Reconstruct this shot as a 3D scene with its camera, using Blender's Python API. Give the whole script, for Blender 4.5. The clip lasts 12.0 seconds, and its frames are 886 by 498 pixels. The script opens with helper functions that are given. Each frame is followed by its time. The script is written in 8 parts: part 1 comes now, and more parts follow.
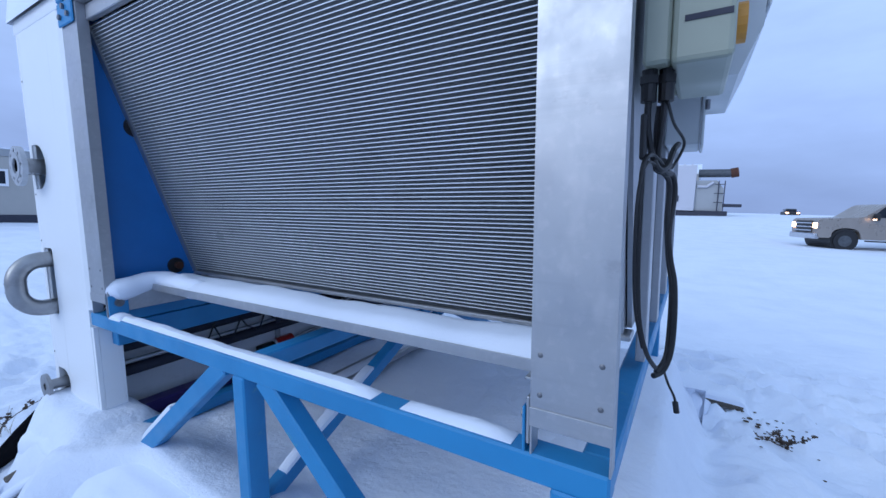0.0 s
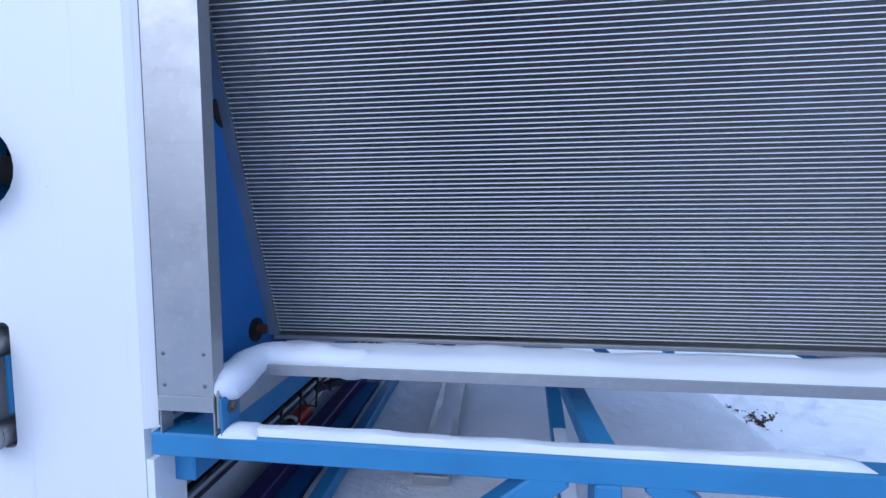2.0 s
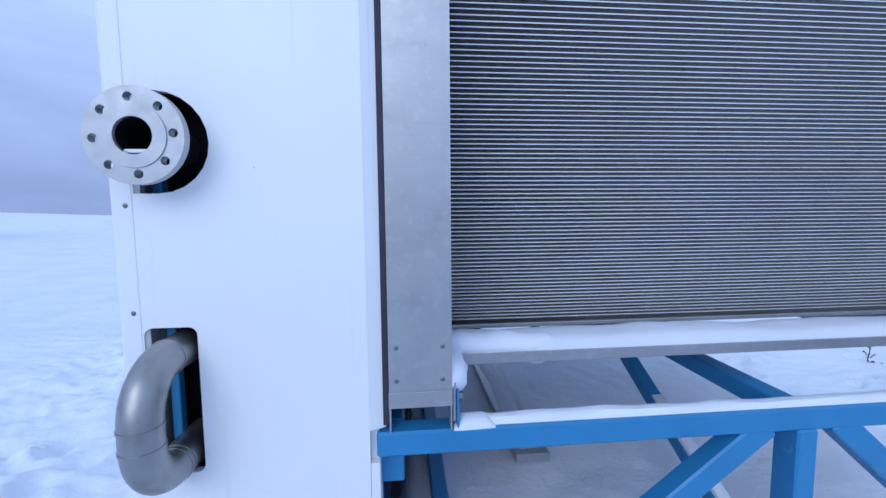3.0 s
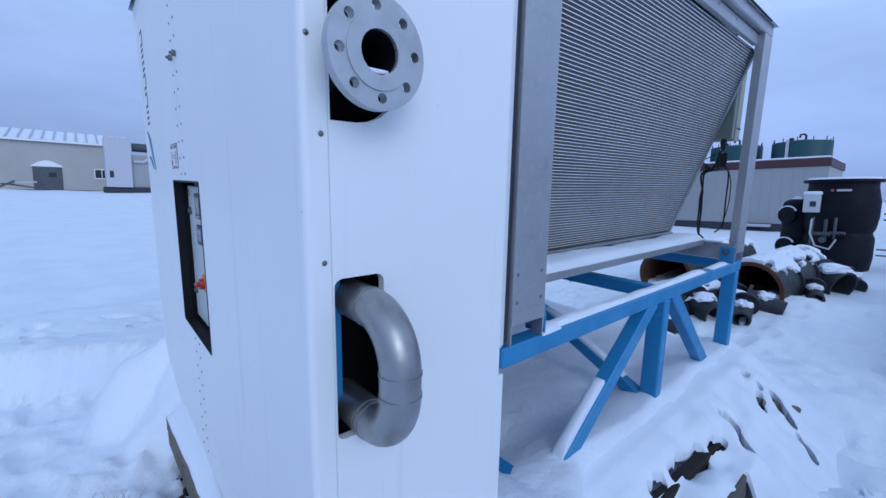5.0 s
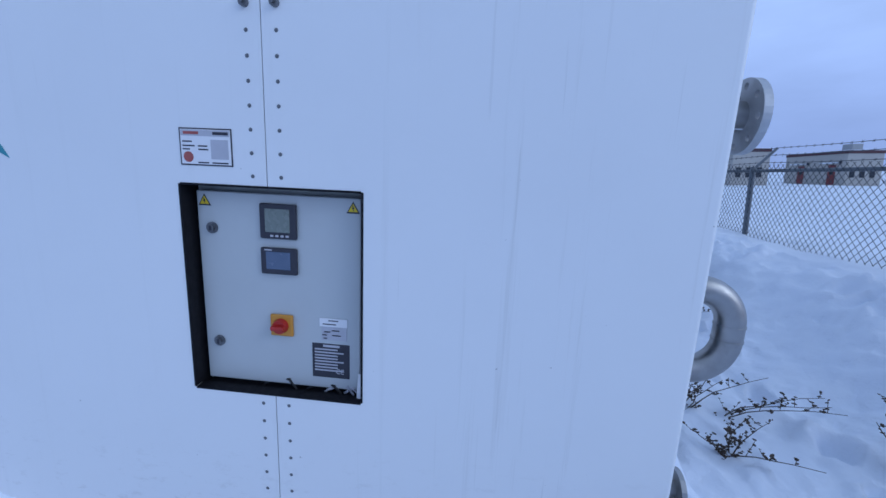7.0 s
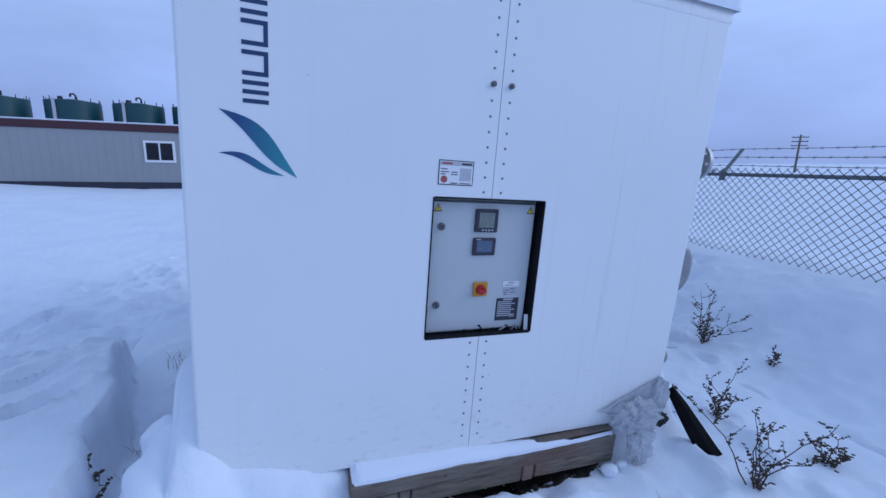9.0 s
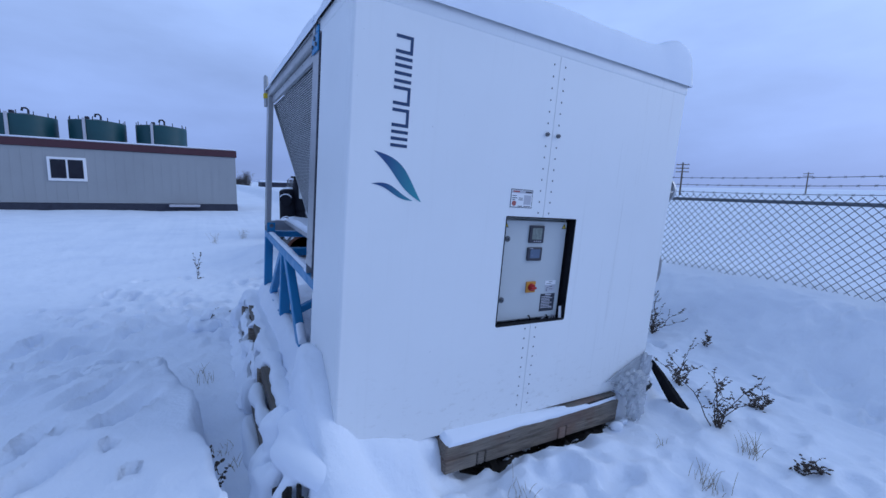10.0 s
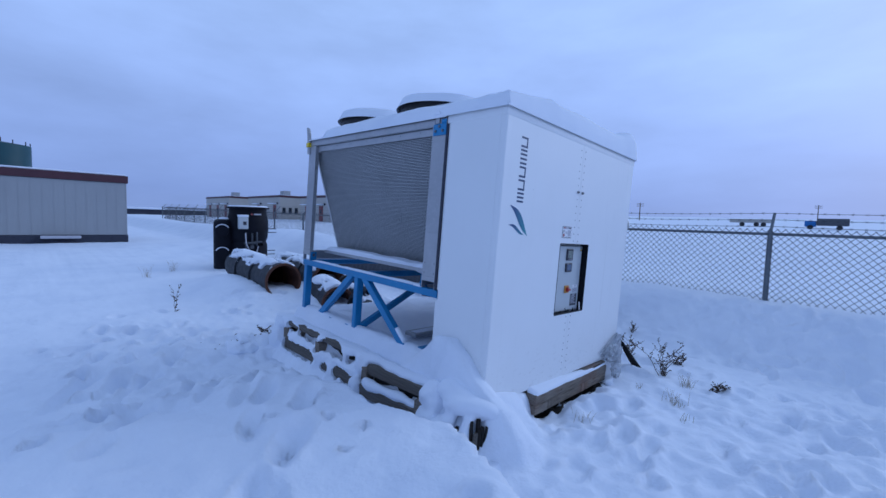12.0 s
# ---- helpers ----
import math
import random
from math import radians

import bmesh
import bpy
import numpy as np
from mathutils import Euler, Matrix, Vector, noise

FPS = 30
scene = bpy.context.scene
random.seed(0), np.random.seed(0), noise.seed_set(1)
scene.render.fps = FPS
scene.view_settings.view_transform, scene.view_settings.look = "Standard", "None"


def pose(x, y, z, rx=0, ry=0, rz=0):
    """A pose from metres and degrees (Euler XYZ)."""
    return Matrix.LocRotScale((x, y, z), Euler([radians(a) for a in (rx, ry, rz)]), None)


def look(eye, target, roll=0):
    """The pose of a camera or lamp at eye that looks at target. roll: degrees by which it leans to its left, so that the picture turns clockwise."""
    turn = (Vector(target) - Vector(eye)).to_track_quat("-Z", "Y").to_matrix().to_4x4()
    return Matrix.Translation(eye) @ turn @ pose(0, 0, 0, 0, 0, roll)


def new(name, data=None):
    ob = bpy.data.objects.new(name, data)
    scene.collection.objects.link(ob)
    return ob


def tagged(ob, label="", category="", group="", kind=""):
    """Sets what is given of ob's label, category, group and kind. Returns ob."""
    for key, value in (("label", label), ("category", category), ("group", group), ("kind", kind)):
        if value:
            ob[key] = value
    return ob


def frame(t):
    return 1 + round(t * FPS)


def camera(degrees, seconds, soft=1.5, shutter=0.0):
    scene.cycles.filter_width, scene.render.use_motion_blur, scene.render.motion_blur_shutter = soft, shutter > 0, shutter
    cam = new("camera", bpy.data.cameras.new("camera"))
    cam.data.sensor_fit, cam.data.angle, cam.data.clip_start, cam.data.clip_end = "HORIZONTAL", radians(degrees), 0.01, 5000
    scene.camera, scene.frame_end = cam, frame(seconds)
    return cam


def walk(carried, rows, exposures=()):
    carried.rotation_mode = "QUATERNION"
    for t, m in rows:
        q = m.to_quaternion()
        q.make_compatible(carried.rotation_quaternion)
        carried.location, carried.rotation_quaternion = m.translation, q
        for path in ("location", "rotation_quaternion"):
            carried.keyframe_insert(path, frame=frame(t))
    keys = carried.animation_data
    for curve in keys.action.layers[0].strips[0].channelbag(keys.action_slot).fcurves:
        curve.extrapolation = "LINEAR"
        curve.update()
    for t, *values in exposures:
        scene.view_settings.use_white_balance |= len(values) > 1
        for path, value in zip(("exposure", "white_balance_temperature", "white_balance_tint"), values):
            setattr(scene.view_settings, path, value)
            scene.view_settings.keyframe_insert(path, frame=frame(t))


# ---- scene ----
# machine leans a little on its timbers: UP is true up in its own axes
UP = Vector((0.027, 0.042, 1.0)).normalized()
TILT = UP.rotation_difference(Vector((0, 0, 1))).to_matrix().to_4x4()

cam = camera(93.9, 12.0)
PATH = [
    (0, (2.844, -0.732, 1.471), (1.816, 0.967, 1.235), -0.35),
    (0.5, (2.480, -0.820, 1.447), (1.658, 0.993, 1.260), -0.34),
    (1, (2.131, -0.834, 1.469), (1.509, 1.063, 1.344), -0.52),
    (1.5, (1.721, -0.882, 1.473), (1.310, 1.073, 1.370), -0.61),
    (2, (1.391, -0.906, 1.499), (1.154, 1.075, 1.367), -0.27),
    (2.5, (0.961, -0.902, 1.509), (0.956, 1.090, 1.332), -0.07),
    (2.7, (0.815, -0.923, 1.493), (0.883, 1.068, 1.318), -0.32),
    (4.3, (-0.071, -0.939, 1.504), (0.817, 0.829, 1.210), 0.63),
    (4.5, (-0.139, -0.902, 1.501), (0.866, 0.800, 1.193), 0.71),
    (5, (-0.285, -0.704, 1.434), (1.000, 0.794, 1.105), 1.00),
    (5.5, (-0.455, -0.399, 1.414), (1.098, 0.812, 1.065), 1.62),
    (6, (-0.695, -0.139, 1.459), (1.080, 0.709, 1.099), 1.77),
    (6.3, (-0.784, 0.065, 1.410), (1.070, 0.716, 1.034), 1.86),
    (6.5, (-0.880, 0.222, 1.395), (1.017, 0.724, 1.013), 2.08),
    (6.7, (-0.954, 0.351, 1.430), (0.973, 0.727, 1.043), 2.25),
    (8.3, (-1.460, 1.487, 1.606), (0.446, 1.083, 1.154), 4.05),
    (8.5, (-1.511, 1.587, 1.619), (0.383, 1.123, 1.171), 4.15),
    (9, (-1.564, 1.900, 1.550), (0.278, 1.239, 1.139), 4.15),
    (9.5, (-1.654, 2.318, 1.550), (0.135, 1.497, 1.192), 4.36),
    (10, (-1.729, 2.763, 1.530), (-0.016, 1.773, 1.242), 4.62),
    (10.5, (-1.787, 3.225, 1.577), (-0.155, 2.090, 1.351), 4.25),
    (11, (-1.929, 3.677, 1.567), (-0.379, 2.422, 1.407), 4.56),
    (11.5, (-1.858, 4.095, 1.495), (-0.385, 2.749, 1.368), 4.49),
    (12, (-1.718, 4.522, 1.493), (-0.318, 3.098, 1.376), 4.48),
]
walk(cam, [(t, TILT @ look(eye, target, roll)) for t, eye, target, roll in PATH],
     exposures=[(0.0, 0.24, 6550, 10), (1.5, 0.51, 7000, 14), (2.5, 0.37, 6850, 13), (4.5, 0.06, 6550, 10), (6.5, -0.16, 6350, 11), (8.5, -0.13, 6350, 14), (12.0, -0.30, 6050, 14)])

# ---------------- world and light ----------------
world = bpy.data.worlds.new("winter_dusk_sky")
scene.world = world
world.use_nodes = True
wt = world.node_tree
wt.nodes.clear()


def wnode(kind, **values):
    nd = wt.nodes.new(kind)
    for key, val in values.items():
        nd.inputs[key].default_value = val
    return nd


SUN_AZ, SUN_EL = -112.0, 26.0      # degrees: heading from +x, height
sky = wnode("ShaderNodeTexSky")
sky.sky_type, sky.sun_disc = "NISHITA", False
sky.sun_elevation, sky.sun_rotation = radians(SUN_EL), radians(90 - SUN_AZ)
sky.air_density, sky.dust_density = 1.0, 3.0
wco = wnode("ShaderNodeTexCoord")
sep = wnode("ShaderNodeSeparateXYZ")
wt.links.new(wco.outputs["Generated"], sep.inputs[0])
# layered stratus: pale high up, dull blue-grey band above the horizon
ramp = wnode("ShaderNodeValToRGB")
ramp.color_ramp.elements[0].position, ramp.color_ramp.elements[0].color = 0.0, (0.34, 0.50, 0.93, 1)
ramp.color_ramp.elements[1].position, ramp.color_ramp.elements[1].color = 1.0, (0.40, 0.59, 0.95, 1)
for pos, col in ((0.05, (0.32, 0.48, 0.93)), (0.16, (0.40, 0.59, 1.09)), (0.32, (0.50, 0.73, 1.26)), (0.5, (0.55, 0.80, 1.30)), (0.75, (0.47, 0.69, 1.12))):
    el = ramp.color_ramp.elements.new(pos)
    el.color = (*col, 1)
wt.links.new(sep.outputs[2], ramp.inputs[0])
stretch = wnode("ShaderNodeMapping")
stretch.inputs["Scale"].default_value = (1.3, 1.3, 4.0)
wt.links.new(wco.outputs["Generated"], stretch.inputs[0])
cloud = wnode("ShaderNodeTexNoise", Scale=1.7, Detail=6.0, Roughness=0.55)
wt.links.new(stretch.outputs[0], cloud.inputs[0])
cramp = wnode("ShaderNodeMapRange")
cramp.inputs[1].default_value, cramp.inputs[2].default_value = 0.3, 0.72
cramp.inputs[3].default_value, cramp.inputs[4].default_value = 0.84, 1.17
wt.links.new(cloud.outputs[0], cramp.inputs[0])
# thinner, brighter cloud towards the low sun
dotn = wt.nodes.new("ShaderNodeVectorMath")
dotn.operation = "DOT_PRODUCT"
dotn.inputs[1].default_value = (math.cos(radians(SUN_AZ)), math.sin(radians(SUN_AZ)), 0.35)
wt.links.new(wco.outputs["Generated"], dotn.inputs[0])
glow = wnode("ShaderNodeMapRange")
glow.inputs[1].default_value, glow.inputs[2].default_value = 0.55, 1.1
glow.inputs[3].default_value, glow.inputs[4].default_value = 0.0, 0.30
wt.links.new(dotn.outputs["Value"], glow.inputs[0])
gain = wt.nodes.new("ShaderNodeMath")
gain.operation = "ADD"
wt.links.new(cramp.outputs[0], gain.inputs[0])
wt.links.new(glow.outputs[0], gain.inputs[1])
# the cloud is thinner to one side of the yard
dot2 = wt.nodes.new("ShaderNodeVectorMath")
dot2.operation = "DOT_PRODUCT"
dot2.inputs[1].default_value = (0.62, -0.62, 0.0)
wt.links.new(wco.outputs["Generated"], dot2.inputs[0])
side_gain = wnode("ShaderNodeMapRange")
side_gain.inputs[1].default_value, side_gain.inputs[2].default_value = -1.0, 1.0
side_gain.inputs[3].default_value, side_gain.inputs[4].default_value = -0.07, 0.20
wt.links.new(dot2.outputs["Value"], side_gain.inputs[0])
gain2 = wt.nodes.new("ShaderNodeMath")
gain2.operation = "ADD"
wt.links.new(gain.outputs[0], gain2.inputs[0])
wt.links.new(side_gain.outputs[0], gain2.inputs[1])
mult = wt.nodes.new("ShaderNodeVectorMath")
mult.operation = "SCALE"
wt.links.new(ramp.outputs[0], mult.inputs[0])
wt.links.new(gain2.outputs[0], mult.inputs["Scale"])
bg_sky = wnode("ShaderNodeBackground", Strength=0.06)
wt.links.new(sky.outputs[0], bg_sky.inputs[0])
bg_cloud = wnode("ShaderNodeBackground", Strength=0.81)
wt.links.new(mult.outputs[0], bg_cloud.inputs[0])
mixw = wnode("ShaderNodeMixShader")
mixw.inputs[0].default_value = 0.88
wt.links.new(bg_sky.outputs[0], mixw.inputs[1])
wt.links.new(bg_cloud.outputs[0], mixw.inputs[2])
outw = wnode("ShaderNodeOutputWorld")
wt.links.new(mixw.outputs[0], outw.inputs[0])

sun = new("sun", bpy.data.lights.new("sun", "SUN"))
sun.data.energy, sun.data.angle, sun.data.color = 0.75, radians(36), (0.74, 0.87, 1.0)
_a, _e = radians(SUN_AZ), radians(SUN_EL)
sun.matrix_world = look((20 * math.cos(_a) * math.cos(_e), 20 * math.sin(_a) * math.cos(_e), 20 * math.sin(_e)), (0, 0, 0))


# ---------------- materials ----------------
class Mat:
    """A small node-graph builder round one Principled shader."""

    def __init__(self, name, base, rough=0.5, metal=0.0, spec=0.5):
        self.m = bpy.data.materials.new(name)
        self.m.use_nodes = True
        self.t = self.m.node_tree
        self.b = self.t.nodes["Principled BSDF"]
        self.b.inputs["Base Color"].default_value = (*base, 1)
        self.b.inputs["Roughness"].default_value = rough
        self.b.inputs["Metallic"].default_value = metal
        self.b.inputs["Specular IOR Level"].default_value = spec
        self.base = base
        self.colour = None
        self.co = self.t.nodes.new("ShaderNodeTexCoord").outputs["Object"]

    def link(self, a, b):
        self.t.links.new(a, b)

    def noise(self, scale, detail=4.0, rough=0.55, stretch=None):
        nd = self.t.nodes.new("ShaderNodeTexNoise")
        nd.inputs["Scale"].default_value, nd.inputs["Detail"].default_value, nd.inputs["Roughness"].default_value = scale, detail, rough
        src = self.co
        if stretch:
            mp = self.t.nodes.new("ShaderNodeMapping")
            mp.inputs["Scale"].default_value = stretch
            self.link(src, mp.inputs[0])
            src = mp.outputs[0]
        self.link(src, nd.inputs["Vector"])
        return nd.outputs[0]

    def rng(self, src, a, b, c, d):
        nd = self.t.nodes.new("ShaderNodeMapRange")
        for k, v in zip((1, 2, 3, 4), (a, b, c, d)):
            nd.inputs[k].default_value = v
        self.link(src, nd.inputs[0])
        return nd.outputs[0]

    def mul(self, a, b):
        nd = self.t.nodes.new("ShaderNodeMath")
        nd.operation = "MULTIPLY"
        self.link(a, nd.inputs[0])
        self.link(b, nd.inputs[1])
        return nd.outputs[0]

    def tint(self, other, fac):
        """Mix another colour over what there is so far."""
        nd = self.t.nodes.new("ShaderNodeMix")
        nd.data_type = "RGBA"
        if self.colour is None:
            nd.inputs[6].default_value = (*self.base, 1)
        else:
            self.link(self.colour, nd.inputs[6])
        nd.inputs[7].default_value = (*other, 1)
        self.link(fac, nd.inputs[0])
        self.colour = nd.outputs[2]
        self.link(self.colour, self.b.inputs["Base Color"])
        return self

    def rough(self, src, lo, hi, a=0.3, b=0.7):
        self.link(self.rng(src, a, b, lo, hi), self.b.inputs["Roughness"])
        return self

    def bump(self, src, strength=0.3, dist=0.01):
        nd = self.t.nodes.new("ShaderNodeBump")
        nd.inputs["Strength"].default_value, nd.inputs["Distance"].default_value = strength, dist
        self.link(src, nd.inputs["Height"])
        old = self.b.inputs["Normal"].links
        if old:
            self.link(old[0].from_socket, nd.inputs["Normal"])
        self.link(nd.outputs[0], self.b.inputs["Normal"])
        return self

    def island(self, amount):
        nd = self.t.nodes.new("ShaderNodeObjectInfo")
        return self.rng(nd.outputs["Random"], 0, 1, 0, amount)


def snow_mat(name="trodden_snow", relief=1.0):
    k = Mat(name, (0.82, 0.865, 0.945), 0.75, spec=0.25)
    k.tint((0.73, 0.785, 0.885), k.rng(k.noise(1.3, 5), 0.42, 0.7, 0, 0.8))
    k.bump(k.noise(7, 7, 0.6), 0.62 * relief, 0.035)
    k.bump(k.noise(26, 5, 0.65), 0.26 * relief, 0.012)
    k.bump(k.noise(70, 3, 0.6), 0.08 * relief, 0.004)
    return k.m


def white_paint():
    k = Mat("white_enamel", (0.82, 0.835, 0.85), 0.42)
    k.tint((0.74, 0.755, 0.77), k.rng(k.noise(1.6, 5), 0.45, 0.75, 0, 0.28))
    # rain streaks, strongest towards the pipe side; grime near the foot; fine specks
    ax = k.t.nodes.new("ShaderNodeSeparateXYZ")
    k.link(k.co, ax.inputs[0])
    near = k.rng(ax.outputs[1], -0.05, -0.75, 0.25, 1.0)
    k.tint((0.50, 0.50, 0.48), k.mul(near, k.rng(k.noise(4.5, 7, 0.7, (6, 6, 0.16)), 0.58, 0.80, 0, 0.42)))
    k.tint((0.33, 0.33, 0.33), k.mul(near, k.rng(k.noise(13, 3, 0.5, (3.2, 3.2, 0.10)), 0.70, 0.735, 0, 0.13)))
    foot = k.rng(ax.outputs[2], 0.45, 0.02, 0, 1.0)
    k.tint((0.38, 0.36, 0.33), k.mul(foot, k.rng(k.noise(16, 7, 0.7, (1, 1, 2.2)), 0.56, 0.78, 0, 0.5)))
    k.tint((0.25, 0.25, 0.26), k.rng(k.noise(55, 3, 0.6), 0.745, 0.79, 0, 0.7))
    k.rough(k.noise(5, 4), 0.36, 0.52)
    k.bump(k.noise(0.9, 2), 0.03, 0.02)
    return k.m


def galv():
    k = Mat("galvanised_steel", (0.44, 0.45, 0.47), 0.36, 0.75)
    k.tint((0.34, 0.345, 0.365), k.rng(k.noise(3.0, 6, 0.7), 0.42, 0.72, 0, 0.5))
    # spangle, drawn rub marks across the sheet, dull smears and pale drips
    k.tint((0.56, 0.55, 0.56), k.rng(k.noise(48, 3), 0.52, 0.70, 0, 0.35))
    k.tint((0.36, 0.36, 0.38), k.rng(k.noise(6, 5, 0.65, (0.35, 0.35, 7)), 0.56, 0.72, 0, 0.35))
    k.tint((0.31, 0.31, 0.33), k.rng(k.noise(11, 6, 0.7, (1, 1, 1.6)), 0.61, 0.70, 0, 0.45))
    k.tint((0.60, 0.585, 0.59), k.rng(k.noise(4.2, 4, 0.6, (1, 1, 0.5)), 0.62, 0.68, 0, 0.4))
    k.rough(k.noise(9, 6, 0.65), 0.30, 0.55)
    k.bump(k.noise(2.2, 2), 0.06, 0.02)
    k.bump(k.noise(60, 3), 0.05, 0.003)
    return k.m


def stainless():
    k = Mat("stainless_pipe", (0.38, 0.38, 0.385), 0.3, 0.9)
    k.tint((0.24, 0.235, 0.23), k.rng(k.noise(12, 5, 0.6), 0.45, 0.7, 0, 0.6))
    k.rough(k.noise(40, 4), 0.30, 0.50)
    k.bump(k.noise(120, 3), 0.05, 0.002)
    return k.m


def blue_paint():
    k = Mat("blue_steel_paint", (0.016, 0.225, 0.47), 0.42)
    k.tint((0.010, 0.15, 0.34), k.rng(k.noise(3.5, 5), 0.45, 0.72, 0, 0.6))
    k.tint((0.09, 0.33, 0.36), k.rng(k.noise(7, 7, 0.7), 0.63, 0.70, 0, 0.75))
    k.tint((0.16, 0.10, 0.06), k.rng(k.noise(24, 6, 0.7), 0.70, 0.76, 0, 0.6))
    k.rough(k.noise(9, 5), 0.32, 0.55)
    k.bump(k.noise(45, 5), 0.1, 0.004)
    return k.m


def plain(name, col, rough=0.5, metal=0.0, vary=0.25, scale=6.0, bump=0.05, emit=0.0):
    k = Mat(name, col, rough, metal)
    dark = tuple(c * (1 - 0.45) for c in col)
    k.tint(dark, k.rng(k.noise(scale, 5, 0.6), 0.42, 0.72, 0, vary * 2))
    k.rough(k.noise(scale * 2.3, 4), max(0.05, rough - 0.1), min(1, rough + 0.12))
    if bump:
        k.bump(k.noise(scale * 8, 4), bump, 0.004)
    if emit:
        k.b.inputs["Emission Color"].default_value = (*col, 1)
        k.b.inputs["Emission Strength"].default_value = emit
    return k.m


def wood_mat(name, grain, base=(0.30, 0.245, 0.195), grey=(0.31, 0.285, 0.26)):
    k = Mat(name, base, 0.85)
    k.tint((0.075, 0.063, 0.055), k.rng(k.noise(7, 6, 0.7, grain), 0.42, 0.66, 0, 0.9))
    k.tint(grey, k.rng(k.noise(3, 4), 0.5, 0.8, 0, 0.6))
    k.tint((0.20, 0.075, 0.045), k.rng(k.noise(2.2, 5), 0.54, 0.70, 0, 0.7))
    k.tint((0.06, 0.05, 0.04), k.island(0.45))
    k.bump(k.noise(10, 6, 0.7, grain), 0.5, 0.008)
    return k.m


def rust_mat():
    k = Mat("rusty_steel", (0.085, 0.035, 0.024), 0.85, 0.2)
    k.tint((0.16, 0.06, 0.03), k.rng(k.noise(8, 6, 0.7), 0.45, 0.7, 0, 0.9))
    k.bump(k.noise(30, 5), 0.3, 0.006)
    return k.m


def fins_mat():
    """Dark louvred fin bed between the flat coil tubes."""
    k = Mat("coil_fins", (0.125, 0.132, 0.145), 0.5, 0.6)
    wv = k.t.nodes.new("ShaderNodeTexWave")
    wv.wave_type, wv.bands_direction = "BANDS", "X"
    wv.inputs["Scale"].default_value = 190.0
    k.link(k.co, wv.inputs["Vector"])
    k.tint((0.14, 0.148, 0.16), k.rng(wv.outputs["Fac"], 0.3, 0.9, 0, 0.8))
    k.tint((0.06, 0.064, 0.072), k.rng(k.noise(2.2, 4), 0.45, 0.7, 0, 0.6))
    return k.m


def swoosh_mat():
    k = Mat("blue_green_decal", (0.02, 0.07, 0.20), 0.35)
    gr = k.t.nodes.new("ShaderNodeSeparateXYZ")
    k.link(k.co, gr.inputs[0])
    k.tint((0.03, 0.27, 0.33), k.rng(gr.outputs[1], 0.96, 0.79, 0, 1))
    return k.m


SNOW = snow_mat()
SOFTSNOW = snow_mat("settled_smooth_snow", 0.22)
# dark stump wood, and the shade painted into gaps and hollows between boards
DARKWOOD_AND_SHADE = plain("dark_wood_and_shade", (0.034, 0.030, 0.028), 0.9, 0, 0.35, 14, 0.5)
WHITE = white_paint()
GALV = galv()
INOX = stainless()
BLUE = blue_paint()
DARKBLUE = plain("dark_blue_panel_paint", (0.010, 0.16, 0.46), 0.45, 0, 0.2, 3.0)
WOOD = wood_mat("weathered_timber", (14, 0.8, 14))
WOODX = wood_mat("weathered_plank", (0.8, 14, 14), (0.17, 0.148, 0.125), (0.20, 0.19, 0.18))
RUST = rust_mat()
FINS = fins_mat()
TUBE = plain("aluminium_coil_tube", (0.90, 0.92, 0.94), 0.36, 0.25, 0.12, 3.0, 0)
FLANGE = plain("matt_turned_steel", (0.50, 0.515, 0.54), 0.45, 0.6, 0.22, 18, 0.04)
# paints the shade inside ports and bores; the rubber strip shares it
SHADE_AND_RUBBER = plain("shade_and_rubber_black", (0.004, 0.004, 0.006), 0.9, 0, 0.2, 8, 0)
COILFIN = plain("dull_coil_fin", (0.29, 0.30, 0.315), 0.6, 0.4, 0.2, 8, 0)
BLACK = plain("black_rubber", (0.012, 0.012, 0.014), 0.5, 0, 0.3, 20)
# real black edge trim, and the shade painted on the panel recess
TRIM_AND_SHADE = plain("edge_trim_and_shade_black", (0.010, 0.010, 0.013), 0.55, 0, 0.2, 20)
# paints the shade of the cabinet's inside; plain dark paint on other things
SHADE = plain("shade_and_dark_paint", (0.034, 0.037, 0.058), 0.7, 0, 0.3, 8)
GREYBOX = plain("light_grey_cabinet_paint", (0.52, 0.55, 0.56), 0.4, 0, 0.06, 3, 0.03)
BEIGE = plain("beige_grey_enamel", (0.32, 0.345, 0.275), 0.4, 0, 0.1, 3)
YELLOW = plain("orange_plate", (0.62, 0.27, 0.035), 0.45, 0, 0.1, 20)
LEMON = plain("warning_yellow", (0.80, 0.58, 0.03), 0.45, 0, 0.1, 20)
RED = plain("red_plastic", (0.45, 0.02, 0.015), 0.35, 0, 0.15, 20)
PURPLE = plain("dark_violet_steel", (0.035, 0.02, 0.13), 0.5, 0, 0.2, 5)
PAPER = plain("white_label", (0.82, 0.82, 0.84), 0.45, 0, 0.05, 20, 0)
PAPERGREY = plain("pale_grey_label", (0.50, 0.50, 0.55), 0.45, 0, 0.1, 20, 0)
INK = plain("dark_print", (0.035, 0.035, 0.05), 0.5, 0, 0.1, 20, 0)
REDINK = plain("red_print", (0.42, 0.10, 0.09), 0.5, 0, 0.2, 40, 0)
LCD = plain("grey_green_display", (0.19, 0.22, 0.20), 0.25, 0, 0.1, 20, 0)
LCD2 = plain("dark_blue_display", (0.10, 0.14, 0.22), 0.2, 0, 0.1, 20, 0)
SWOOSH = swoosh_mat()
NAVY = plain("navy_decal", (0.018, 0.05, 0.13), 0.35, 0, 0.1, 20, 0)
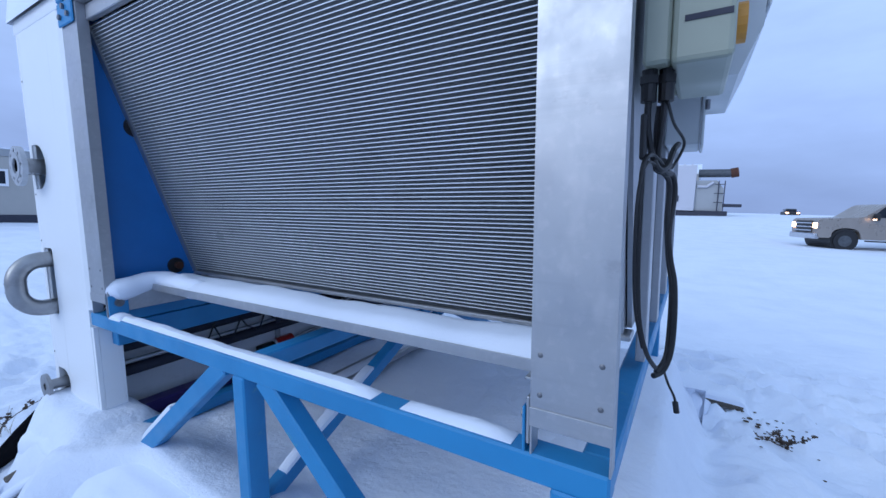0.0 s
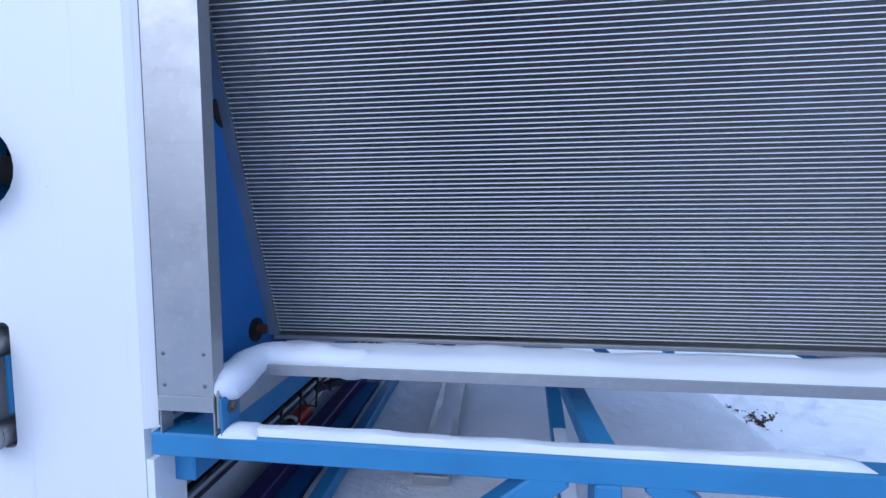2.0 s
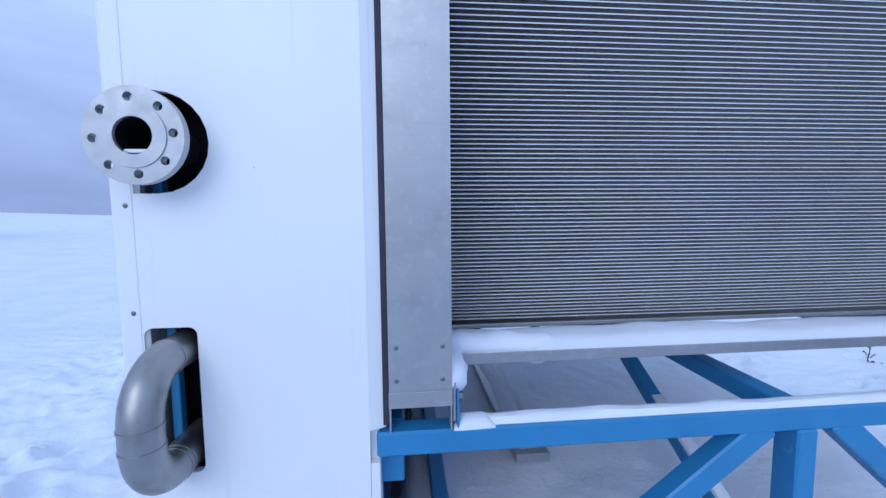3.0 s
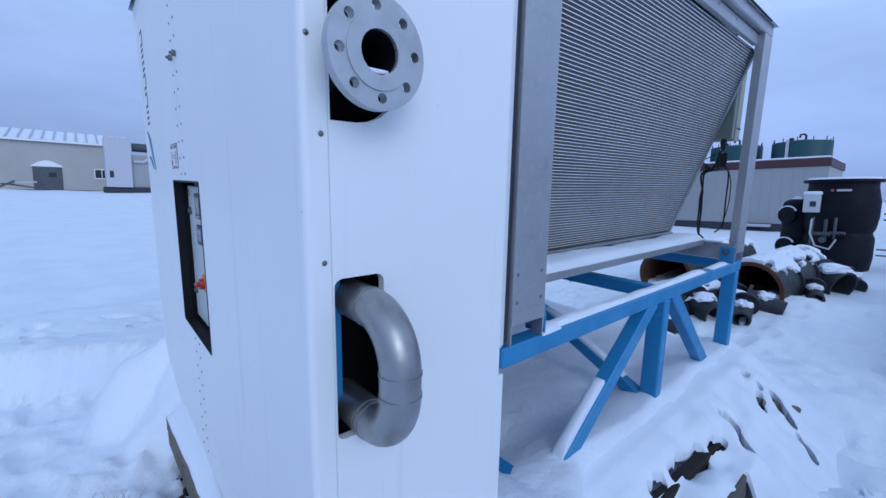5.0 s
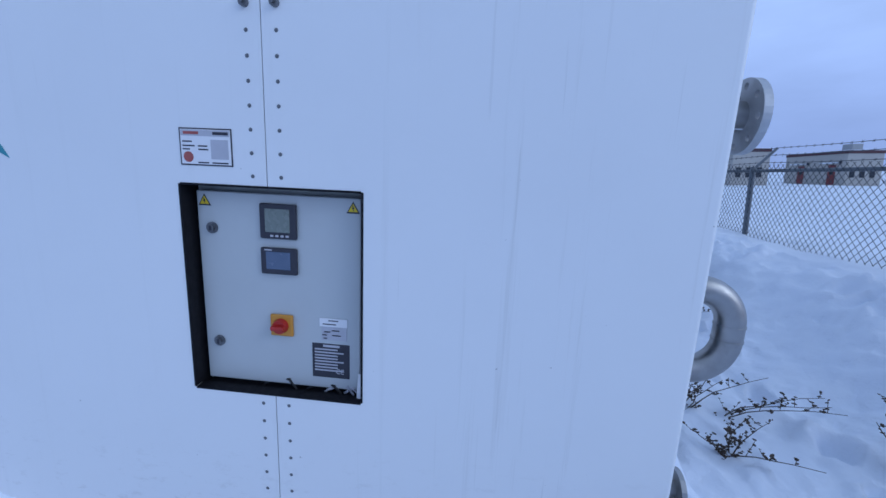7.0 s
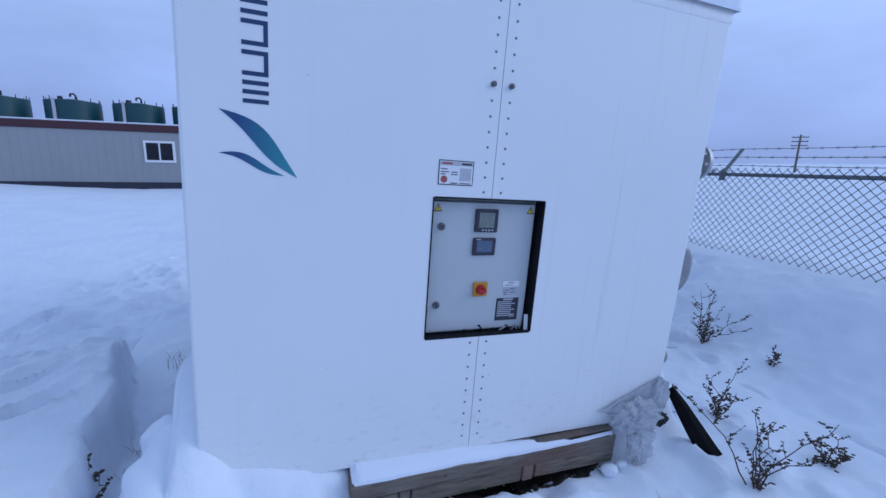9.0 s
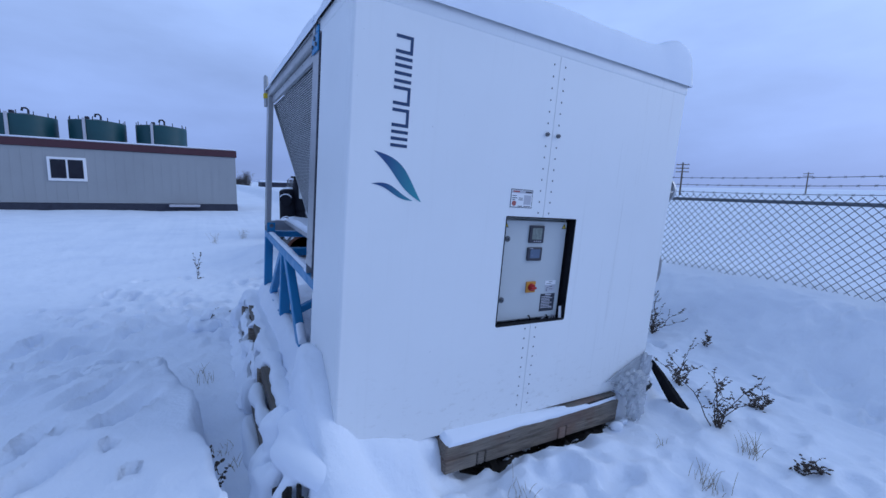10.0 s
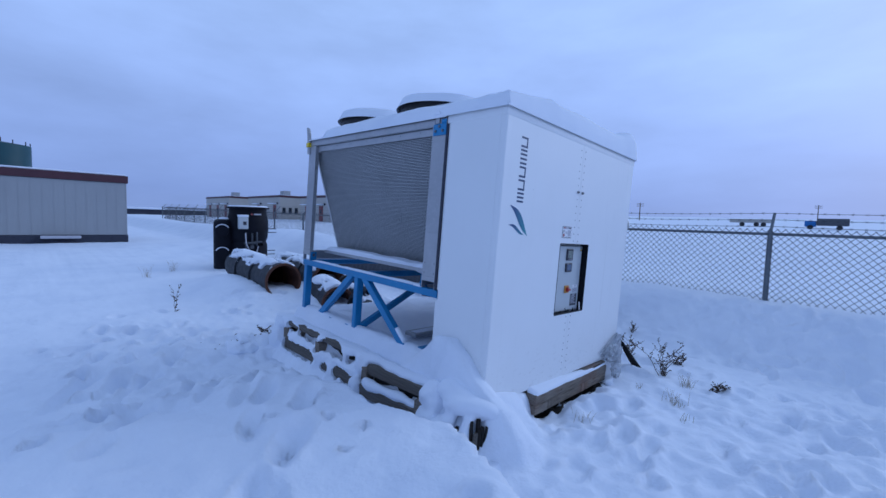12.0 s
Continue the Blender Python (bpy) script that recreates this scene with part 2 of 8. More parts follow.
RIVET = plain("dull_rivet", (0.20, 0.205, 0.22), 0.45, 0.8, 0.3, 60)
STEEL = plain("dark_fence_steel", (0.17, 0.19, 0.21), 0.5, 0.6, 0.3, 12)
WIRE = plain("fence_wire", (0.05, 0.056, 0.066), 0.5, 0.3, 0.3, 12, 0)
TANKBLK = plain("black_vessel_paint", (0.007, 0.008, 0.014), 0.6, 0, 0.3, 3)
PIPEGREY = plain("weathered_grey_steel_pipe", (0.10, 0.11, 0.125), 0.6, 0.4, 0.4, 5, 0.2)
DARKPIPE = plain("black_coated_pipe", (0.030, 0.034, 0.042), 0.6, 0.1, 0.4, 5, 0.2)
CULVERT = plain("coated_grey_pipe", (0.075, 0.08, 0.095), 0.65, 0.2, 0.4, 4, 0.2)
LINER = plain("pale_pipe_lining", (0.20, 0.20, 0.205), 0.8, 0, 0.35, 6, 0.3)
SIDING = plain("grey_metal_siding", (0.33, 0.34, 0.35), 0.55, 0, 0.08, 0.8, 0.03)
BEIGESIDE = plain("beige_metal_siding", (0.42, 0.40, 0.37), 0.55, 0, 0.1, 0.8, 0.03)
MAROON = plain("maroon_fascia", (0.075, 0.022, 0.03), 0.5, 0, 0.2, 2)
REDSIDE = plain("dark_red_siding", (0.20, 0.03, 0.03), 0.5, 0, 0.2, 2)
TANKGREEN = plain("dark_green_tank_paint", (0.006, 0.064, 0.076), 0.45, 0, 0.3, 0.5)
DARKGLASS = plain("dark_window_glass", (0.02, 0.025, 0.035), 0.08, 0, 0.1, 2, 0)
TWIG = plain("dry_brown_stem", (0.085, 0.06, 0.045), 0.9, 0, 0.4, 30)
DRYGRASS = plain("dry_straw", (0.36, 0.30, 0.22), 0.9, 0, 0.3, 30)
BUSH = plain("bare_winter_brush", (0.10, 0.09, 0.09), 0.95, 0, 0.4, 1)
GRAVEL = plain("brown_gravel", (0.035, 0.03, 0.026), 0.95, 0, 0.4, 30, 0.3)
TRUCKPAINT = plain("champagne_truck_paint", (0.34, 0.30, 0.27), 0.3, 0.4, 0.1, 1)
CHROME = plain("chrome", (0.6, 0.6, 0.62), 0.15, 1.0, 0.1, 5, 0)
LAMP = plain("lit_headlamp", (1.0, 0.62, 0.4), 0.3, 0, 0.0, 5, 0, emit=5.0)
for dull in (TANKBLK, SHADE_AND_RUBBER, TRIM_AND_SHADE, DARKWOOD_AND_SHADE, GRAVEL):         # matt, hardly any sheen
    for nd in dull.node_tree.nodes:
        if nd.type == "BSDF_PRINCIPLED":
            nd.inputs["Specular IOR Level"].default_value = 0.15


def film_mat():
    k = Mat("clear_plastic_wrap", (0.80, 0.83, 0.87), 0.16)
    k.tint((0.55, 0.58, 0.62), k.rng(k.noise(10, 6, 0.7), 0.45, 0.7, 0, 0.7))
    k.bump(k.noise(30, 5, 0.7), 0.5, 0.01)
    k.b.inputs["Transmission Weight"].default_value = 0.55
    k.b.inputs["IOR"].default_value = 1.2
    return k.m


PLASTIC = film_mat()

# ---------------- mesh helpers ----------------
BASE = {}


def thing(name, base, label, category, group="", machine=True, turn=0.0, kind="", lift=0.0):
    """An empty at the thing's base; its parts are built in machine axes (or in the yard's axes)."""
    ob = new(name)
    ob.empty_display_size = 0.1
    b = Vector(base)
    BASE[ob.name] = b
    if machine:
        ob.matrix_basis = TILT @ Matrix.Translation(b + Vector((0, 0, lift)))
    else:
        ob.matrix_basis = Matrix.Translation(b) @ pose(0, 0, 0, 0, 0, turn)
    return tagged(ob, label, category, group, kind)


def finish(bm, name, mat, smooth=False):
    me = bpy.data.meshes.new(name)
    bmesh.ops.recalc_face_normals(bm, faces=bm.faces)
    if smooth:
        for f in bm.faces:
            f.smooth = True
        for e in bm.edges:
            if len(e.link_faces) == 2 and e.calc_face_angle(0) > 0.7:
                e.smooth = False
    bm.to_mesh(me)
    bm.free()
    me.materials.append(mat)
    return me


def part(name, bm, mat, parent, label="", smooth=False):
    b = BASE[parent.name]
    bm.transform(Matrix.Translation(-b))
    ob = new(name, finish(bm, name, mat, smooth))
    ob.parent = parent
    BASE[ob.name] = b
    return tagged(ob, label)


def solo(name, bm, mat, base, label, category, machine=True, smooth=False, group="", kind=""):
    """A thing that is one mesh, with its origin at its base."""
    b = Vector(base)
    bm.transform(Matrix.Translation(-b))
    ob = new(name, finish(bm, name, mat, smooth))
    ob.matrix_basis = (TILT @ Matrix.Translation(b)) if machine else Matrix.Translation(b)
    BASE[ob.name] = b
    return tagged(ob, label, category, group, kind)


def B():
    return bmesh.new()


def box(bm, lo, hi, bevel=0.0, seg=1):
    made = bmesh.ops.create_cube(bm, size=1.0)["verts"]
    for v in made:
        v.co = Vector([lo[i] + (v.co[i] + 0.5) * (hi[i] - lo[i]) for i in range(3)])
    if bevel:
        edges = {e for v in made for e in v.link_edges}
        bmesh.ops.bevel(bm, geom=list(edges), offset=bevel, segments=seg, affect="EDGES", profile=0.5)
    return bm


def ring_frame(axis):
    axis = axis.normalized()
    up = Vector((0, 0, 1)) if abs(axis.z) < 0.95 else Vector((1, 0, 0))
    a = axis.cross(up).normalized()
    return a, axis.cross(a).normalized()


def cyl(bm, p0, p1, r0, r1=None, seg=20, caps=True):
    p0, p1 = Vector(p0), Vector(p1)
    r1 = r0 if r1 is None else r1
    a, c = ring_frame(p1 - p0)
    loops = []
    for p, r in ((p0, r0), (p1, r1)):
        loops.append([bm.verts.new(p + a * (r * math.cos(6.283185 * i / seg)) + c * (r * math.sin(6.283185 * i / seg))) for i in range(seg)])
    for i in range(seg):
        j = (i + 1) % seg
        bm.faces.new((loops[0][i], loops[0][j], loops[1][j], loops[1][i]))
    if caps:
        bm.faces.new(loops[0][::-1])
        bm.faces.new(loops[1])
    return bm


def sweep(bm, pts, radius, seg=10, caps=True):
    """A round bar along a line of points; radius a number or one for each point."""
    pts = [Vector(p) for p in pts]
    rad = radius if isinstance(radius, (list, tuple)) else [radius] * len(pts)
    loops = []
    a = None
    for i, p in enumerate(pts):
        d = (pts[min(i + 1, len(pts) - 1)] - pts[max(i - 1, 0)]).normalized()
        if a is None:
            a, c = ring_frame(d)
        else:
            a = (a - d * a.dot(d)).normalized()
            c = d.cross(a)
        loops.append([bm.verts.new(p + a * (rad[i] * math.cos(6.283185 * k / seg)) + c * (rad[i] * math.sin(6.283185 * k / seg))) for k in range(seg)])
    for l0, l1 in zip(loops, loops[1:]):
        for k in range(seg):
            j = (k + 1) % seg
            bm.faces.new((l0[k], l0[j], l1[j], l1[k]))
    if caps:
        bm.faces.new(loops[0][::-1])
        bm.faces.new(loops[-1])
    return bm


def beam(bm, p0, p1, w, h, bevel=0.005):
    """A rectangular tube from p0 to p1: w across, h in the upright sense."""
    p0, p1 = Vector(p0), Vector(p1)
    d = p1 - p0
    ax = d.normalized()
    side = ax.cross(Vector((0, 0, 1)))
    side = side.normalized() if side.length > 0.05 else Vector((1, 0, 0))
    up = side.cross(ax).normalized()
    tmp = bmesh.new()
    box(tmp, (0, -w / 2, -h / 2), (d.length, w / 2, h / 2), bevel)
    m = Matrix((ax, side, up)).transposed().to_4x4()
    m.translation = p0
    tmp.transform(m)
    me = bpy.data.meshes.new("tmp")
    tmp.to_mesh(me)
    tmp.free()
    bm.from_mesh(me)
    bpy.data.meshes.remove(me)
    return bm


def sheet(bm, outline, holes, put, thick):
    """A plate: an outline with holes in (u, v), laid into space by put(u, v, depth)."""
    edges = []
    for loop in [outline] + list(holes):
        vs = [bm.verts.new(put(u, v, 0.0)) for u, v in loop]
        edges += [bm.edges.new((vs[i], vs[(i + 1) % len(vs)])) for i in range(len(vs))]
    faces = bmesh.ops.triangle_fill(bm, use_beauty=True, use_dissolve=False, edges=edges)["geom"]
    faces = [f for f in faces if isinstance(f, bmesh.types.BMFace)]
    ext = bmesh.ops.extrude_face_region(bm, geom=faces)["geom"]
    shift = Vector(put(0, 0, thick)) - Vector(put(0, 0, 0))
    for v in ext:
        if isinstance(v, bmesh.types.BMVert):
            v.co += shift
    return bm


def rrect(u0, v0, u1, v1, r, n=4):
    pts = []
    for cu, cv, a0 in ((u1 - r, v1 - r, 0), (u0 + r, v1 - r, 90), (u0 + r, v0 + r, 180), (u1 - r, v0 + r, 270)):
        for i in range(n + 1):
            a = radians(a0 + 90 * i / n)
            pts.append((cu + r * math.cos(a), cv + r * math.sin(a)))
    return pts


def dshape(u0, u1, v0, v1, n=12):
    """Straight at u0, half round at u1."""
    r = (v1 - v0) / 2
    cu, cv = u1 - r, (v0 + v1) / 2
    pts = [(u0, v1), (u0, v0)]
    for i in range(n + 1):
        a = radians(-90 + 180 * i / n)
        pts.append((cu + r * math.cos(a), cv + r * math.sin(a)))
    return pts


def nz(x, y, s, off=0.0):
    return noise.noise(Vector((x * s + off, y * s - off, off * 0.7)))


def snow_strip(name, lo, hi, h, parent=None, label="", seed=0.0, step=0.03, edge=0.03, machine=True, end=0.04, lift=0.0):
    """A soft ridge of snow lying on a flat top: rounded at its edges, uneven along it."""
    lo, hi = (lo[0], lo[1], lo[2] + lift), hi
    bm = B()
    nx, ny = max(3, int((hi[0] - lo[0]) / step)), max(4, int((hi[1] - lo[1]) / step))
    grid = []
    for i in range(nx + 1):
        row = []
        for j in range(ny + 1):
            x, y = lo[0] + (hi[0] - lo[0]) * i / nx, lo[1] + (hi[1] - lo[1]) * j / ny
            dx, dy = min(x - lo[0], hi[0] - x), min(y - lo[1], hi[1] - y)
            f = min(1.0, dx / end) * min(1.0, dy / edge)
            f = math.sqrt(max(0.0, f * (2 - f)))
            hh = h * (1 + 0.30 * nz(x, y, 3.1, seed) + (0.16 if h > 0.02 else 0.5) * nz(x, y, 9, seed))
            row.append(bm.verts.new((x, y, lo[2] + f * hh)))
        grid.append(row)
    for i in range(nx):
        for j in range(ny):
            bm.faces.new((grid[i][j], grid[i + 1][j], grid[i + 1][j + 1], grid[i][j + 1]))
    rim = [e for e in bm.edges if e.is_boundary]
    low = bmesh.ops.extrude_edge_only(bm, edges=rim)["geom"]
    for v in low:
        if isinstance(v, bmesh.types.BMVert):
            v.co.z = lo[2] - 0.002
    base = ((lo[0] + hi[0]) / 2, (lo[1] + hi[1]) / 2, lo[2])
    return solo(name, bm, SOFTSNOW, base, label, "snow", machine, True)


def snow_log(bm, p0, p1, w, h, seed, n=14):
    """Rounded snow lying along a board; uneven, thinning at its ends."""
    p0, p1 = Vector(p0), Vector(p1)
    ax = (p1 - p0).normalized()
    sd = ax.cross(Vector((0, 0, 1))).normalized()
    rows = []
    for i in range(n + 1):
        f = i / n
        c = p0.lerp(p1, f)
        endf = min(1.0, min(f, 1 - f) * n / 1.6 + 0.12)
        hh = h * endf * (1 + 0.45 * nz(c.x * 3 + c.y * 2, seed, 1.7, seed))
        ww = w * (1 + 0.16 * nz(c.x * 5 + c.y * 4, seed + 4, 1.3, seed))
        row = []
        for k in range(9):
            a = math.pi * k / 8
            row.append(bm.verts.new(c + sd * (0.5 * ww * math.cos(a) * (1 if 0 < k < 8 else 0.96)) + Vector((0, 0, hh * math.sin(a) ** 0.7 - (0.012 if k in (0, 8) else 0)))))
        rows.append(row)
    for r0, r1 in zip(rows, rows[1:]):
        for k in range(8):
            bm.faces.new((r0[k], r0[k + 1], r1[k + 1], r1[k]))
        bm.faces.new((r0[0], r1[0], r1[8], r0[8]))
    bm.faces.new(rows[0])
    bm.faces.new(rows[-1][::-1])
    return bm


def drape(pts, r, seed, flat=0.8):
    """A soft uneven roll of snow along a bent line, for snow hanging over edges."""
    pts = [Vector(p) for p in pts]
    fine = []
    for i in range(len(pts) - 1):
        p0, p1, p2, p3 = pts[max(0, i - 1)], pts[i], pts[i + 1], pts[min(len(pts) - 1, i + 2)]
        n = max(3, int((p2 - p1).length / 0.022))
        for k in range(n):
            f = k / n
            fine.append(0.5 * ((2 * p1) + (p2 - p0) * f + (2 * p0 - 5 * p1 + 4 * p2 - p3) * f * f + (3 * p1 - p0 - 3 * p2 + p3) * f ** 3))
    fine.append(pts[-1])
    m = len(fine) - 1
    rad = [r * (0.30 + 0.70 * min(1.0, math.sqrt(min(i, m - i) * 0.022 / (1.3 * r)))) * (1 + 0.38 * nz(i * 0.16, seed, 1.0, seed)) for i in range(m + 1)]
    bm = sweep(B(), fine, rad, 14)
    for v in bm.verts:
        q = v.co * 9.0 + Vector((seed, seed * 0.7, -seed))
        v.co += noise.noise_vector(q) * r * 0.26 + noise.noise_vector(q * 2.7) * r * 0.10
    zs = sorted(p.z for p in fine)[m // 2]
    for v in bm.verts:
        v.co.z = zs + (v.co.z - zs) * (flat if v.co.z > zs else 1.0)
    return bm


def snow_mass(rolls, blobs, base, label, group, seed, machine=False, voxel=0.012, soft=7):
    """Rolls and lumps of snow melted together into one soft body."""
    bm = B()
    for k, (pts, r) in enumerate(rolls):
        tmp = drape(pts, r, seed + 3.7 * k)
        me = bpy.data.meshes.new("tmp")
        tmp.to_mesh(me)
        tmp.free()
        bm.from_mesh(me)
        bpy.data.meshes.remove(me)
    for k, (x, y, z, rx, ry, rz) in enumerate(blobs):
        made = bmesh.ops.create_icosphere(bm, subdivisions=3, radius=1.0)["verts"]
        for v in made:
            q = v.co.copy()
            v.co = Vector((x + q.x * rx, y + q.y * ry, z + q.z * rz)) * 1.0 + noise.noise_vector(q * 1.7 + Vector((seed, k, 0))) * 0.35 * min(rx, ry, rz)
    bmesh.ops.recalc_face_normals(bm, faces=bm.faces)
    ob = solo("spilled_snow", bm, SOFTSNOW, base, label, "snow", machine, True, group)
    rm = ob.modifiers.new("melt", "REMESH")
    rm.mode, rm.voxel_size, rm.use_smooth_shade = "VOXEL", voxel, True
    st_ = ob.modifiers.new("soften", "SMOOTH")
    st_.factor, st_.iterations = 0.5, soft
    return ob


# ---------------- ground ----------------
def sm(a, b, x):
    t = min(1.0, max(0.0, (x - a) / (b - a)))
    return t * t * (3 - 2 * t)


def bump2(x, y, cx, cy, sx, sy, ang=0.0):
    ca, sa = math.cos(radians(ang)), math.sin(radians(ang))
    u, v = (x - cx) * ca + (y - cy) * sa, -(x - cx) * sa + (y - cy) * ca
    return math.exp(-(u / sx) ** 2 - (v / sy) ** 2)


random.seed(5)
PRINTS = []


def trail(p0, p1, n, gap, r, d, jit):
    """Left and right holes along a way."""
    a = Vector(p0)
    w = Vector(p1) - a
    side_ = Vector((-w.y, w.x)).normalized()
    for i in range(n):
        q = a + w * (i / max(1, n - 1)) + side_ * (gap if i % 2 else -gap) + Vector((random.uniform(-jit, jit), random.uniform(-jit, jit)))
        PRINTS.append((q.x, q.y, r * random.uniform(.8, 1.2), d * random.uniform(.7, 1.2), math.atan2(w.y, w.x), random.uniform(1.3, 2.3)))


trail((4.8, 3.7), (1.4, 4.3), 13, 0.12, 0.065, 0.07, 0.06)        # boots beside the machine
trail((4.4, 3.0), (2.5, 3.9), 9, 0.13, 0.07, 0.06, 0.08)
for px_, py_ in ((0.80, 3.22), (0.51, 3.15), (0.83, 3.03), (0.28, 3.04), (0.46, 3.44), (0.83, 3.54), (0.79, 3.40), (0.18, 3.24), (-0.1, 3.6), (0.2, 3.75), (-0.4, 3.5)):
    PRINTS.append((px_, py_, 0.026, 0.060, radians(15), 1.25))      # small animal over the bank
for px_, py_ in ((-0.29, 2.35), (-0.30, 2.10), (-0.26, 1.75)):
    PRINTS.append((px_, py_, 0.038, 0.06, 0.4, 1.2))
trail((-0.95, 4.2), (-0.75, 1.4), 13, 0.14, 0.06, 0.06, 0.09)     # trampled way round the front
trail((-0.75, 1.6), (-0.55, -1.2), 12, 0.15, 0.06, 0.06, 0.12)
trail((-1.5, 1.2), (-1.1, -1.4), 10, 0.14, 0.06, 0.05, 0.12)
trail((-0.8, -1.0), (2.6, -1.35), 15, 0.13, 0.065, 0.07, 0.10)
trail((2.6, -1.2), (4.8, -0.7), 9, 0.12, 0.065, 0.06, 0.10)
for i in range(26):                                                # broken crust at the end of the machine
    PRINTS.append((random.uniform(3.0, 5.6), random.uniform(1.4, 4.6), random.uniform(.05, .10), random.uniform(.03, .06), random.uniform(0, 3), random.uniform(1, 2)))


for sx_, sy_, sa_, sl_ in ((2.30, 3.40, -39, 5.5), (2.05, 3.75, -36, 4.5), (1.64, 3.14, -46, 5), (1.95, 3.30, -42, 4), (1.16, 3.28, -35, 2.2), (0.85, 3.12, -40, 2.4), (0.45, 3.45, -30, 2), (2.75, 3.75, -30, 5), (2.6, 3.1, -35, 4), (0.2, 3.75, -35, 2.2), (3.2, 3.4, -25, 4), (3.0, 4.1, -30, 5), (1.5, 4.0, -38, 3.5)):
    PRINTS.append((sx_, sy_, 0.065, 0.070, radians(sa_), max(2.5, 0.85 * sl_)))          # dragged steps
    PRINTS.append((sx_ - 0.35, sy_ + 0.22, 0.055, 0.05, radians(sa_ + 8), max(2.5, sl_ * 0.7)))


def bank_edge(x):
    return float(np.interp(x, (-0.9, -0.36, -0.1, 0.15, 0.6, 1.0, 1.2, 1.75, 2.5), (2.95, 2.74, 2.68, 2.70, 2.80, 2.82, 2.92, 3.05, 3.45)))


def lerp1(x, xs, ys):
    return float(np.interp(x, xs, ys))


def ground_z(x, y):
    r = math.hypot(x, y)
    z = 0.06
    z += 0.034 * max(0.0, min(y, 42) - 7) * sm(5, 14, y) + 0.036 * max(0.0, min(y, 42) - 27) + 0.014 * max(0.0, y - 42)
    z += 0.018 * max(0.0, min(x, 24) - 1.5) + 0.004 * max(0.0, x - 24) * sm(20, 60, x)
    z += 0.012 * max(0.0, -x - 3)
    back = max(0.0, -3.2 - y)
    z += 0.61 * sm(-0.9, -2.75, y) - 0.30 * sm(-3.2, -6.0, y) + 0.004 * min(back, 42) + 0.022 * max(0.0, back - 42)
    far = sm(9, 30, r)
    if r > 34:
        return z + far * (0.25 * nz(x, y, 0.05, 9) + 0.05 * nz(x, y, 0.4, 4)) + 0.05 * nz(x, y, 0.45, 3)
    z -= 0.45 * bump2(x, y, 11.5, 26.0, 8.0, 8.0)
    # wind scoop below the fence drift
    z -= 0.16 * bump2(x, y, 0.4, -1.75, 4.5, 0.55, -4) * (1 - far)
    z += 0.22 * bump2(x, y, 3.15, 1.0, 0.35, 1.5)
    # culvert drift, heap by the vessel, snow between the pipes
    z += 0.34 * bump2(x, y, 9.5, -1.6, 4.5, 0.9, -6) + 0.35 * bump2(x, y, 13.5, -1.2, 3.5, 1.6) + 0.22 * bump2(x, y, 4.5, -2.15, 1.5, 0.36) - 0.08 * bump2(x, y, 3.75, -0.92, 0.7, 0.20)
    z += 0.26 * bump2(x, y, 5.2, 0.6, 1.4, 1.2) + 0.26 * bump2(x, y, 6.5, 1.75, 1.3, 0.5) + 0.10 * bump2(x, y, 7.6, 0.8, 1.0, 1.0)
    # bank beside the way on the far side, cut off sharply above a trench along the timbers
    e = y - bank_edge(x) - 0.035 * nz(x, y, 4.1, 6) - 0.02 * nz(x, y, 11, 6)
    z += 0.35 * sm(-0.05, 0.025, e) * sm(6.0, 4.4, y) * sm(-1.6, -0.7, x) * sm(2.5, 1.2, x) * (1 - 0.3 * sm(0.15, 0.9, e))
    z -= 0.15 * sm(2.42, 2.5, y) * sm(0.02, -0.06, e) * sm(-0.5, 0.1, x) * sm(3.0, 2.2, x)
    # rolling, drifting, crusted lumps
    near = (1 - sm(4.0, 7.0, r))
    z += 0.05 * nz(x, y, 0.45, 3) + 0.03 * nz(x, y, 1.2, 7)
    z += (0.020 * nz(x, y, 3.6, 1) + 0.008 * nz(x, y, 9, 2)) * (1 - far)
    if near > 0 and -2.6 < y < 5.4:
        worn = near * (0.35 + 0.65 * sm(0.0, 0.35, nz(x, y, 0.9, 12))) * (1 - 0.82 * sm(0.0, 0.10, e) * sm(1.9, 1.3, x) * sm(-1.1, -0.7, x))
        z += worn * (0.15 * (0.30 - abs(nz(x, y, 2.4, 21))) + 0.14 * (0.3 - abs(nz(x, y, 5.6, 22))) + 0.045 * nz(x, y, 13, 23))
    if far > 0:
        z += far * (0.25 * nz(x, y, 0.05, 9) + 0.05 * nz(x, y, 0.4, 4))
    if r < 9:
        for px, py, pr, pd, pa, pl in PRINTS:
            dx, dy = x - px, y - py
            if abs(dx) < 0.62 and abs(dy) < 0.62:
                ca, sa = math.cos(pa), math.sin(pa)
                u, v = (dx * ca + dy * sa) / pl, -dx * sa + dy * ca
                q = (u * u + v * v) / (pr * pr)
                if q < 9:
                    z += 1.4 * pd * (0.22 * math.exp(-((math.sqrt(q) - 1.45) ** 2) * 6) - math.exp(-q ** (3 if pl < 2.4 else 1.3)))
    if -1.2 < x < 3.4 and -1.2 < y < 3.2:
        soft = 0.010 * nz(x, y, 4, 2) + 0.006 * nz(x, y, 11, 3)
        # snow under the frame, level with its lower chord
        rag = 0.05 * nz(x, y, 4.2, 31) + 0.03 * nz(x, y, 11, 33)
        ends = sm(0.50, 0.62, x) * sm(3.0, 2.74, x) * sm(2.50, 2.20, y)
        ye = -0.03 - 0.16 * sm(1.0, 0.6, x) + 0.4 * rag
        run_ = 0.10 + 0.25 * sm(0.9, 0.6, x)
        top = ends * sm(ye - run_, ye, y)
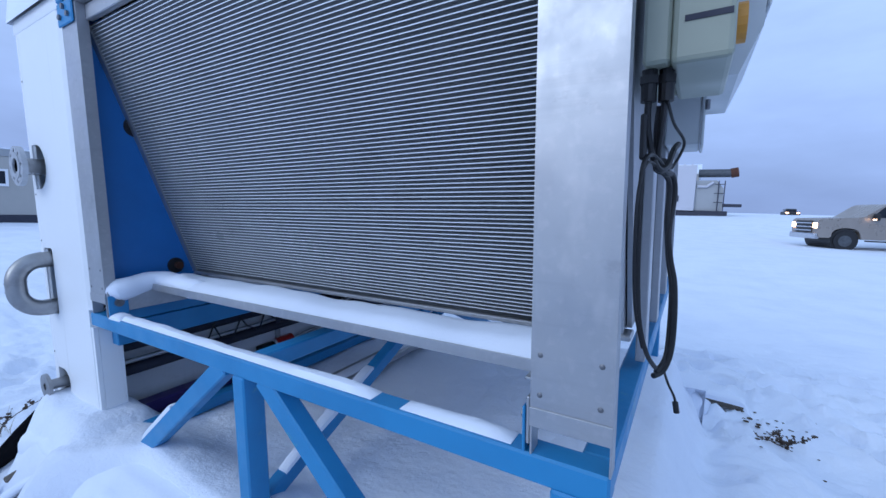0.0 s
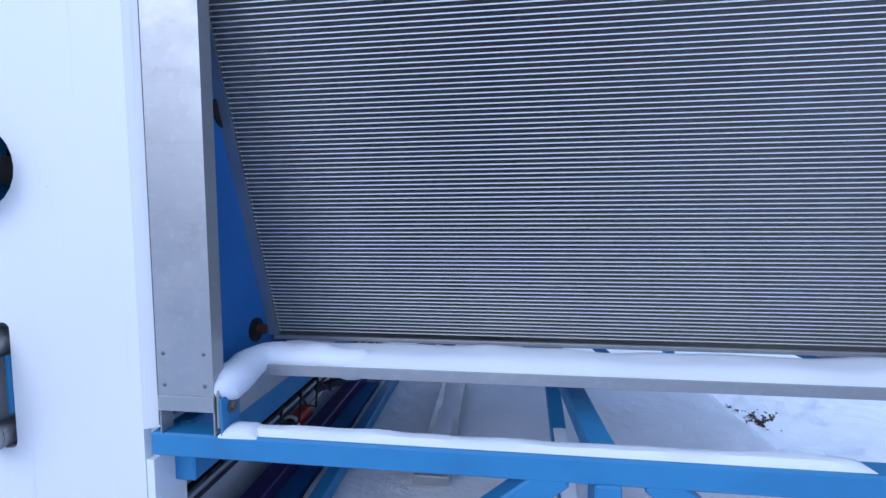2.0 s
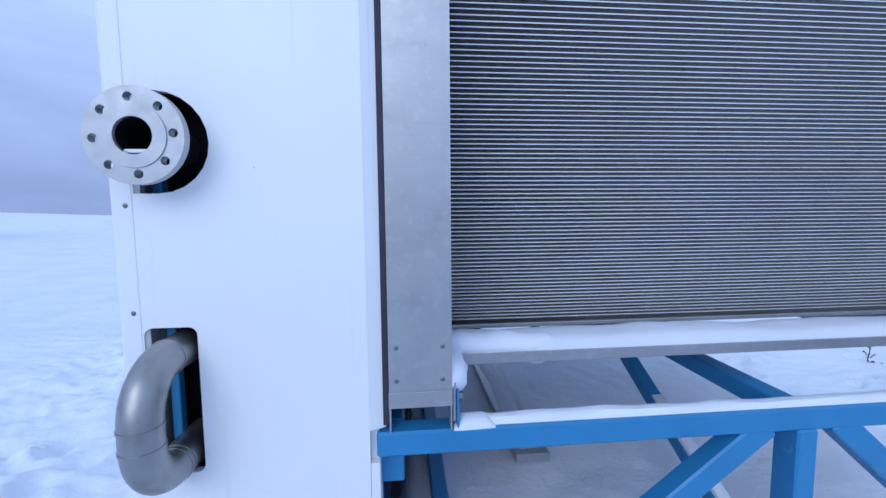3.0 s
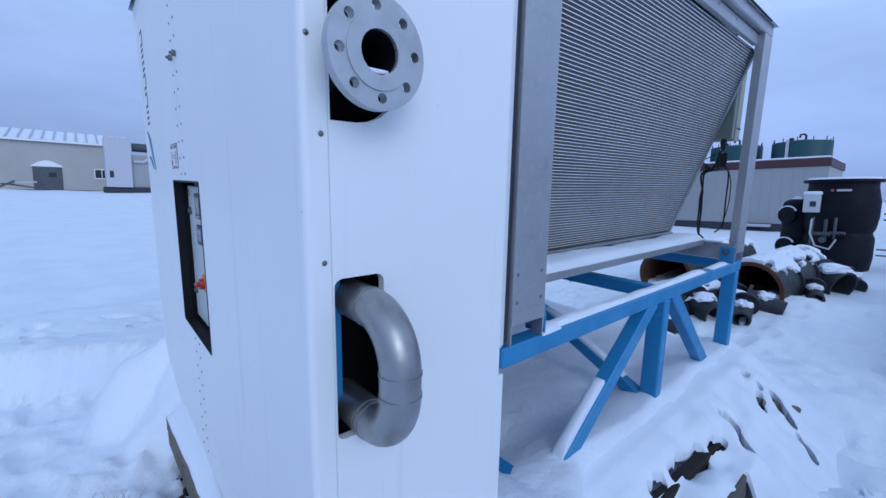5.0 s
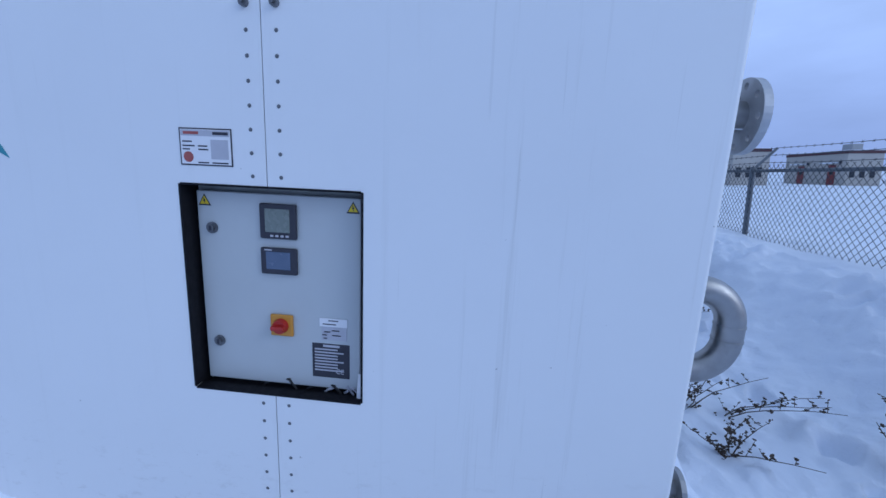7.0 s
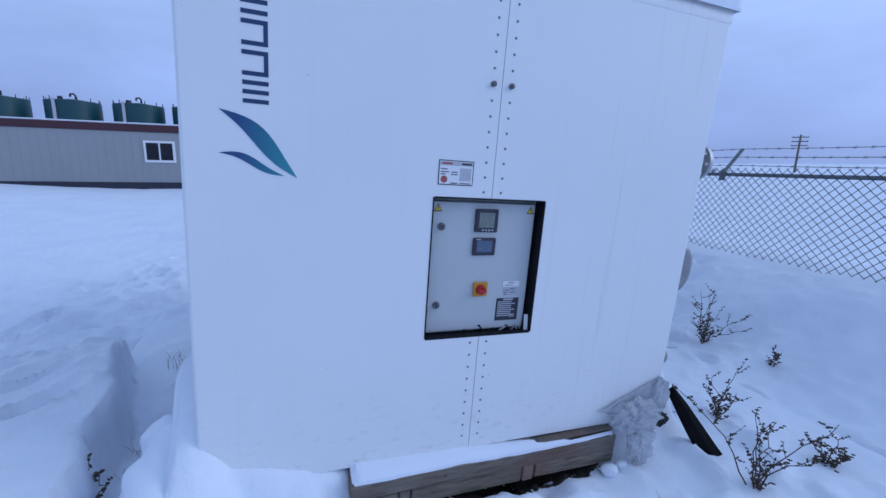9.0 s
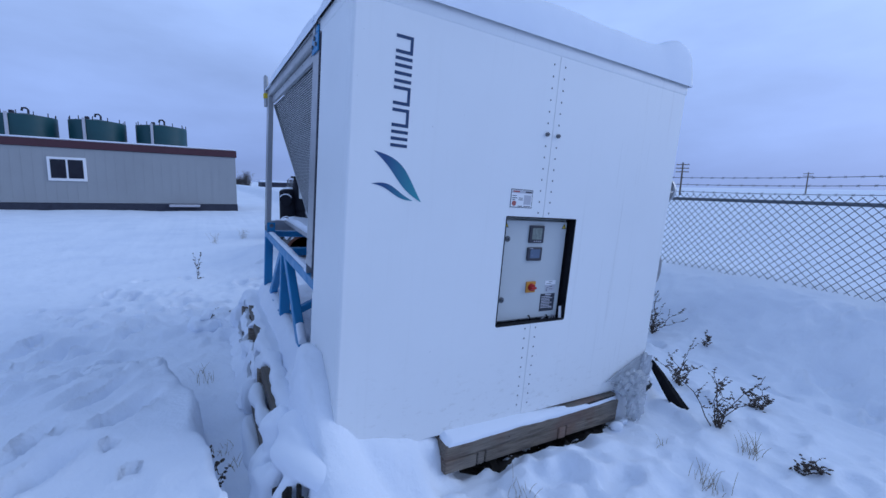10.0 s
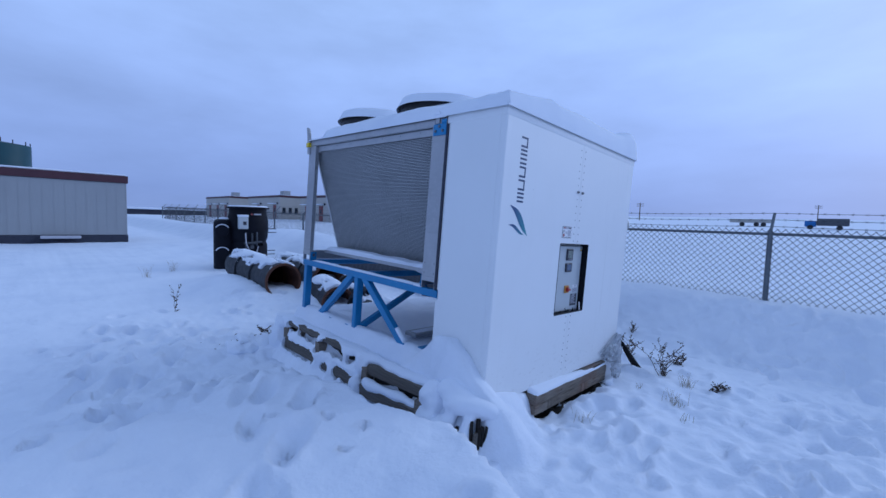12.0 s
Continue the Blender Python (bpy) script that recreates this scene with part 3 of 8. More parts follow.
        lvl = 0.462 + 0.027 * x + 0.042 * y + 1.2 * soft + 0.015 * nz(x, y, 1.7, 14) - 0.075 * sm(0.02, 0.30, y) * sm(2.2, 1.9, y)
        z += top * (lvl - z)
        # pile against the far side of the cabinet and round its corner
        crown = lerp1(x, (-0.46, -0.36, -0.24, -0.10, 0.02, 0.12, 0.26, 0.42, 0.60, 0.72, 0.85, 1.08), (0.0, 0.24, 0.40, 0.48, 0.56, 0.68, 0.78, 0.76, 0.60, 0.50, 0.40, 0.0)) + 2 * soft
        z = max(z, 0.04 + (crown - 0.04) * sm(2.46, 2.27 + 0.05 * sm(0.50, 0.15, x), y + 0.05 * nz(x, y, 3.5, 8) + 0.03 * nz(x, y, 10, 8)) * sm(1.86, 2.26, y))
        # heap along the front where it laps the foot
        xl = x + 0.04 * nz(x, y, 4.5, 9)
        out_ = 0.45 * sm(-0.13, 0.01, xl) + 0.55 * sm(-0.36, -0.05, xl) * max(sm(1.69, 1.86, y), sm(-0.06, 0.0, xl))
        lap = lerp1(y, (1.58, 1.66, 1.80, 1.93, 2.11, 2.25, 2.34, 2.60), (0.0, 0.24, 0.29, 0.32, 0.38, 0.45, 0.40, 0.0)) * out_ * sm(0.6, 0.2, x)
        z = max(z, 0.05 + lap + soft)
        # heap at the pipe-side corner
        heap = 0.47 * sm(-0.06, 0.12, x) * sm(1.1, 0.6, x) * sm(-0.36, -0.12, y + 0.05 * nz(x, y, 3, 5)) * sm(0.4, 0.1, y)
        z = max(z, 0.05 + heap + 2 * soft)
        # bare sunk gravel below the front timber
        z -= 0.15 * bump2(x, y, 0.02, 0.95, 0.13, 0.52)
    return z


def spread(lo, hi, step, far):
    inner = list(np.arange(lo, hi + 1e-6, step))
    out, d = [], step
    p = hi
    while p < far:
        d *= 1.16
        p += d
        out.append(p)
    neg, d, p = [], step, lo
    while p > -far:
        d *= 1.16
        p -= d
        neg.append(p)
    return neg[::-1] + inner + out


gx, gy = spread(-2.6, 5.6, 0.028, 1500), spread(-3.0, 5.2, 0.028, 1500)
verts = [(x, y, ground_z(x, y)) for x in gx for y in gy]
nyy = len(gy)
quads = [(i * nyy + j, (i + 1) * nyy + j, (i + 1) * nyy + j + 1, i * nyy + j + 1) for i in range(len(gx) - 1) for j in range(nyy - 1)]
gme = bpy.data.meshes.new("ground")
gme.from_pydata(verts, [], quads)
gme.polygons.foreach_set("use_smooth", [True] * len(gme.polygons))
gme.materials.append(SNOW)
tagged(new("ground", gme), "wind-drifted trampled snow covering a flat industrial yard", "snow", kind="structure")

# ---------------- the machine: white cabinet ----------------
W = 2.26
CZ0, CZ1 = 0.238, 2.295          # cabinet foot and top of its walls
RC = 0.014                       # rounded upright corners
DEEP = 0.550
SEAM = 1.1405

cab = thing("generator_cabinet", (0.27, 1.13, 0.27), "tall white enamelled steel generator cabinet with riveted doors standing on timbers", "cabinet")
front = lambda u, v, d: (d, u, v)
bm = sheet(B(), [(SEAM + 0.0015, CZ0), (W - RC, CZ0), (W - RC, CZ1), (SEAM + 0.0015, CZ1), (SEAM + 0.0015, 1.412), (1.393, 1.412), (1.393, 0.805), (SEAM + 0.0015, 0.805)], [], front, 0.03)
door_a = part("door", bm, WHITE, cab, "white enamelled door with a dark logo")
bm = sheet(B(), [(RC, CZ0), (SEAM - 0.0015, CZ0), (SEAM - 0.0015, 0.805), (0.881, 0.805), (0.881, 1.412), (SEAM - 0.0015, 1.412), (SEAM - 0.0015, CZ1), (RC, CZ1)], [], front, 0.03)
door_b = part("door", bm, WHITE, cab, "white enamelled door, rain-streaked")
side = lambda u, v, d: (u, d, v)
holes = [rrect(0.0515, 0.913, 0.161, 1.246, 0.018), dshape(0.0515, 0.208, 1.535, 1.747), dshape(0.06, 0.20, 0.49, 0.625)]
bm = sheet(B(), [(0.0490, CZ0), (0.527, CZ0), (0.527, CZ1), (0.0490, CZ1)], holes, side, 0.02)
part("side_panel", bm, WHITE, cab, "white side panel with cut-outs for pipes")
bm = box(B(), (0.0490, W - 0.02, CZ0), (0.527, W, CZ1), 0.002)
part("side_panel", bm, WHITE, cab)


def corner_post(yc, sgn):
    """Quarter-round corner strip with its short flat return on the side."""
    bm = B()
    n = 8
    prof = []
    for i in range(n + 1):
        a = radians(90 * i / n)
        prof.append((RC - RC * math.sin(a), RC - RC * math.cos(a)))
    prof = [(0.0462, 0.0)] + prof + [(0.0, RC - 0.0005)]
    lo, hi = [], []
    for px, py in prof:
        y = yc + sgn * py
        lo.append(bm.verts.new((px, y, CZ0)))
        hi.append(bm.verts.new((px, y, CZ1)))
    for i in range(len(prof) - 1):
        bm.faces.new((lo[i], lo[i + 1], hi[i + 1], hi[i]))
    fs = bm.faces[:]
    ext = bmesh.ops.extrude_face_region(bm, geom=fs)["geom"]
    for v in ext:
        if isinstance(v, bmesh.types.BMVert):
            v.co += Vector((0.012, sgn * 0.012, 0))
    return bm


part("corner_strip", corner_post(0.0, 1), WHITE, cab, smooth=True)
part("corner_strip", corner_post(W, -1), WHITE, cab, smooth=True)
# roof cap: turned-down lip a little proud of the walls
bm = box(B(), (-0.003, -0.003, CZ1 - 0.03), (0.56, W + 0.003, CZ1 + 0.035), 0.006, 2)
part("roof_cap", bm, WHITE, cab, "folded white roof cap under snow", True)
# dark strips paint the shade in the gap between cabinet and posts
for yl, yh in ((0.006, 0.020), (W - 0.020, W - 0.006)):
    part("gap_shade_strip", box(B(), (0.548, yl + 0.008, 0.99), (0.572, yh + 0.008, 2.26), 0.001), SHADE, cab, "dark strip standing in for shade in the gap behind the post")


def rear_edge(yc, sgn):
    """Side panel folded inwards along its back edge."""
    bm = B()
    lo, hi = [], []
    for px, py in ((0.5272, 0.0), (0.530, 0.0015), (0.560, 0.015), (0.565, 0.020), (0.566, 0.034)):
        lo.append(bm.verts.new((px, yc + sgn * py, 0.985)))
        hi.append(bm.verts.new((px, yc + sgn * py, CZ1 - 0.031)))
    for i in range(4):
        bm.faces.new((lo[i], lo[i + 1], hi[i + 1], hi[i]))
    for v in bmesh.ops.extrude_face_region(bm, geom=bm.faces[:])["geom"]:
        if isinstance(v, bmesh.types.BMVert):
            v.co += Vector((-0.002, sgn * 0.010, 0))
    return bm


for yc, sgn in ((0.0, 1), (W, -1)):
    part("rolled_edge", rear_edge(yc, sgn), WHITE, cab)
    lo_, hi_ = sorted((yc, yc + sgn * 0.02))
    part("lower_edge", box(B(), (0.5275, lo_ + 0.002 * (sgn > 0), CZ0 + 0.16), (0.549, hi_ - 0.002 * (sgn < 0), 0.905), 0.001), WHITE, cab)
bm = box(B(), (0.52, 0.021, 0.405), (DEEP - 0.002, 0.11, 0.99), 0.002)
part("rear_flange", bm, WHITE, cab)
bm = box(B(), (0.52, W - 0.11, 0.405), (DEEP - 0.002, W - 0.021, 0.99), 0.002)
part("rear_flange", bm, WHITE, cab)
bm = box(B(), (0.30, 0.022, 0.30), (0.315, W - 0.022, 1.0), 0.002)
part("inner_wall", bm, WHITE, cab, "white inner wall in the shade")
bm = box(B(), (0.032, 0.022, CZ0), (0.54, W - 0.022, CZ0 + 0.05), 0.004)
part("floor_frame", bm, DARKBLUE, cab, "dark blue base frame")
bm = box(B(), (0.43, 0.03, 0.385), (0.52, W - 0.03, 0.45), 0.006)
part("base_rail", bm, PURPLE, cab, "dark violet inner rail")
bm = box(B(), (0.07, 0.05, 0.93), (0.09, 0.075, 1.24), 0.002)
part("inner_upright", bm, BLUE, cab, "blue inner upright")
bm = box(B(), (0.055, 0.06, 1.50), (0.075, 0.09, 1.78), 0.002)
part("inner_upright", bm, BLUE, cab)
bm = box(B(), (0.515, 0.021, 0.27), (0.575, 0.11, 0.40), 0.004)
part("corner_foot", bm, BLUE, cab, "blue steel corner foot")
bm = box(B(), (0.515, W - 0.11, 0.27), (0.575, W - 0.021, 0.40), 0.004)
part("corner_foot", bm, BLUE, cab)


def rivet_mesh():
    bm = B()
    r = 0.0055
    top = bm.verts.new((-0.003, 0, 0))
    ring = [bm.verts.new((0, r * math.cos(6.2832 * i / 8), r * math.sin(6.2832 * i / 8))) for i in range(8)]
    for i in range(8):
        bm.faces.new((top, ring[i], ring[(i + 1) % 8]))
    return finish(bm, "rivet", RIVET, True)


RIV = rivet_mesh()


def rivet(parent, x, y, z, me=RIV, rz=0.0, name="rivet"):
    ob = new(name, me)
    ob.parent = parent
    ob.matrix_basis = Matrix.Translation(Vector((x, y, z)) - BASE[parent.name]) @ pose(0, 0, 0, 0, 0, rz)
    return ob


for door, dy in ((door_a, 0.0395), (door_b, -0.0395)):
    z = 1.440
    while z < 2.26:
        rivet(door, -0.0005, SEAM + dy, z)
        z += 0.0598
    z = 0.775
    while z > 0.30:
        rivet(door, -0.0005, SEAM + dy, z)
        z -= 0.0585
    bm = cyl(B(), (-0.012, SEAM + dy, 1.86), (0.001, SEAM + dy, 1.86), 0.011, seg=10)
    cyl(bm, (-0.02, SEAM + dy, 1.86), (-0.012, SEAM + dy, 1.86), 0.005, seg=8)
    part("bolt", bm, RIVET, door, "dull steel bolt head")

for xs_, zs_ in ((0.013, 1.670), (0.034, 1.510), (0.034, 1.280), (0.030, 2.05), (0.031, 0.70)):
    rivet(cab, xs_, -0.0006, zs_, RIV, 90, "strip_screw")

# logo: two leaf strokes and a column of plain strokes where the maker's name runs up
def leaf(pts_a, pts_b, x=-0.0015):
    bm = B()
    a = [bm.verts.new((x, y, z)) for y, z in pts_a]
    b = [bm.verts.new((x, y, z)) for y, z in pts_b]
    for i in range(len(a) - 1):
        bm.faces.new((a[i], a[i + 1], b[i + 1], b[i]))
    ext = bmesh.ops.extrude_face_region(bm, geom=bm.faces[:])["geom"]
    for v in ext:
        if isinstance(v, bmesh.types.BMVert):
            v.co.x += 0.0014
    return bm


def leaf_curve(p0, p1, belly_a, belly_b, n=14):
    """Two bowed edges between two tips."""
    a, b = [], []
    (y0, z0), (y1, z1) = p0, p1
    dy, dz = y1 - y0, z1 - z0
    ln = math.hypot(dy, dz)
    ny_, nz_ = -dz / ln, dy / ln
    for i in range(n + 1):
        f = i / n
        s = math.sin(math.pi * f)
        w = math.sin(2 * math.pi * f) * 0.5
        a.append((y0 + dy * f + ny_ * (belly_a * s - 0.016 * w), z0 + dz * f + nz_ * (belly_a * s - 0.016 * w)))
        b.append((y0 + dy * f + ny_ * (belly_b * s - 0.016 * w), z0 + dz * f + nz_ * (belly_b * s - 0.016 * w)))
    return a, b


la, lb = leaf_curve((2.142, 1.668), (1.902, 1.458), -0.046, 0.010)
part("logo_leaf", leaf(la, lb), SWOOSH, door_a, "blue-green leaf decal")
la, lb = leaf_curve((2.147, 1.528), (1.945, 1.463), -0.022, 0.004)
part("logo_leaf", leaf(la, lb), SWOOSH, door_a)


def stroke_block(y0, y1, z0, z1, kind):
    bm = B()
    t = 0.0135
    if kind != "one":
        box(bm, (-0.0015, y0, z0), (-0.0001, y1, z0 + t))
        box(bm, (-0.0015, y0, z1 - t), (-0.0001, y1, z1))
        if kind == "side":
            box(bm, (-0.0015, y0, z0 + t), (-0.0001, y0 + t, z1 - t))
        if kind == "mid":
            box(bm, (-0.0015, y0, (z0 + z1 - t) / 2), (-0.0001, y1, (z0 + z1 + t) / 2))
    else:
        box(bm, (-0.0015, y0, z0), (-0.0001, y1, z0 + t))
    return bm


zz = 1.694
for kind, step in (("mid", 0.086), ("side", 0.092), ("side", 0.092), ("mid", 0.092), ("one", 0.027), ("side", 0.089)):
    h = step - 0.015
    part("logo_stroke", stroke_block(1.991, 2.070, zz, zz + h, kind), NAVY, door_a)
    zz += step

# label above the opening: plain bars for print
lbl = thing("equipment_label", (0, 1.307, 1.462), "white printed equipment sticker with a dark border on the cabinet door", "sticker")
part("backing", box(B(), (-0.0016, 1.233, 1.462), (-0.0004, 1.381, 1.559)), INK, lbl, "black label border")
part("face", box(B(), (-0.0024, 1.2365, 1.4655), (-0.0014, 1.3775, 1.5555), 0.0004), PAPER, lbl)
part("header", box(B(), (-0.0030, 1.238, 1.5385), (-0.0022, 1.376, 1.554)), PAPERGREY, lbl)
part("print_bar", box(B(), (-0.0036, 1.325, 1.5425), (-0.0028, 1.368, 1.5500)), REDINK, lbl)
part("print_bar", box(B(), (-0.0036, 1.242, 1.5425), (-0.0028, 1.285, 1.5500)), INK, lbl)
part("code_square", box(B(), (-0.0030, 1.243, 1.4800), (-0.0022, 1.292, 1.5300)), PAPERGREY, lbl, "plain grey code square")
for y0, y1, zc in ((1.345, 1.372, 1.524), (1.338, 1.372, 1.513), (1.302, 1.328, 1.513), (1.352, 1.372, 1.504), (1.300, 1.328, 1.504), (1.30, 1.33, 1.470), (1.245, 1.29, 1.470)):
    part("print_bar", box(B(), (-0.0030, y0, zc - 0.0018), (-0.0022, y1, zc + 0.0018)), INK, lbl)
part("seal", cyl(B(), (-0.0030, 1.357, 1.484), (-0.0022, 1.357, 1.484), 0.014, seg=18), REDINK, lbl, "round red stamp")

# ---------------- control panel in the opening ----------------
ctl = thing("control_cabinet", (0.10, 1.137, 0.77), "light grey control cabinet with meters and a rotary switch", "control cabinet")
DX = 0.047                        # its door stands this far behind the white face
part("body", box(B(), (DX + 0.03, 0.86, 0.78), (0.28, 1.42, 1.43), 0.004), GREYBOX, ctl)
cdoor = part("door", box(B(), (DX, 0.899, 0.816), (DX + 0.016, 1.381, 1.392), 0.004, 2), GREYBOX, ctl)
for zz in (1.287, 0.941):
    bm = cyl(B(), (DX - 0.006, 1.337, zz), (DX, 1.337, zz), 0.0165, seg=16)
    cyl(bm, (DX - 0.012, 1.337, zz), (DX - 0.006, 1.337, zz), 0.010, seg=12)
    lk = part("lock", bm, RIVET, cdoor, "grey quarter-turn lock", True)
    part("key_slot", box(B(), (DX - 0.0135, 1.3335, zz - 0.007), (DX - 0.0115, 1.3405, zz + 0.007)), INK, lk)


def meter(y, z, w, h, screen, name, label, keys=0):
    me = part(name, box(B(), (DX - 0.012, y - w / 2, z - h / 2), (DX, y + w / 2, z + h / 2), 0.005, 2), INK, cdoor, label)
    part("screen", box(B(), (DX - 0.0135, y - w * 0.33, z - h * 0.30), (DX - 0.0115, y + w * 0.34, z + h * 0.36), 0.001), screen, me)
    for k in range(keys):
        part("key", box(B(), (DX - 0.015, y - w * 0.30 + k * 0.015, z - h * 0.43), (DX - 0.012, y - w * 0.30 + 0.009 + k * 0.015, z - h * 0.37), 0.001), PAPERGREY, me)
    return me


meter(1.135, 1.316, 0.108, 0.100, LCD, "power_meter", "black square meter with a grey-green display", 4)
mt = meter(1.136, 1.202, 0.108, 0.078, LCD2, "touch_display", "small dark touch display")
part("print_bar", box(B(), (DX - 0.0132, 1.155, 1.233), (DX - 0.0115, 1.176, 1.2365)), PAPERGREY, mt)
sw = part("switch_plate", box(B(), (DX - 0.010, 1.101, 0.975), (DX, 1.170, 1.041), 0.004, 2), YELLOW, cdoor, "orange-yellow switch plate")
part("knob", cyl(B(), (DX - 0.026, 1.136, 1.008), (DX - 0.010, 1.136, 1.008), 0.020, 0.023, seg=20), RED, sw, "red rotary knob")
part("grip", box(B(), (DX - 0.040, 1.116, 1.001), (DX - 0.024, 1.156, 1.015), 0.004, 2), RED, sw)


def triangle(y, z, s):
    bm = sheet(B(), [(y - s, z - s * 0.75), (y + s, z - s * 0.75), (y, z + s)], [], lambda u, v, d: (DX - 0.0004 - d, u, v), 0.001)
    ob = part("warning_sign", bm, INK, cdoor, "black and yellow warning triangle")
    s2 = s * 0.74
    part("sign_face", sheet(B(), [(y - s2, z - s2 * 0.70), (y + s2, z - s2 * 0.70), (y, z + s2 * 0.95)], [], lambda u, v, d: (DX - 0.0016 - d, u, v), 0.0005), LEMON, ob)
    part("bolt_mark", sheet(B(), [(y - .003, z - .010), (y + .003, z + .001), (y + 0.0005, z + .001), (y + .003, z + .012), (y - .004, z - .001), (y - .001, z - .001)], [], lambda u, v, d: (DX - 0.0024 - d, u, v), 0.0005), INK, ob)


triangle(1.356, 1.364, 0.019)
triangle(0.921, 1.364, 0.019)
note = part("paper_note", box(B(), (DX - 0.0015, 0.940, 0.972), (DX - 0.0003, 1.016, 1.036), 0.0004), PAPERGREY, cdoor, "handwritten paper note")
part("note_top", box(B(), (DX - 0.0026, 0.938, 1.014), (DX - 0.0012, 1.022, 1.040), 0.0004), PAPER, note)
for y0, y1, zc in ((0.965, 0.995, 1.033), (0.972, 1.012, 1.022), (0.962, 0.985, 1.003), (0.99, 1.008, 0.998), (0.958, 0.984, 0.988), (1.0, 1.014, 0.988), (1.0, 1.01, 0.978)):
    part("print_bar", box(B(), (DX - 0.0034, y0, zc - 0.0014), (DX - 0.0024, y1, zc + 0.0014)), INK, note)
plate = part("rating_plate", box(B(), (DX - 0.0015, 0.932, 0.852), (DX - 0.0003, 1.046, 0.960), 0.0004), INK, cdoor, "dark rating plate with pale print")
part("print_bar", box(B(), (DX - 0.0026, 0.962, 0.950), (DX - 0.0012, 1.012, 0.957)), PAPERGREY, plate)
for k in range(8):
    zc = 0.942 - k * 0.0095
    part("print_bar", box(B(), (DX - 0.0024, 0.968 - 0.018 * (k % 3 == 1), zc - 0.0022), (DX - 0.0012, 1.038, zc + 0.0022)), PAPERGREY, plate)
ce = bpy.data.curves.new("mark", "FONT")
ce.body, ce.size, ce.extrude = "CE", 0.022, 0.0003
ce.materials.append(PAPERGREY)
mark = new("plate_mark", ce)
mark.parent = plate
mark.matrix_basis = Matrix.Translation(Vector((DX - 0.0028, 0.974, 0.867)) - BASE[plate.name]) @ Matrix(((0, 0, -1, 0), (-1, 0, 0, 0), (0, 1, 0, 0), (0, 0, 0, 1)))
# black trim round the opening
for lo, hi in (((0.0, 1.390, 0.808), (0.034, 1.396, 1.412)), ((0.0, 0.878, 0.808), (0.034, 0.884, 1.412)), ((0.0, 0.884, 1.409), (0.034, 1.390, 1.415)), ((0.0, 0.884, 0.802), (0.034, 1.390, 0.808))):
    part("edge_trim", box(B(), (lo[0] - 0.002, lo[1], lo[2]), hi, 0.001), TRIM_AND_SHADE, ctl)
# recess walls and tray are blackened to paint the recess's shade
part("side_wall", box(B(), (0.032, 1.394, 0.79), (0.27, 1.412, 1.43)), TRIM_AND_SHADE, ctl)
part("side_wall", box(B(), (0.032, 0.862, 0.79), (0.27, 0.880, 1.43)), TRIM_AND_SHADE, ctl)
part("loose_flap", beam(B(), (0.020, 0.892, 0.806), (0.030, 0.890, 0.880), 0.022, 0.002, 0.0), PAPER, ctl, "bent white sheet end in the opening")
part("cable_tray", box(B(), (0.036, 0.884, 0.770), (0.085, 1.392, 0.800), 0.004), TRIM_AND_SHADE, ctl, "tray with cables under the panel door, black for the recess's shade")
for k, (a, c) in enumerate(((0.90, 1.0), (0.96, 1.06), (0.92, 0.94), (1.1, 1.2))):
    bm = sweep(B(), [(0.05, a, 0.80), (0.045, a + 0.02, 0.822 + 0.004 * k), (0.06, (a + c) / 2, 0.828), (0.05, c, 0.81), (0.06, c + 0.02, 0.79)], 0.004, 6)
    part("cable", bm, BLACK if k % 2 else PAPERGREY, ctl)

# ---------------- pipes on the cabinet side ----------------
flg = thing("flanged_pipe", (0.106, -0.02, 1.641), "grey steel pipe stub ending in an eight-hole flange", "pipe flange")
FY = -0.078
n = 40
outline = [(0.0925 * math.cos(6.28319 * i / n), 0.0925 * math.sin(6.28319 * i / n)) for i in range(n)]
hol = [[(0.0725 * math.cos(radians(45 * k + 4)) + 0.009 * math.cos(6.28319 * i / 10), 0.0725 * math.sin(radians(45 * k + 4)) + 0.009 * math.sin(6.28319 * i / 10)) for i in range(10)] for k in range(8)]
hol.append([(0.036 * math.cos(6.28319 * i / 24), 0.036 * math.sin(6.28319 * i / 24)) for i in range(24)])
bm = sheet(B(), outline, hol, lambda u, v, d: (0.106 + u, FY + d, 1.641 + v), 0.020)
part("flange", bm, FLANGE, flg, "brushed steel flange with eight bolt holes")
o2 = [(0.061 * math.cos(6.28319 * i / n), 0.061 * math.sin(6.28319 * i / n)) for i in range(n)]
bm = sheet(B(), o2, hol[-1:], lambda u, v, d: (0.106 + u, FY - 0.003 + d, 1.641 + v), 0.003)
part("raised_face", bm, FLANGE, flg)


def shell(p0, p1, ro, ri, seg=24):
    """An open thick-walled pipe."""
    bm = B()
    p0, p1 = Vector(p0), Vector(p1)
    a, c = ring_frame(p1 - p0)
    loops = [[bm.verts.new(p + a * (r * math.cos(6.28319 * i / seg)) + c * (r * math.sin(6.28319 * i / seg))) for i in range(seg)] for p, r in ((p0, ro), (p1, ro), (p1, ri), (p0, ri))]
    for q in range(4):
        for i in range(seg):
            j = (i + 1) % seg
            bm.faces.new((loops[q][i], loops[q][j], loops[(q + 1) % 4][j], loops[(q + 1) % 4][i]))
    return bm


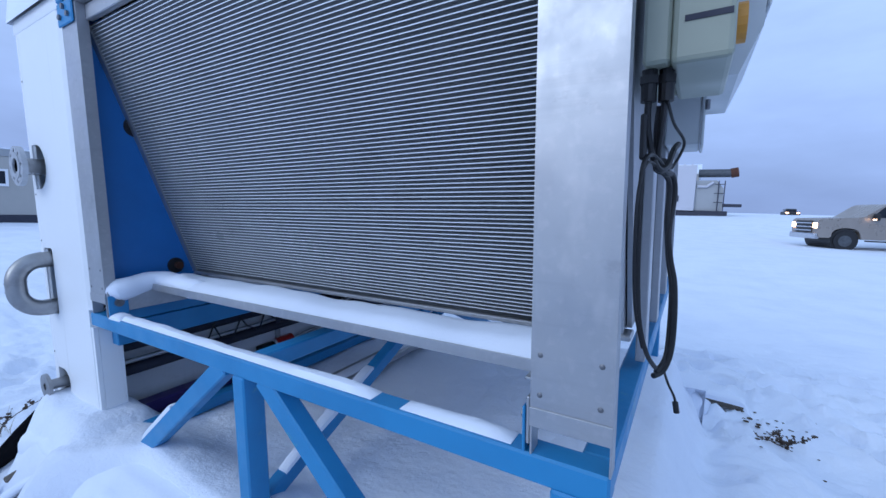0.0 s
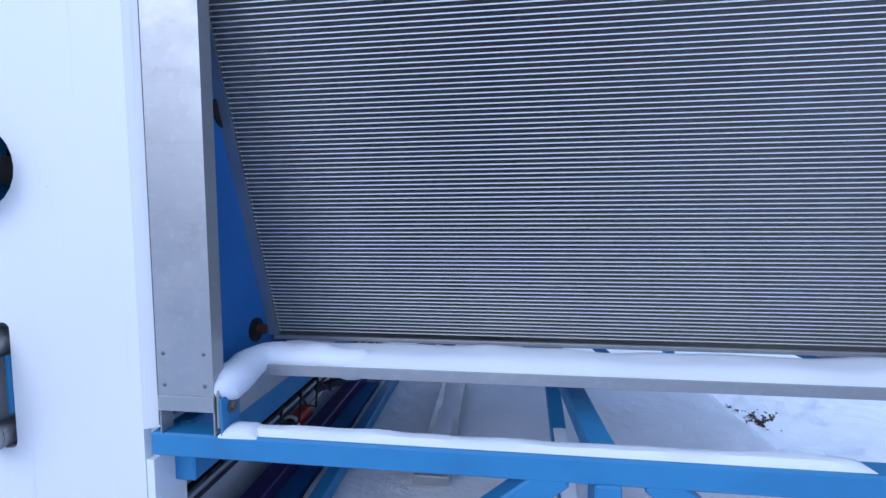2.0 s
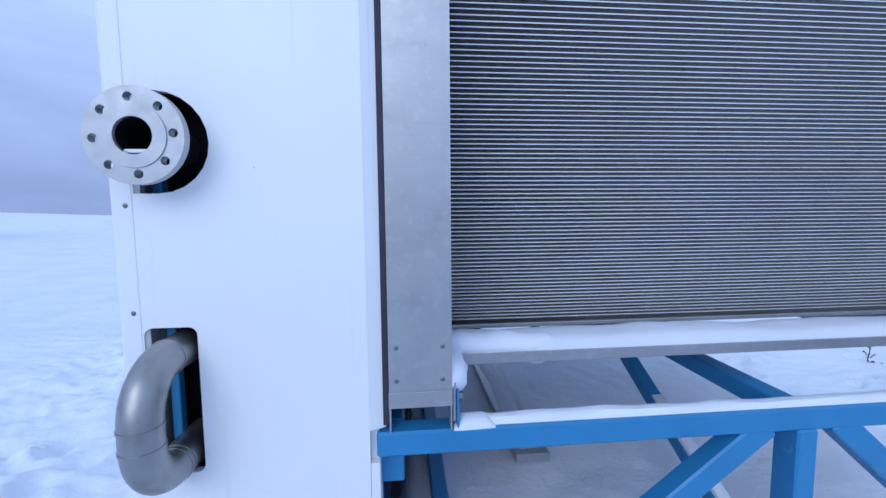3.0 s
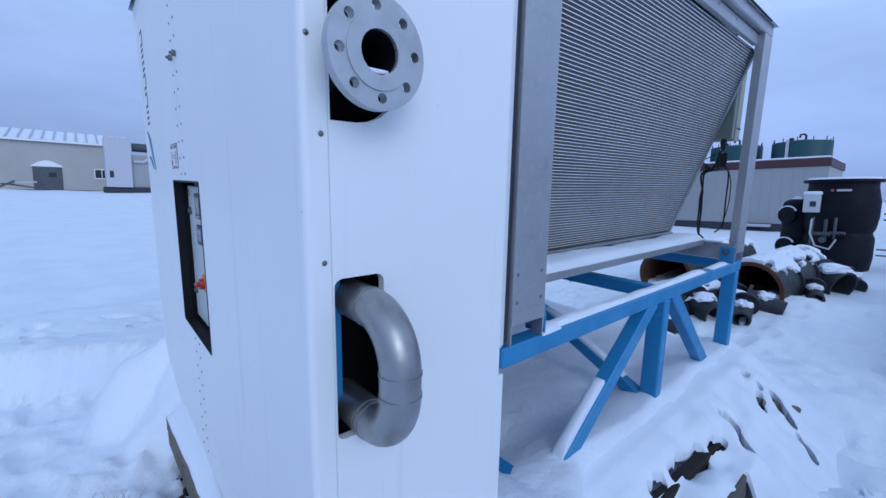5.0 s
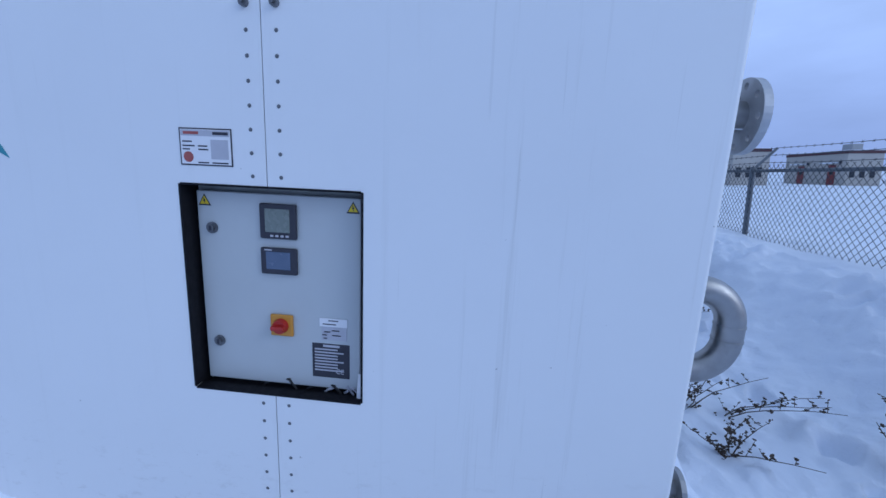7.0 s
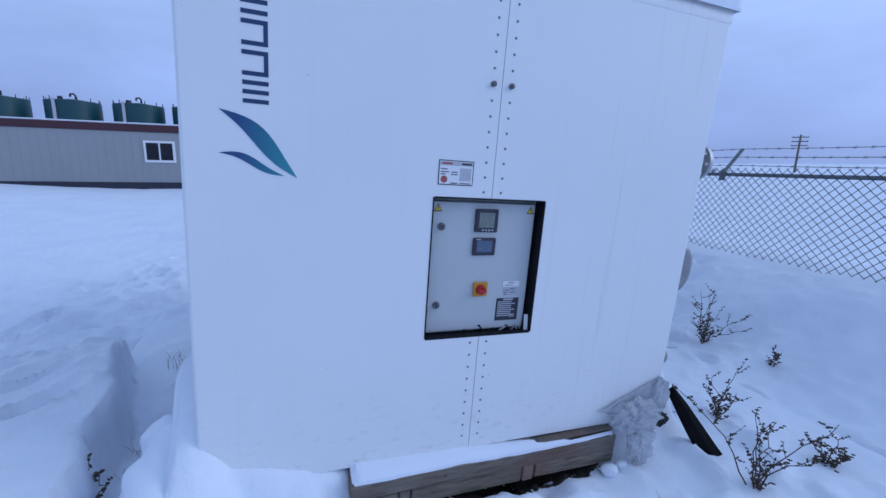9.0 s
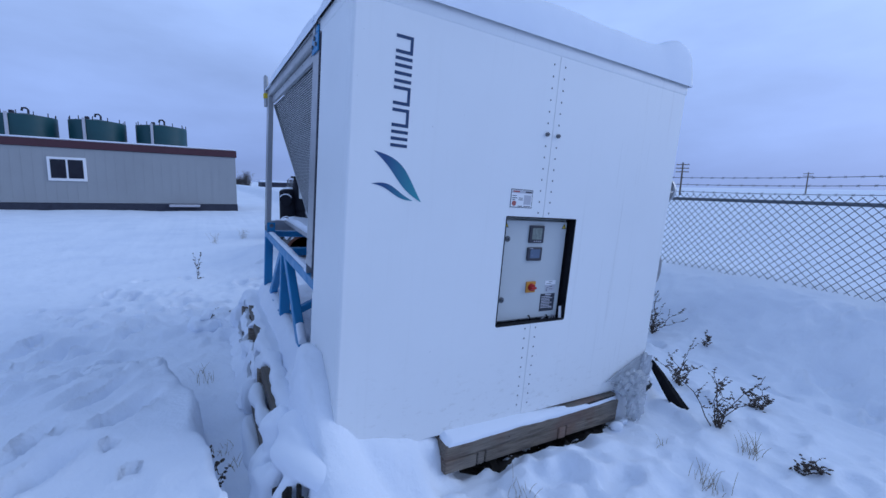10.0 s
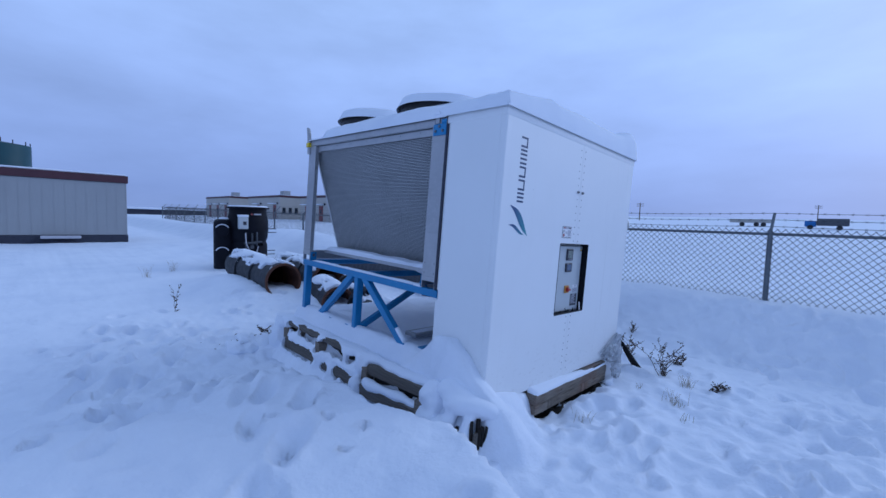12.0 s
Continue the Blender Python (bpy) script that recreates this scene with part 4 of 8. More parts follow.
part("stub", shell((0.106, FY + 0.018, 1.641), (0.106, 0.20, 1.641), 0.038, 0.0345), INOX, flg, smooth=True)
# black liner and end disc paint the shade inside the bore
part("bore", shell((0.106, FY + 0.004, 1.641), (0.106, 0.21, 1.641), 0.0344, 0.0335), SHADE_AND_RUBBER, flg, "black liner standing in for shade inside the pipe", True)
part("bore_end", cyl(B(), (0.106, 0.10, 1.641), (0.106, 0.11, 1.641), 0.0333, seg=20), SHADE_AND_RUBBER, flg)
bm = B()
box(bm, (0.083, FY + 0.004, 1.6080), (0.128, 0.0, 1.6165), 0.003, 2)
part("snow_lining", bm, SNOW, flg, "snow lying in the bore")
for yy in (-0.035, -0.022):
    part("weld", shell((0.106, yy, 1.641), (0.106, yy + 0.006, 1.641), 0.0398, 0.0375), INOX, flg, smooth=True)

elb = thing("pipe_bend", (0.112, -0.02, 1.07), "welded stainless steel U-bend pipe looping between two cabinet ports", "pipe")
R = 0.098
YE = -0.032
pts = [(0.112, 0.16, 1.190)]
for i in range(13):
    a = radians(90 * i / 12)
    pts.append((0.112, YE - R * math.sin(a), 1.190 - R + R * math.cos(a)))
part("elbow", sweep(B(), pts, 0.0385, 24, False), INOX, elb, smooth=True)
part("sleeve", cyl(B(), (0.112, YE - R, 1.190 - R), (0.112, YE - R, 0.952 + R), 0.0385, seg=24, caps=False), INOX, elb, smooth=True)
pts = []
for i in range(13):
    a = radians(90 * i / 12)
    pts.append((0.112, YE - R * math.cos(a), 0.952 + R - R * math.sin(a)))
pts.append((0.112, 0.16, 0.952))
part("elbow", sweep(B(), pts, 0.0385, 24, False), INOX, elb, smooth=True)
for p, d in (((0.112, YE - R, 1.190 - R), (0, 0, 1)), ((0.112, YE - R, 0.952 + R), (0, 0, 1)), ((0.112, YE, 1.190), (0, 1, 0)), ((0.112, YE, 0.952), (0, 1, 0)), ((0.112, YE + 0.014, 0.952), (0, 1, 0))):
    p = Vector(p)
    d = Vector(d)
    part("weld", cyl(B(), p - d * 0.0025, p + d * 0.0025, 0.0402, seg=24), INOX, elb, smooth=True)
# black sheet paints the shade seen through the ports
part("port_shadow", box(B(), (0.045, 0.10, 0.90), (0.28, 0.12, 1.76)), SHADE_AND_RUBBER, elb, "black sheet standing in for shade behind the ports")

sfl = thing("small_flange", (0.115, -0.02, 0.555), "small round steel flange on a low drain port", "pipe flange")
part("flange", shell((0.115, -0.075, 0.555), (0.115, -0.060, 0.555), 0.062, 0.018), INOX, sfl)
part("stub", shell((0.115, -0.062, 0.555), (0.115, 0.16, 0.555), 0.026, 0.020), INOX, sfl, smooth=True)
# painted shade again, behind the low drain port
part("port_shadow", box(B(), (0.05, 0.10, 0.45), (0.28, 0.12, 0.68)), SHADE_AND_RUBBER, sfl)

# ---------------- condenser: posts, coils, tray, roof deck ----------------
con = thing("air_condenser", (1.66, 1.13, 0.97), "galvanised steel air condenser with two sloping finned coils", "condenser", lift=0.009)


def channel_post(x0, x1, yf, sgn):
    """Folded sheet post: broad face outwards, returns on both edges, an open foot."""
    t = 0.004
    y = lambda d: yf + sgn * d
    dp = 0.041
    prof = [(x0, 0), (x1, 0), (x1, dp), (x1 - 0.03, dp), (x1 - 0.03, dp - t), (x1 - t, dp - t), (x1 - t, t), (x0 + t, t), (x0 + t, dp - t), (x0 + 0.03, dp - t), (x0 + 0.03, dp), (x0, dp)]
    bm = sheet(B(), prof, [], lambda u, v, d: (u, y(v), 1.03 + d), 1.215)
    ob = part("post", bm, GALV, con, "blotched galvanised sheet post")
    bm = B()
    ys = sorted((y(-0.003), y(0.0)))
    box(bm, (x0 - 0.001, ys[0], 1.028), (x1 + 0.001, ys[1], 1.066), 0.001)
    part("foot_lip", bm, GALV, ob)
    for xx in (x0, x1 - t):
        ys = sorted((y(0), y(dp - 0.002)))
        part("foot_leg", box(B(), (xx, ys[0], 0.968), (xx + t, ys[1], 1.03), 0.001), GALV, ob)
    for xx, zz in ((x0 + 0.018, 1.172), (x1 - 0.022, 1.172), (x0 + 0.018, 1.093), (x1 - 0.022, 1.093)):
        rivet(ob, xx, y(-0.0006), zz, RIV, 90 * sgn)
    return ob


channel_post(0.573, 0.720, 0.0, 1)
channel_post(2.595, 2.745, 0.0, 1)
channel_post(0.573, 0.720, W, -1)
channel_post(2.595, 2.745, W, -1)

for yf, sgn in ((0.0, 1), (W, -1)):
    y = lambda d: yf + sgn * d
    lo, hi = sorted((y(0.0), y(0.07)))
    part("top_rail", box(B(), (0.573, lo, 2.246), (2.747, hi, 2.31), 0.006), GALV, con, "galvanised top rail")
    lo, hi = sorted((y(0.03), y(0.055)))
    rail = part("coil_rail", box(B(), (0.722, lo, 2.185), (2.593, hi, 2.243), 0.003), GALV, con)
    for k in range(7):
        rivet(rail, 0.9 + 0.26 * k, y(0.029), 2.222, RIV, 90 * sgn)
    # coil: dark fin bed with bright flat tubes across it
    top, bot = Vector((0, y(0.06), 2.185)), Vector((0, y(0.418), 1.107))
    dv = (bot - top)
    ln = dv.length
    dn = dv / ln
    nrm = Vector((0, -sgn * abs(dn.z), -abs(dn.y))).normalized()
    bm = B()
    q = []
    for xx in (0.668, 2.670):
        for pt in (top, bot):
            for off in (-0.011, -0.055):
                q.append(bm.verts.new((xx, pt.y + nrm.y * off, pt.z + nrm.z * off)))
    for f in ((0, 1, 3, 2), (4, 6, 7, 5), (0, 4, 5, 1), (2, 3, 7, 6), (0, 2, 6, 4), (1, 5, 7, 3)):
        bm.faces.new([q[i] for i in f])
    coil = part("coil", bm, FINS, con, "dark finned coil bed")
    bm = B()
    nb = int(ln / 0.0131)
    for k in range(nb):
        c = top + dn * (0.006 + k * 0.0131)
        vs = []
        for xx in (0.668, 2.670):
            for s_, o_ in ((-0.00155, -0.011), (-0.00135, 0.0), (0.00135, 0.0), (0.00155, -0.011)):
                p = c + dn * s_ + nrm * o_
                vs.append(bm.verts.new((xx, p.y, p.z)))
        for i in range(3):
            bm.faces.new((vs[i], vs[i + 1], vs[i + 5], vs[i + 4]))
    tagged(part("tube_bank", bm, TUBE, coil, "bright flat aluminium tubes"), kind="stuff")
    bm = B()
    xx = 0.674
    while xx < 2.667:                 # upright fin edges standing a little proud of the tubes
        vs = []
        for ex in (xx - 0.0001, xx + 0.0001):
            for pt in (top, bot):
                for off in (-0.012, -0.0004):
                    vs.append(bm.verts.new((ex, pt.y + nrm.y * off, pt.z + nrm.z * off)))
        for f in ((0, 1, 3, 2), (4, 6, 7, 5), (1, 5, 7, 3)):
            bm.faces.new([vs[i] for i in f])
        xx += 0.0026
    tagged(part("fin_bank", bm, COILFIN, coil, "dull upright fin edges"), kind="stuff")
    for x0, x1 in ((0.627, 0.667), (2.671, 2.702)):
        bm = B()
        q = []
        for xx in (x0, x1):
            for pt in (top, bot):
                for off in (0.006, -0.06):
                    q.append(bm.verts.new((xx, pt.y + nrm.y * off, pt.z + nrm.z * off)))
        for f in ((0, 1, 3, 2), (4, 6, 7, 5), (0, 4, 5, 1), (2, 3, 7, 6), (0, 2, 6, 4), (1, 5, 7, 3)):
            bm.faces.new([q[i] for i in f])
        part("header", bm, GALV, con, "galvanised coil end plate")
    lo, hi = sorted((y(0.405), y(0.48)))
    part("coil_foot", box(B(), (0.650, lo, 1.092), (2.722, hi, 1.106), 0.003), GALV, con)
    # snow-bearing tray below the coil, on a channel at each end
    lo, hi = sorted((y(0.167), y(0.40)))
    tray = part("tray", box(B(), (0.706, lo, 1.070), (2.582, hi, 1.078), 0.002), GALV, con, "galvanised drip tray")
    l2, h2 = sorted((y(0.164), y(0.170)))
    part("tray_lip", box(B(), (0.706, l2, 1.062), (2.582, h2, 1.092), 0.001), GALV, tray)
for x0, x1 in ((0.722, 0.730), (2.585, 2.593)):
    part("cross_channel", box(B(), (x0, 0.004, 0.985), (x1, W - 0.004, 1.082), 0.002), GALV, con, "galvanised cross channel")
    part("cross_flange", box(B(), (x0 - 0.03, 0.08, 1.082), (x1 + 0.03, W - 0.08, 1.087), 0.001), GALV, con)
bw = part("end_wall", box(B(), (0.606, 0.01, 1.03), (0.632, W - 0.01, 2.243), 0.003), DARKBLUE, con, "deep blue end wall between the posts and the coil")
for yy, zz, r in ((0.205, 1.80, 0.045), (0.33, 1.145, 0.038)):
    pc = part("pipe_pass", cyl(B(), (0.632, yy, zz), (0.638, yy, zz), r, seg=20), BLACK, bw, "black pipe pass-through")
    part("pipe_end", cyl(B(), (0.636, yy + 0.008, zz), (0.66, yy + 0.008, zz), r * 0.45, seg=14), RUST, pc)
# far end panel, between the coils
bm = sheet(B(), [(0.12, 2.243), (W - 0.12, 2.243), (W - 0.46, 1.115), (0.46, 1.115)], [], lambda u, v, d: (2.706 + d, u, v), 0.012)
part("end_panel", bm, GALV, con, "galvanised end panel between the coils")
part("coil_floor", box(B(), (0.64, 0.50, 1.100), (2.702, W - 0.50, 1.108), 0.002), GALV, con)
part("roof_deck", box(B(), (0.57, 0.0, 2.311), (2.747, W, 2.325), 0.003), GALV, con, "sheet roof deck")
for xx in (2.702, 0.585):
    for yy, sg in ((0.0, 1), (W, -1)):
        lo, hi = sorted((yy - sg * 0.012, yy + sg * 0.05))
        out_ = yy - sg * 0.010
        lo, hi = sorted((out_, yy - sg * 0.001))
        if xx < 1:
            b2 = part("lifting_bracket", box(B(), (0.566, lo, 2.172), (0.708, hi, 2.262), 0.004), BLUE, con, "blue bolted lifting bracket")
            part("bracket_hook", box(B(), (0.566, lo - 0.002, 2.2625), (0.622, hi + 0.002, 2.296), 0.006), BLUE, b2)
            part("bracket_lug", box(B(), (0.640, lo - 0.001, 2.2625), (0.690, hi + 0.001, 2.345), 0.010, 2), GALV, b2, "grey steel lug")
            for bx_, bz_ in ((0.598, 2.205), (0.676, 2.205), (0.637, 2.240)):
                ya, yb = out_ - sg * 0.009, out_
                part("bracket_bolt", cyl(B(), (bx_, ya, bz_), (bx_, yb, bz_), 0.011, seg=6), RIVET, b2)
            bm = snow_log(B(), (0.632, yy - sg * 0.006, 2.344), (0.698, yy - sg * 0.006, 2.344), 0.030, 0.022, 3.0, 6)
            part("snow_patch", bm, SOFTSNOW, b2, "dab of snow on the lug", True)
        elif sg < 0:
            bm = sweep(B(), [(2.735, yy - sg * 0.006, 2.16), (2.742, yy - sg * 0.008, 2.30), (2.750, yy - sg * 0.010, 2.38), (2.768, yy - sg * 0.012, 2.435), (2.790, yy - sg * 0.012, 2.452)], [0.020, 0.022, 0.022, 0.020, 0.012], 10)
            b2 = part("lifting_lug", bm, GALV, con, "bent steel lifting lug", True)
            part("lug_strap", box(B(), (2.714, yy - sg * 0.006 - 0.026, 2.235), (2.768, yy - sg * 0.006 + 0.026, 2.285), 0.006), LEMON, b2, "yellow tag strap")


def fan(cx, cy):
    f = thing("roof_fan", (cx, cy, 2.325), "black ringed roof fan half buried under a cap of snow", "fan", "roof fans")
    part("ring", shell((cx, cy, 2.326), (cx, cy, 2.555), 0.42, 0.405, 40), BLACK, f, "black fan ring", True)
    part("rim", shell((cx, cy, 2.555), (cx, cy, 2.567), 0.44, 0.405, 40), BLACK, f)
    part("hub", cyl(B(), (cx, cy, 2.36), (cx, cy, 2.54), 0.11, seg=20), BLACK, f)
    for k in range(5):
        a = radians(72 * k)
        bm = beam(B(), (cx + 0.1 * math.cos(a), cy + 0.1 * math.sin(a), 2.49), (cx + 0.38 * math.cos(a), cy + 0.38 * math.sin(a), 2.49), 0.14, 0.006, 0.002)
        part("blade", bm, BLACK, f)
    bm = B()
    for k in range(6):
        cyl(bm, (cx, cy, 2.558), (cx + 0.41 * math.cos(radians(60 * k)), cy + 0.41 * math.sin(radians(60 * k)), 2.558), 0.005, seg=6)
    for rr in (0.15, 0.25, 0.35):
        sweep(bm, [(cx + rr * math.cos(6.28319 * i / 32), cy + rr * math.sin(6.28319 * i / 32), 2.558) for i in range(33)], 0.003, 5, False)
    part("guard", bm, BLACK, f, "wire finger guard")
    # snow cap
    bm = B()
    rings = []
    for i in range(11):
        rr = 0.46 * i / 10
        row = []
        for k in range(40):
            a = 6.28319 * k / 40
            hh = 2.568 + 0.105 * math.sqrt(max(0, 1 - (i / 10) ** 4)) * (1 + 0.35 * nz(cx + rr * math.cos(a), cy + rr * math.sin(a), 2.5, 4)) - (0.03 if i == 10 else 0)
            row.append(bm.verts.new((cx + rr * math.cos(a), cy + rr * math.sin(a), hh)))
        rings.append(row)
    for i in range(10):
        for k in range(40):
            bm.faces.new((rings[i][k], rings[i + 1][k], rings[i + 1][(k + 1) % 40], rings[i][(k + 1) % 40]))
    bmesh.ops.remove_doubles(bm, verts=rings[0], dist=0.001)
    solo("fan_snow", bm, SOFTSNOW, (cx, cy, 2.568), "rounded cap of snow on a roof fan", "snow", True, True, "snow caps on fans")
    return f


fan(1.18, 1.70)
fan(2.22, 1.70)

# ---------------- blue truss frame ----------------
trs = thing("blue_truss_frame", (1.65, 1.13, 0.40), "chipped blue painted steel truss frame carrying the condenser, dusted with snow", "steel frame", lift=0.009)
for yc in (0.032, W - 0.032):
    part("top_chord", beam(B(), (0.542, yc, 0.938), (2.744, yc, 0.938), 0.062, 0.060), BLUE, trs)
    part("bottom_chord", beam(B(), (0.56, yc, 0.395), (2.744, yc, 0.395), 0.060, 0.060), BLUE, trs)
    part("upright", beam(B(), (1.645, yc, 0.42), (1.645, yc, 0.912), 0.058, 0.075), BLUE, trs)
    part("upright", beam(B(), (2.667, yc, 0.42), (2.667, yc, 0.912), 0.058, 0.075), BLUE, trs)
    part("diagonal", beam(B(), (1.545, yc, 0.925), (0.885, yc, 0.405), 0.058, 0.066), BLUE, trs)
    part("diagonal", beam(B(), (1.745, yc, 0.925), (2.335, yc, 0.405), 0.058, 0.066), BLUE, trs)
    sg = 1 if yc < 1 else -1
    for x0, x1, bx in ((0.7315, 0.738, 1), (2.578, 2.584, -1)):
        lo, hi = sorted((yc - 0.030 * sg, yc + 0.044 * sg))
        cl = part("cleat", box(B(), (x0, lo, 0.968), (x1, hi, 1.062), 0.002), BLUE, trs, "bolted blue cleat")
        xb = x1 if bx > 0 else x0
        part("cleat_bolt", cyl(B(), (xb, yc + sg * 0.01, 1.03), (xb + bx * 0.012, yc + sg * 0.01, 1.03), 0.013, seg=6), RIVET, cl)
        part("washer", cyl(B(), (xb, yc + sg * 0.01, 1.03), (xb + bx * 0.003, yc + sg * 0.01, 1.03), 0.019, seg=14), RIVET, cl)
for xc in (0.575, 1.65, 2.712):
    part("cross_beam", beam(B(), (xc, 0.064, 0.938), (xc, W - 0.064, 0.938), 0.062, 0.058), BLUE, trs)
part("end_beam", box(B(), (0.545, 0.07, 0.80), (0.605, W - 0.07, 0.905), 0.004), BLUE, trs)
part("floor_beam", beam(B(), (0.73, 0.04, 0.418), (0.73, W - 0.04, 0.432), 0.06, 0.06), BLUE, trs)
part("floor_plank", box(B(), (1.070, 0.70, 0.415), (1.220, W - 0.30, 0.452), 0.004), GALV, trs, "snow-dusted floor channel")
for y0, y1 in ((0.075, 1.10), (W - 0.075, 1.16)):
    part("brace", beam(B(), (1.625, y0, 0.43), (1.65, y1, 0.915), 0.055, 0.055), BLUE, trs)

# things inside the frame below the coil
vlv = thing("valve", (0.36, 1.14, 0.32), "red-handled valve on dark pipework under the condenser", "valve")
part("body", cyl(B(), (0.345, 0.95, 0.45), (0.358, 1.08, 0.455), 0.036, seg=16), BLACK, vlv, smooth=True)
part("red_cover", cyl(B(), (0.358, 1.075, 0.455), (0.370, 1.205, 0.465), 0.045, seg=20), RED, vlv, "red plastic cover", True)
part("collar", cyl(B(), (0.357, 1.062, 0.454), (0.358, 1.075, 0.455), 0.047, seg=20), PAPER, vlv, "pale collar")
part("rod", cyl(B(), (0.370, 1.205, 0.468), (0.400, 1.62, 0.52), 0.012, seg=12), GALV, vlv, smooth=True)
part("stem", cyl(B(), (0.33, 1.12, 0.48), (0.33, 1.12, 0.90), 0.018, seg=12), GALV, vlv)
pw = thing("pipework", (0.42, 1.2, 0.52), "pipes and rails in the cabinet's open back, coloured for its shade", "pipes")
# pipes and tank carry the interior's shade in their colour
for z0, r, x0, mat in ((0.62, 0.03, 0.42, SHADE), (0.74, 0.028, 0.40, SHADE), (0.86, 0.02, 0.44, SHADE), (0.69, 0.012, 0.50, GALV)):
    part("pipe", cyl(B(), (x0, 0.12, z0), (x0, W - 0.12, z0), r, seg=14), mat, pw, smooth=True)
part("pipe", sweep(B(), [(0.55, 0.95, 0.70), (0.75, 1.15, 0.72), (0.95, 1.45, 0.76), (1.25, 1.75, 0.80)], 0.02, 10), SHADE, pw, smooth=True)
part("tank", cyl(B(), (0.40, 1.5, 0.76), (0.40, 2.1, 0.76), 0.09, seg=20), SHADE, pw, "receiver vessel coloured for the shade around it", True)
cb = thing("loose_cables", (0.60, 0.8, 0.85), "thin black cables drooping below the blue beam", "cables")
random.seed(11)
for k in range(9):
    y0 = 0.35 + 0.16 * k
    pts = [(0.60, y0, 0.80), (0.62, y0 + 0.03, 0.80 - random.uniform(.03, .09)), (0.63, y0 + 0.10, 0.80 - random.uniform(.05, .14)), (0.61, y0 + 0.17, 0.81)]
    part("cable", sweep(B(), pts, 0.005, 6), BLACK, cb)

# snow on the frame
snow_strip("snow_ridge", (0.720, 0.172, 1.079), (2.640, 0.372, 1.2), 0.037, lift=0.009, label="ridge of snow on the drip tray below the coil", seed=1.0, edge=0.07)
snow_strip("snow_ridge", (0.735, W - 0.395, 1.079), (2.580, W - 0.172, 1.2), 0.05, lift=0.009, label="ridge of snow on the far drip tray", seed=2.0, edge=0.05)
snow_strip("snow_ridge", (1.080, 0.72, 0.453), (1.210, W - 0.32, 0.47), 0.012, label="thin snow on the floor channel", seed=9.0, edge=0.03)
snow_strip("snow_ridge", (0.78, 0.012, 0.969), (2.18, 0.060, 1.0), 0.014, lift=0.009, label="thin snow on the blue top chord", seed=3.0, edge=0.02)
snow_strip("snow_ridge", (2.27, 0.012, 0.969), (2.552, 0.060, 1.0), 0.011, lift=0.009, label="patch of snow on the blue top chord", seed=4.0, edge=0.02)
snow_strip("snow_ridge", (0.75, W - 0.060, 0.969), (2.552, W - 0.012, 1.0), 0.015, lift=0.009, label="thin snow on the far blue chord", seed=5.0, edge=0.02)
for k, (ya, yb, sg) in enumerate(((0.058, 0.40, 1), (W - 0.058, W - 0.40, -1))):
    ym = (ya + yb) / 2
    bm = drape([(0.668, ya - sg * 0.034, 1.074), (0.712, ya, 1.090), (0.722, ya + sg * 0.07, 1.104), (0.738, ya + sg * 0.14, 1.116), (0.800, ym, 1.112), (0.930, ym, 1.100), (1.06, ym, 1.088)], 0.046, 6.0 + k, 0.9)
    solo("snow_ridge", bm, SOFTSNOW, (0.75, ym, 1.0865), "snow heaped where the tray meets the post", "snow", True, True)


def roof_snow():
    bm = B()
    x0, x1, y0, y1 = -0.020, 2.757, -0.020, W + 0.020
    nx, ny = 150, 124
    g = []
    for i in range(nx + 1):
        row = []
        for j in range(ny + 1):
            x, y = x0 + (x1 - x0) * i / nx, y0 + (y1 - y0) * j / ny
            d = min(x - x0, x1 - x, y - y0, y1 - y)
            d = min(d, (2.42 + 0.10 * nz(y, 1.0, 3.0, 6) + 0.25 * sm(1.6, 0.8, y) - x) * 0.35 + 0.004) if x > 1.9 else d
            f = min(1.0, max(0.0, d) / (0.080 + 0.03 * nz(x, y, 2.3, 5)))
            f = math.sqrt(max(0.0, f * (2 - f)))
            h = 0.118 + 0.085 * sm(2.30, 1.6, y) * sm(0.9, 0.2, x) + 0.03 * nz(x, y, 1.6, 8) + 0.014 * nz(x, y, 5, 3) + 0.004 * nz(x, y, 17, 3) + 0.13 * sm(0.3, 0.9, x) * sm(0.05, 0.4, min(y - y0, y1 - y))
            h += 0.07 * bump2(x, y, 0.10, 0.12, 0.22, 0.16)
            row.append(bm.verts.new((x, y, 2.331 + f * h - 0.006 * (x > 0.57))))
        g.append(row)
    for i in range(nx):
        for j in range(ny):
            bm.faces.new((g[i][j], g[i + 1][j], g[i + 1][j + 1], g[i][j + 1]))
    rim = [e for e in bm.edges if e.is_boundary]
    for v in bmesh.ops.extrude_edge_only(bm, edges=rim)["geom"]:
        if isinstance(v, bmesh.types.BMVert):
            v.co.z -= 0.012
    return solo("roof_snow", bm, SOFTSNOW, (1.3, 1.13, 2.33), "soft blanket of snow over the machine's flat roof", "snow", True, True)


roof_snow()

# ---------------- electrical boxes on the far end ----------------
ebx = thing("junction_box", (2.822, 0.32, 1.69), "beige-grey junction box with an orange switch on the machine's end", "electrical box")
part("body", box(B(), (2.747, 0.14, 1.714), (2.792, 0.455, 2.20), 0.006), BEIGE, ebx)
lid = part("lid", box(B(), (2.793, 0.135, 1.708), (2.888, 0.46, 2.203), 0.010, 2), BEIGE, ebx)
part("groove", box(B(), (2.812, 0.133, 1.775), (2.882, 0.136, 1.785)), SHADE, lid)
part("rotary_switch", cyl(B(), (2.888, 0.24, 1.79), (2.907, 0.24, 1.79), 0.035, seg=16), YELLOW, lid, "orange rotary switch")
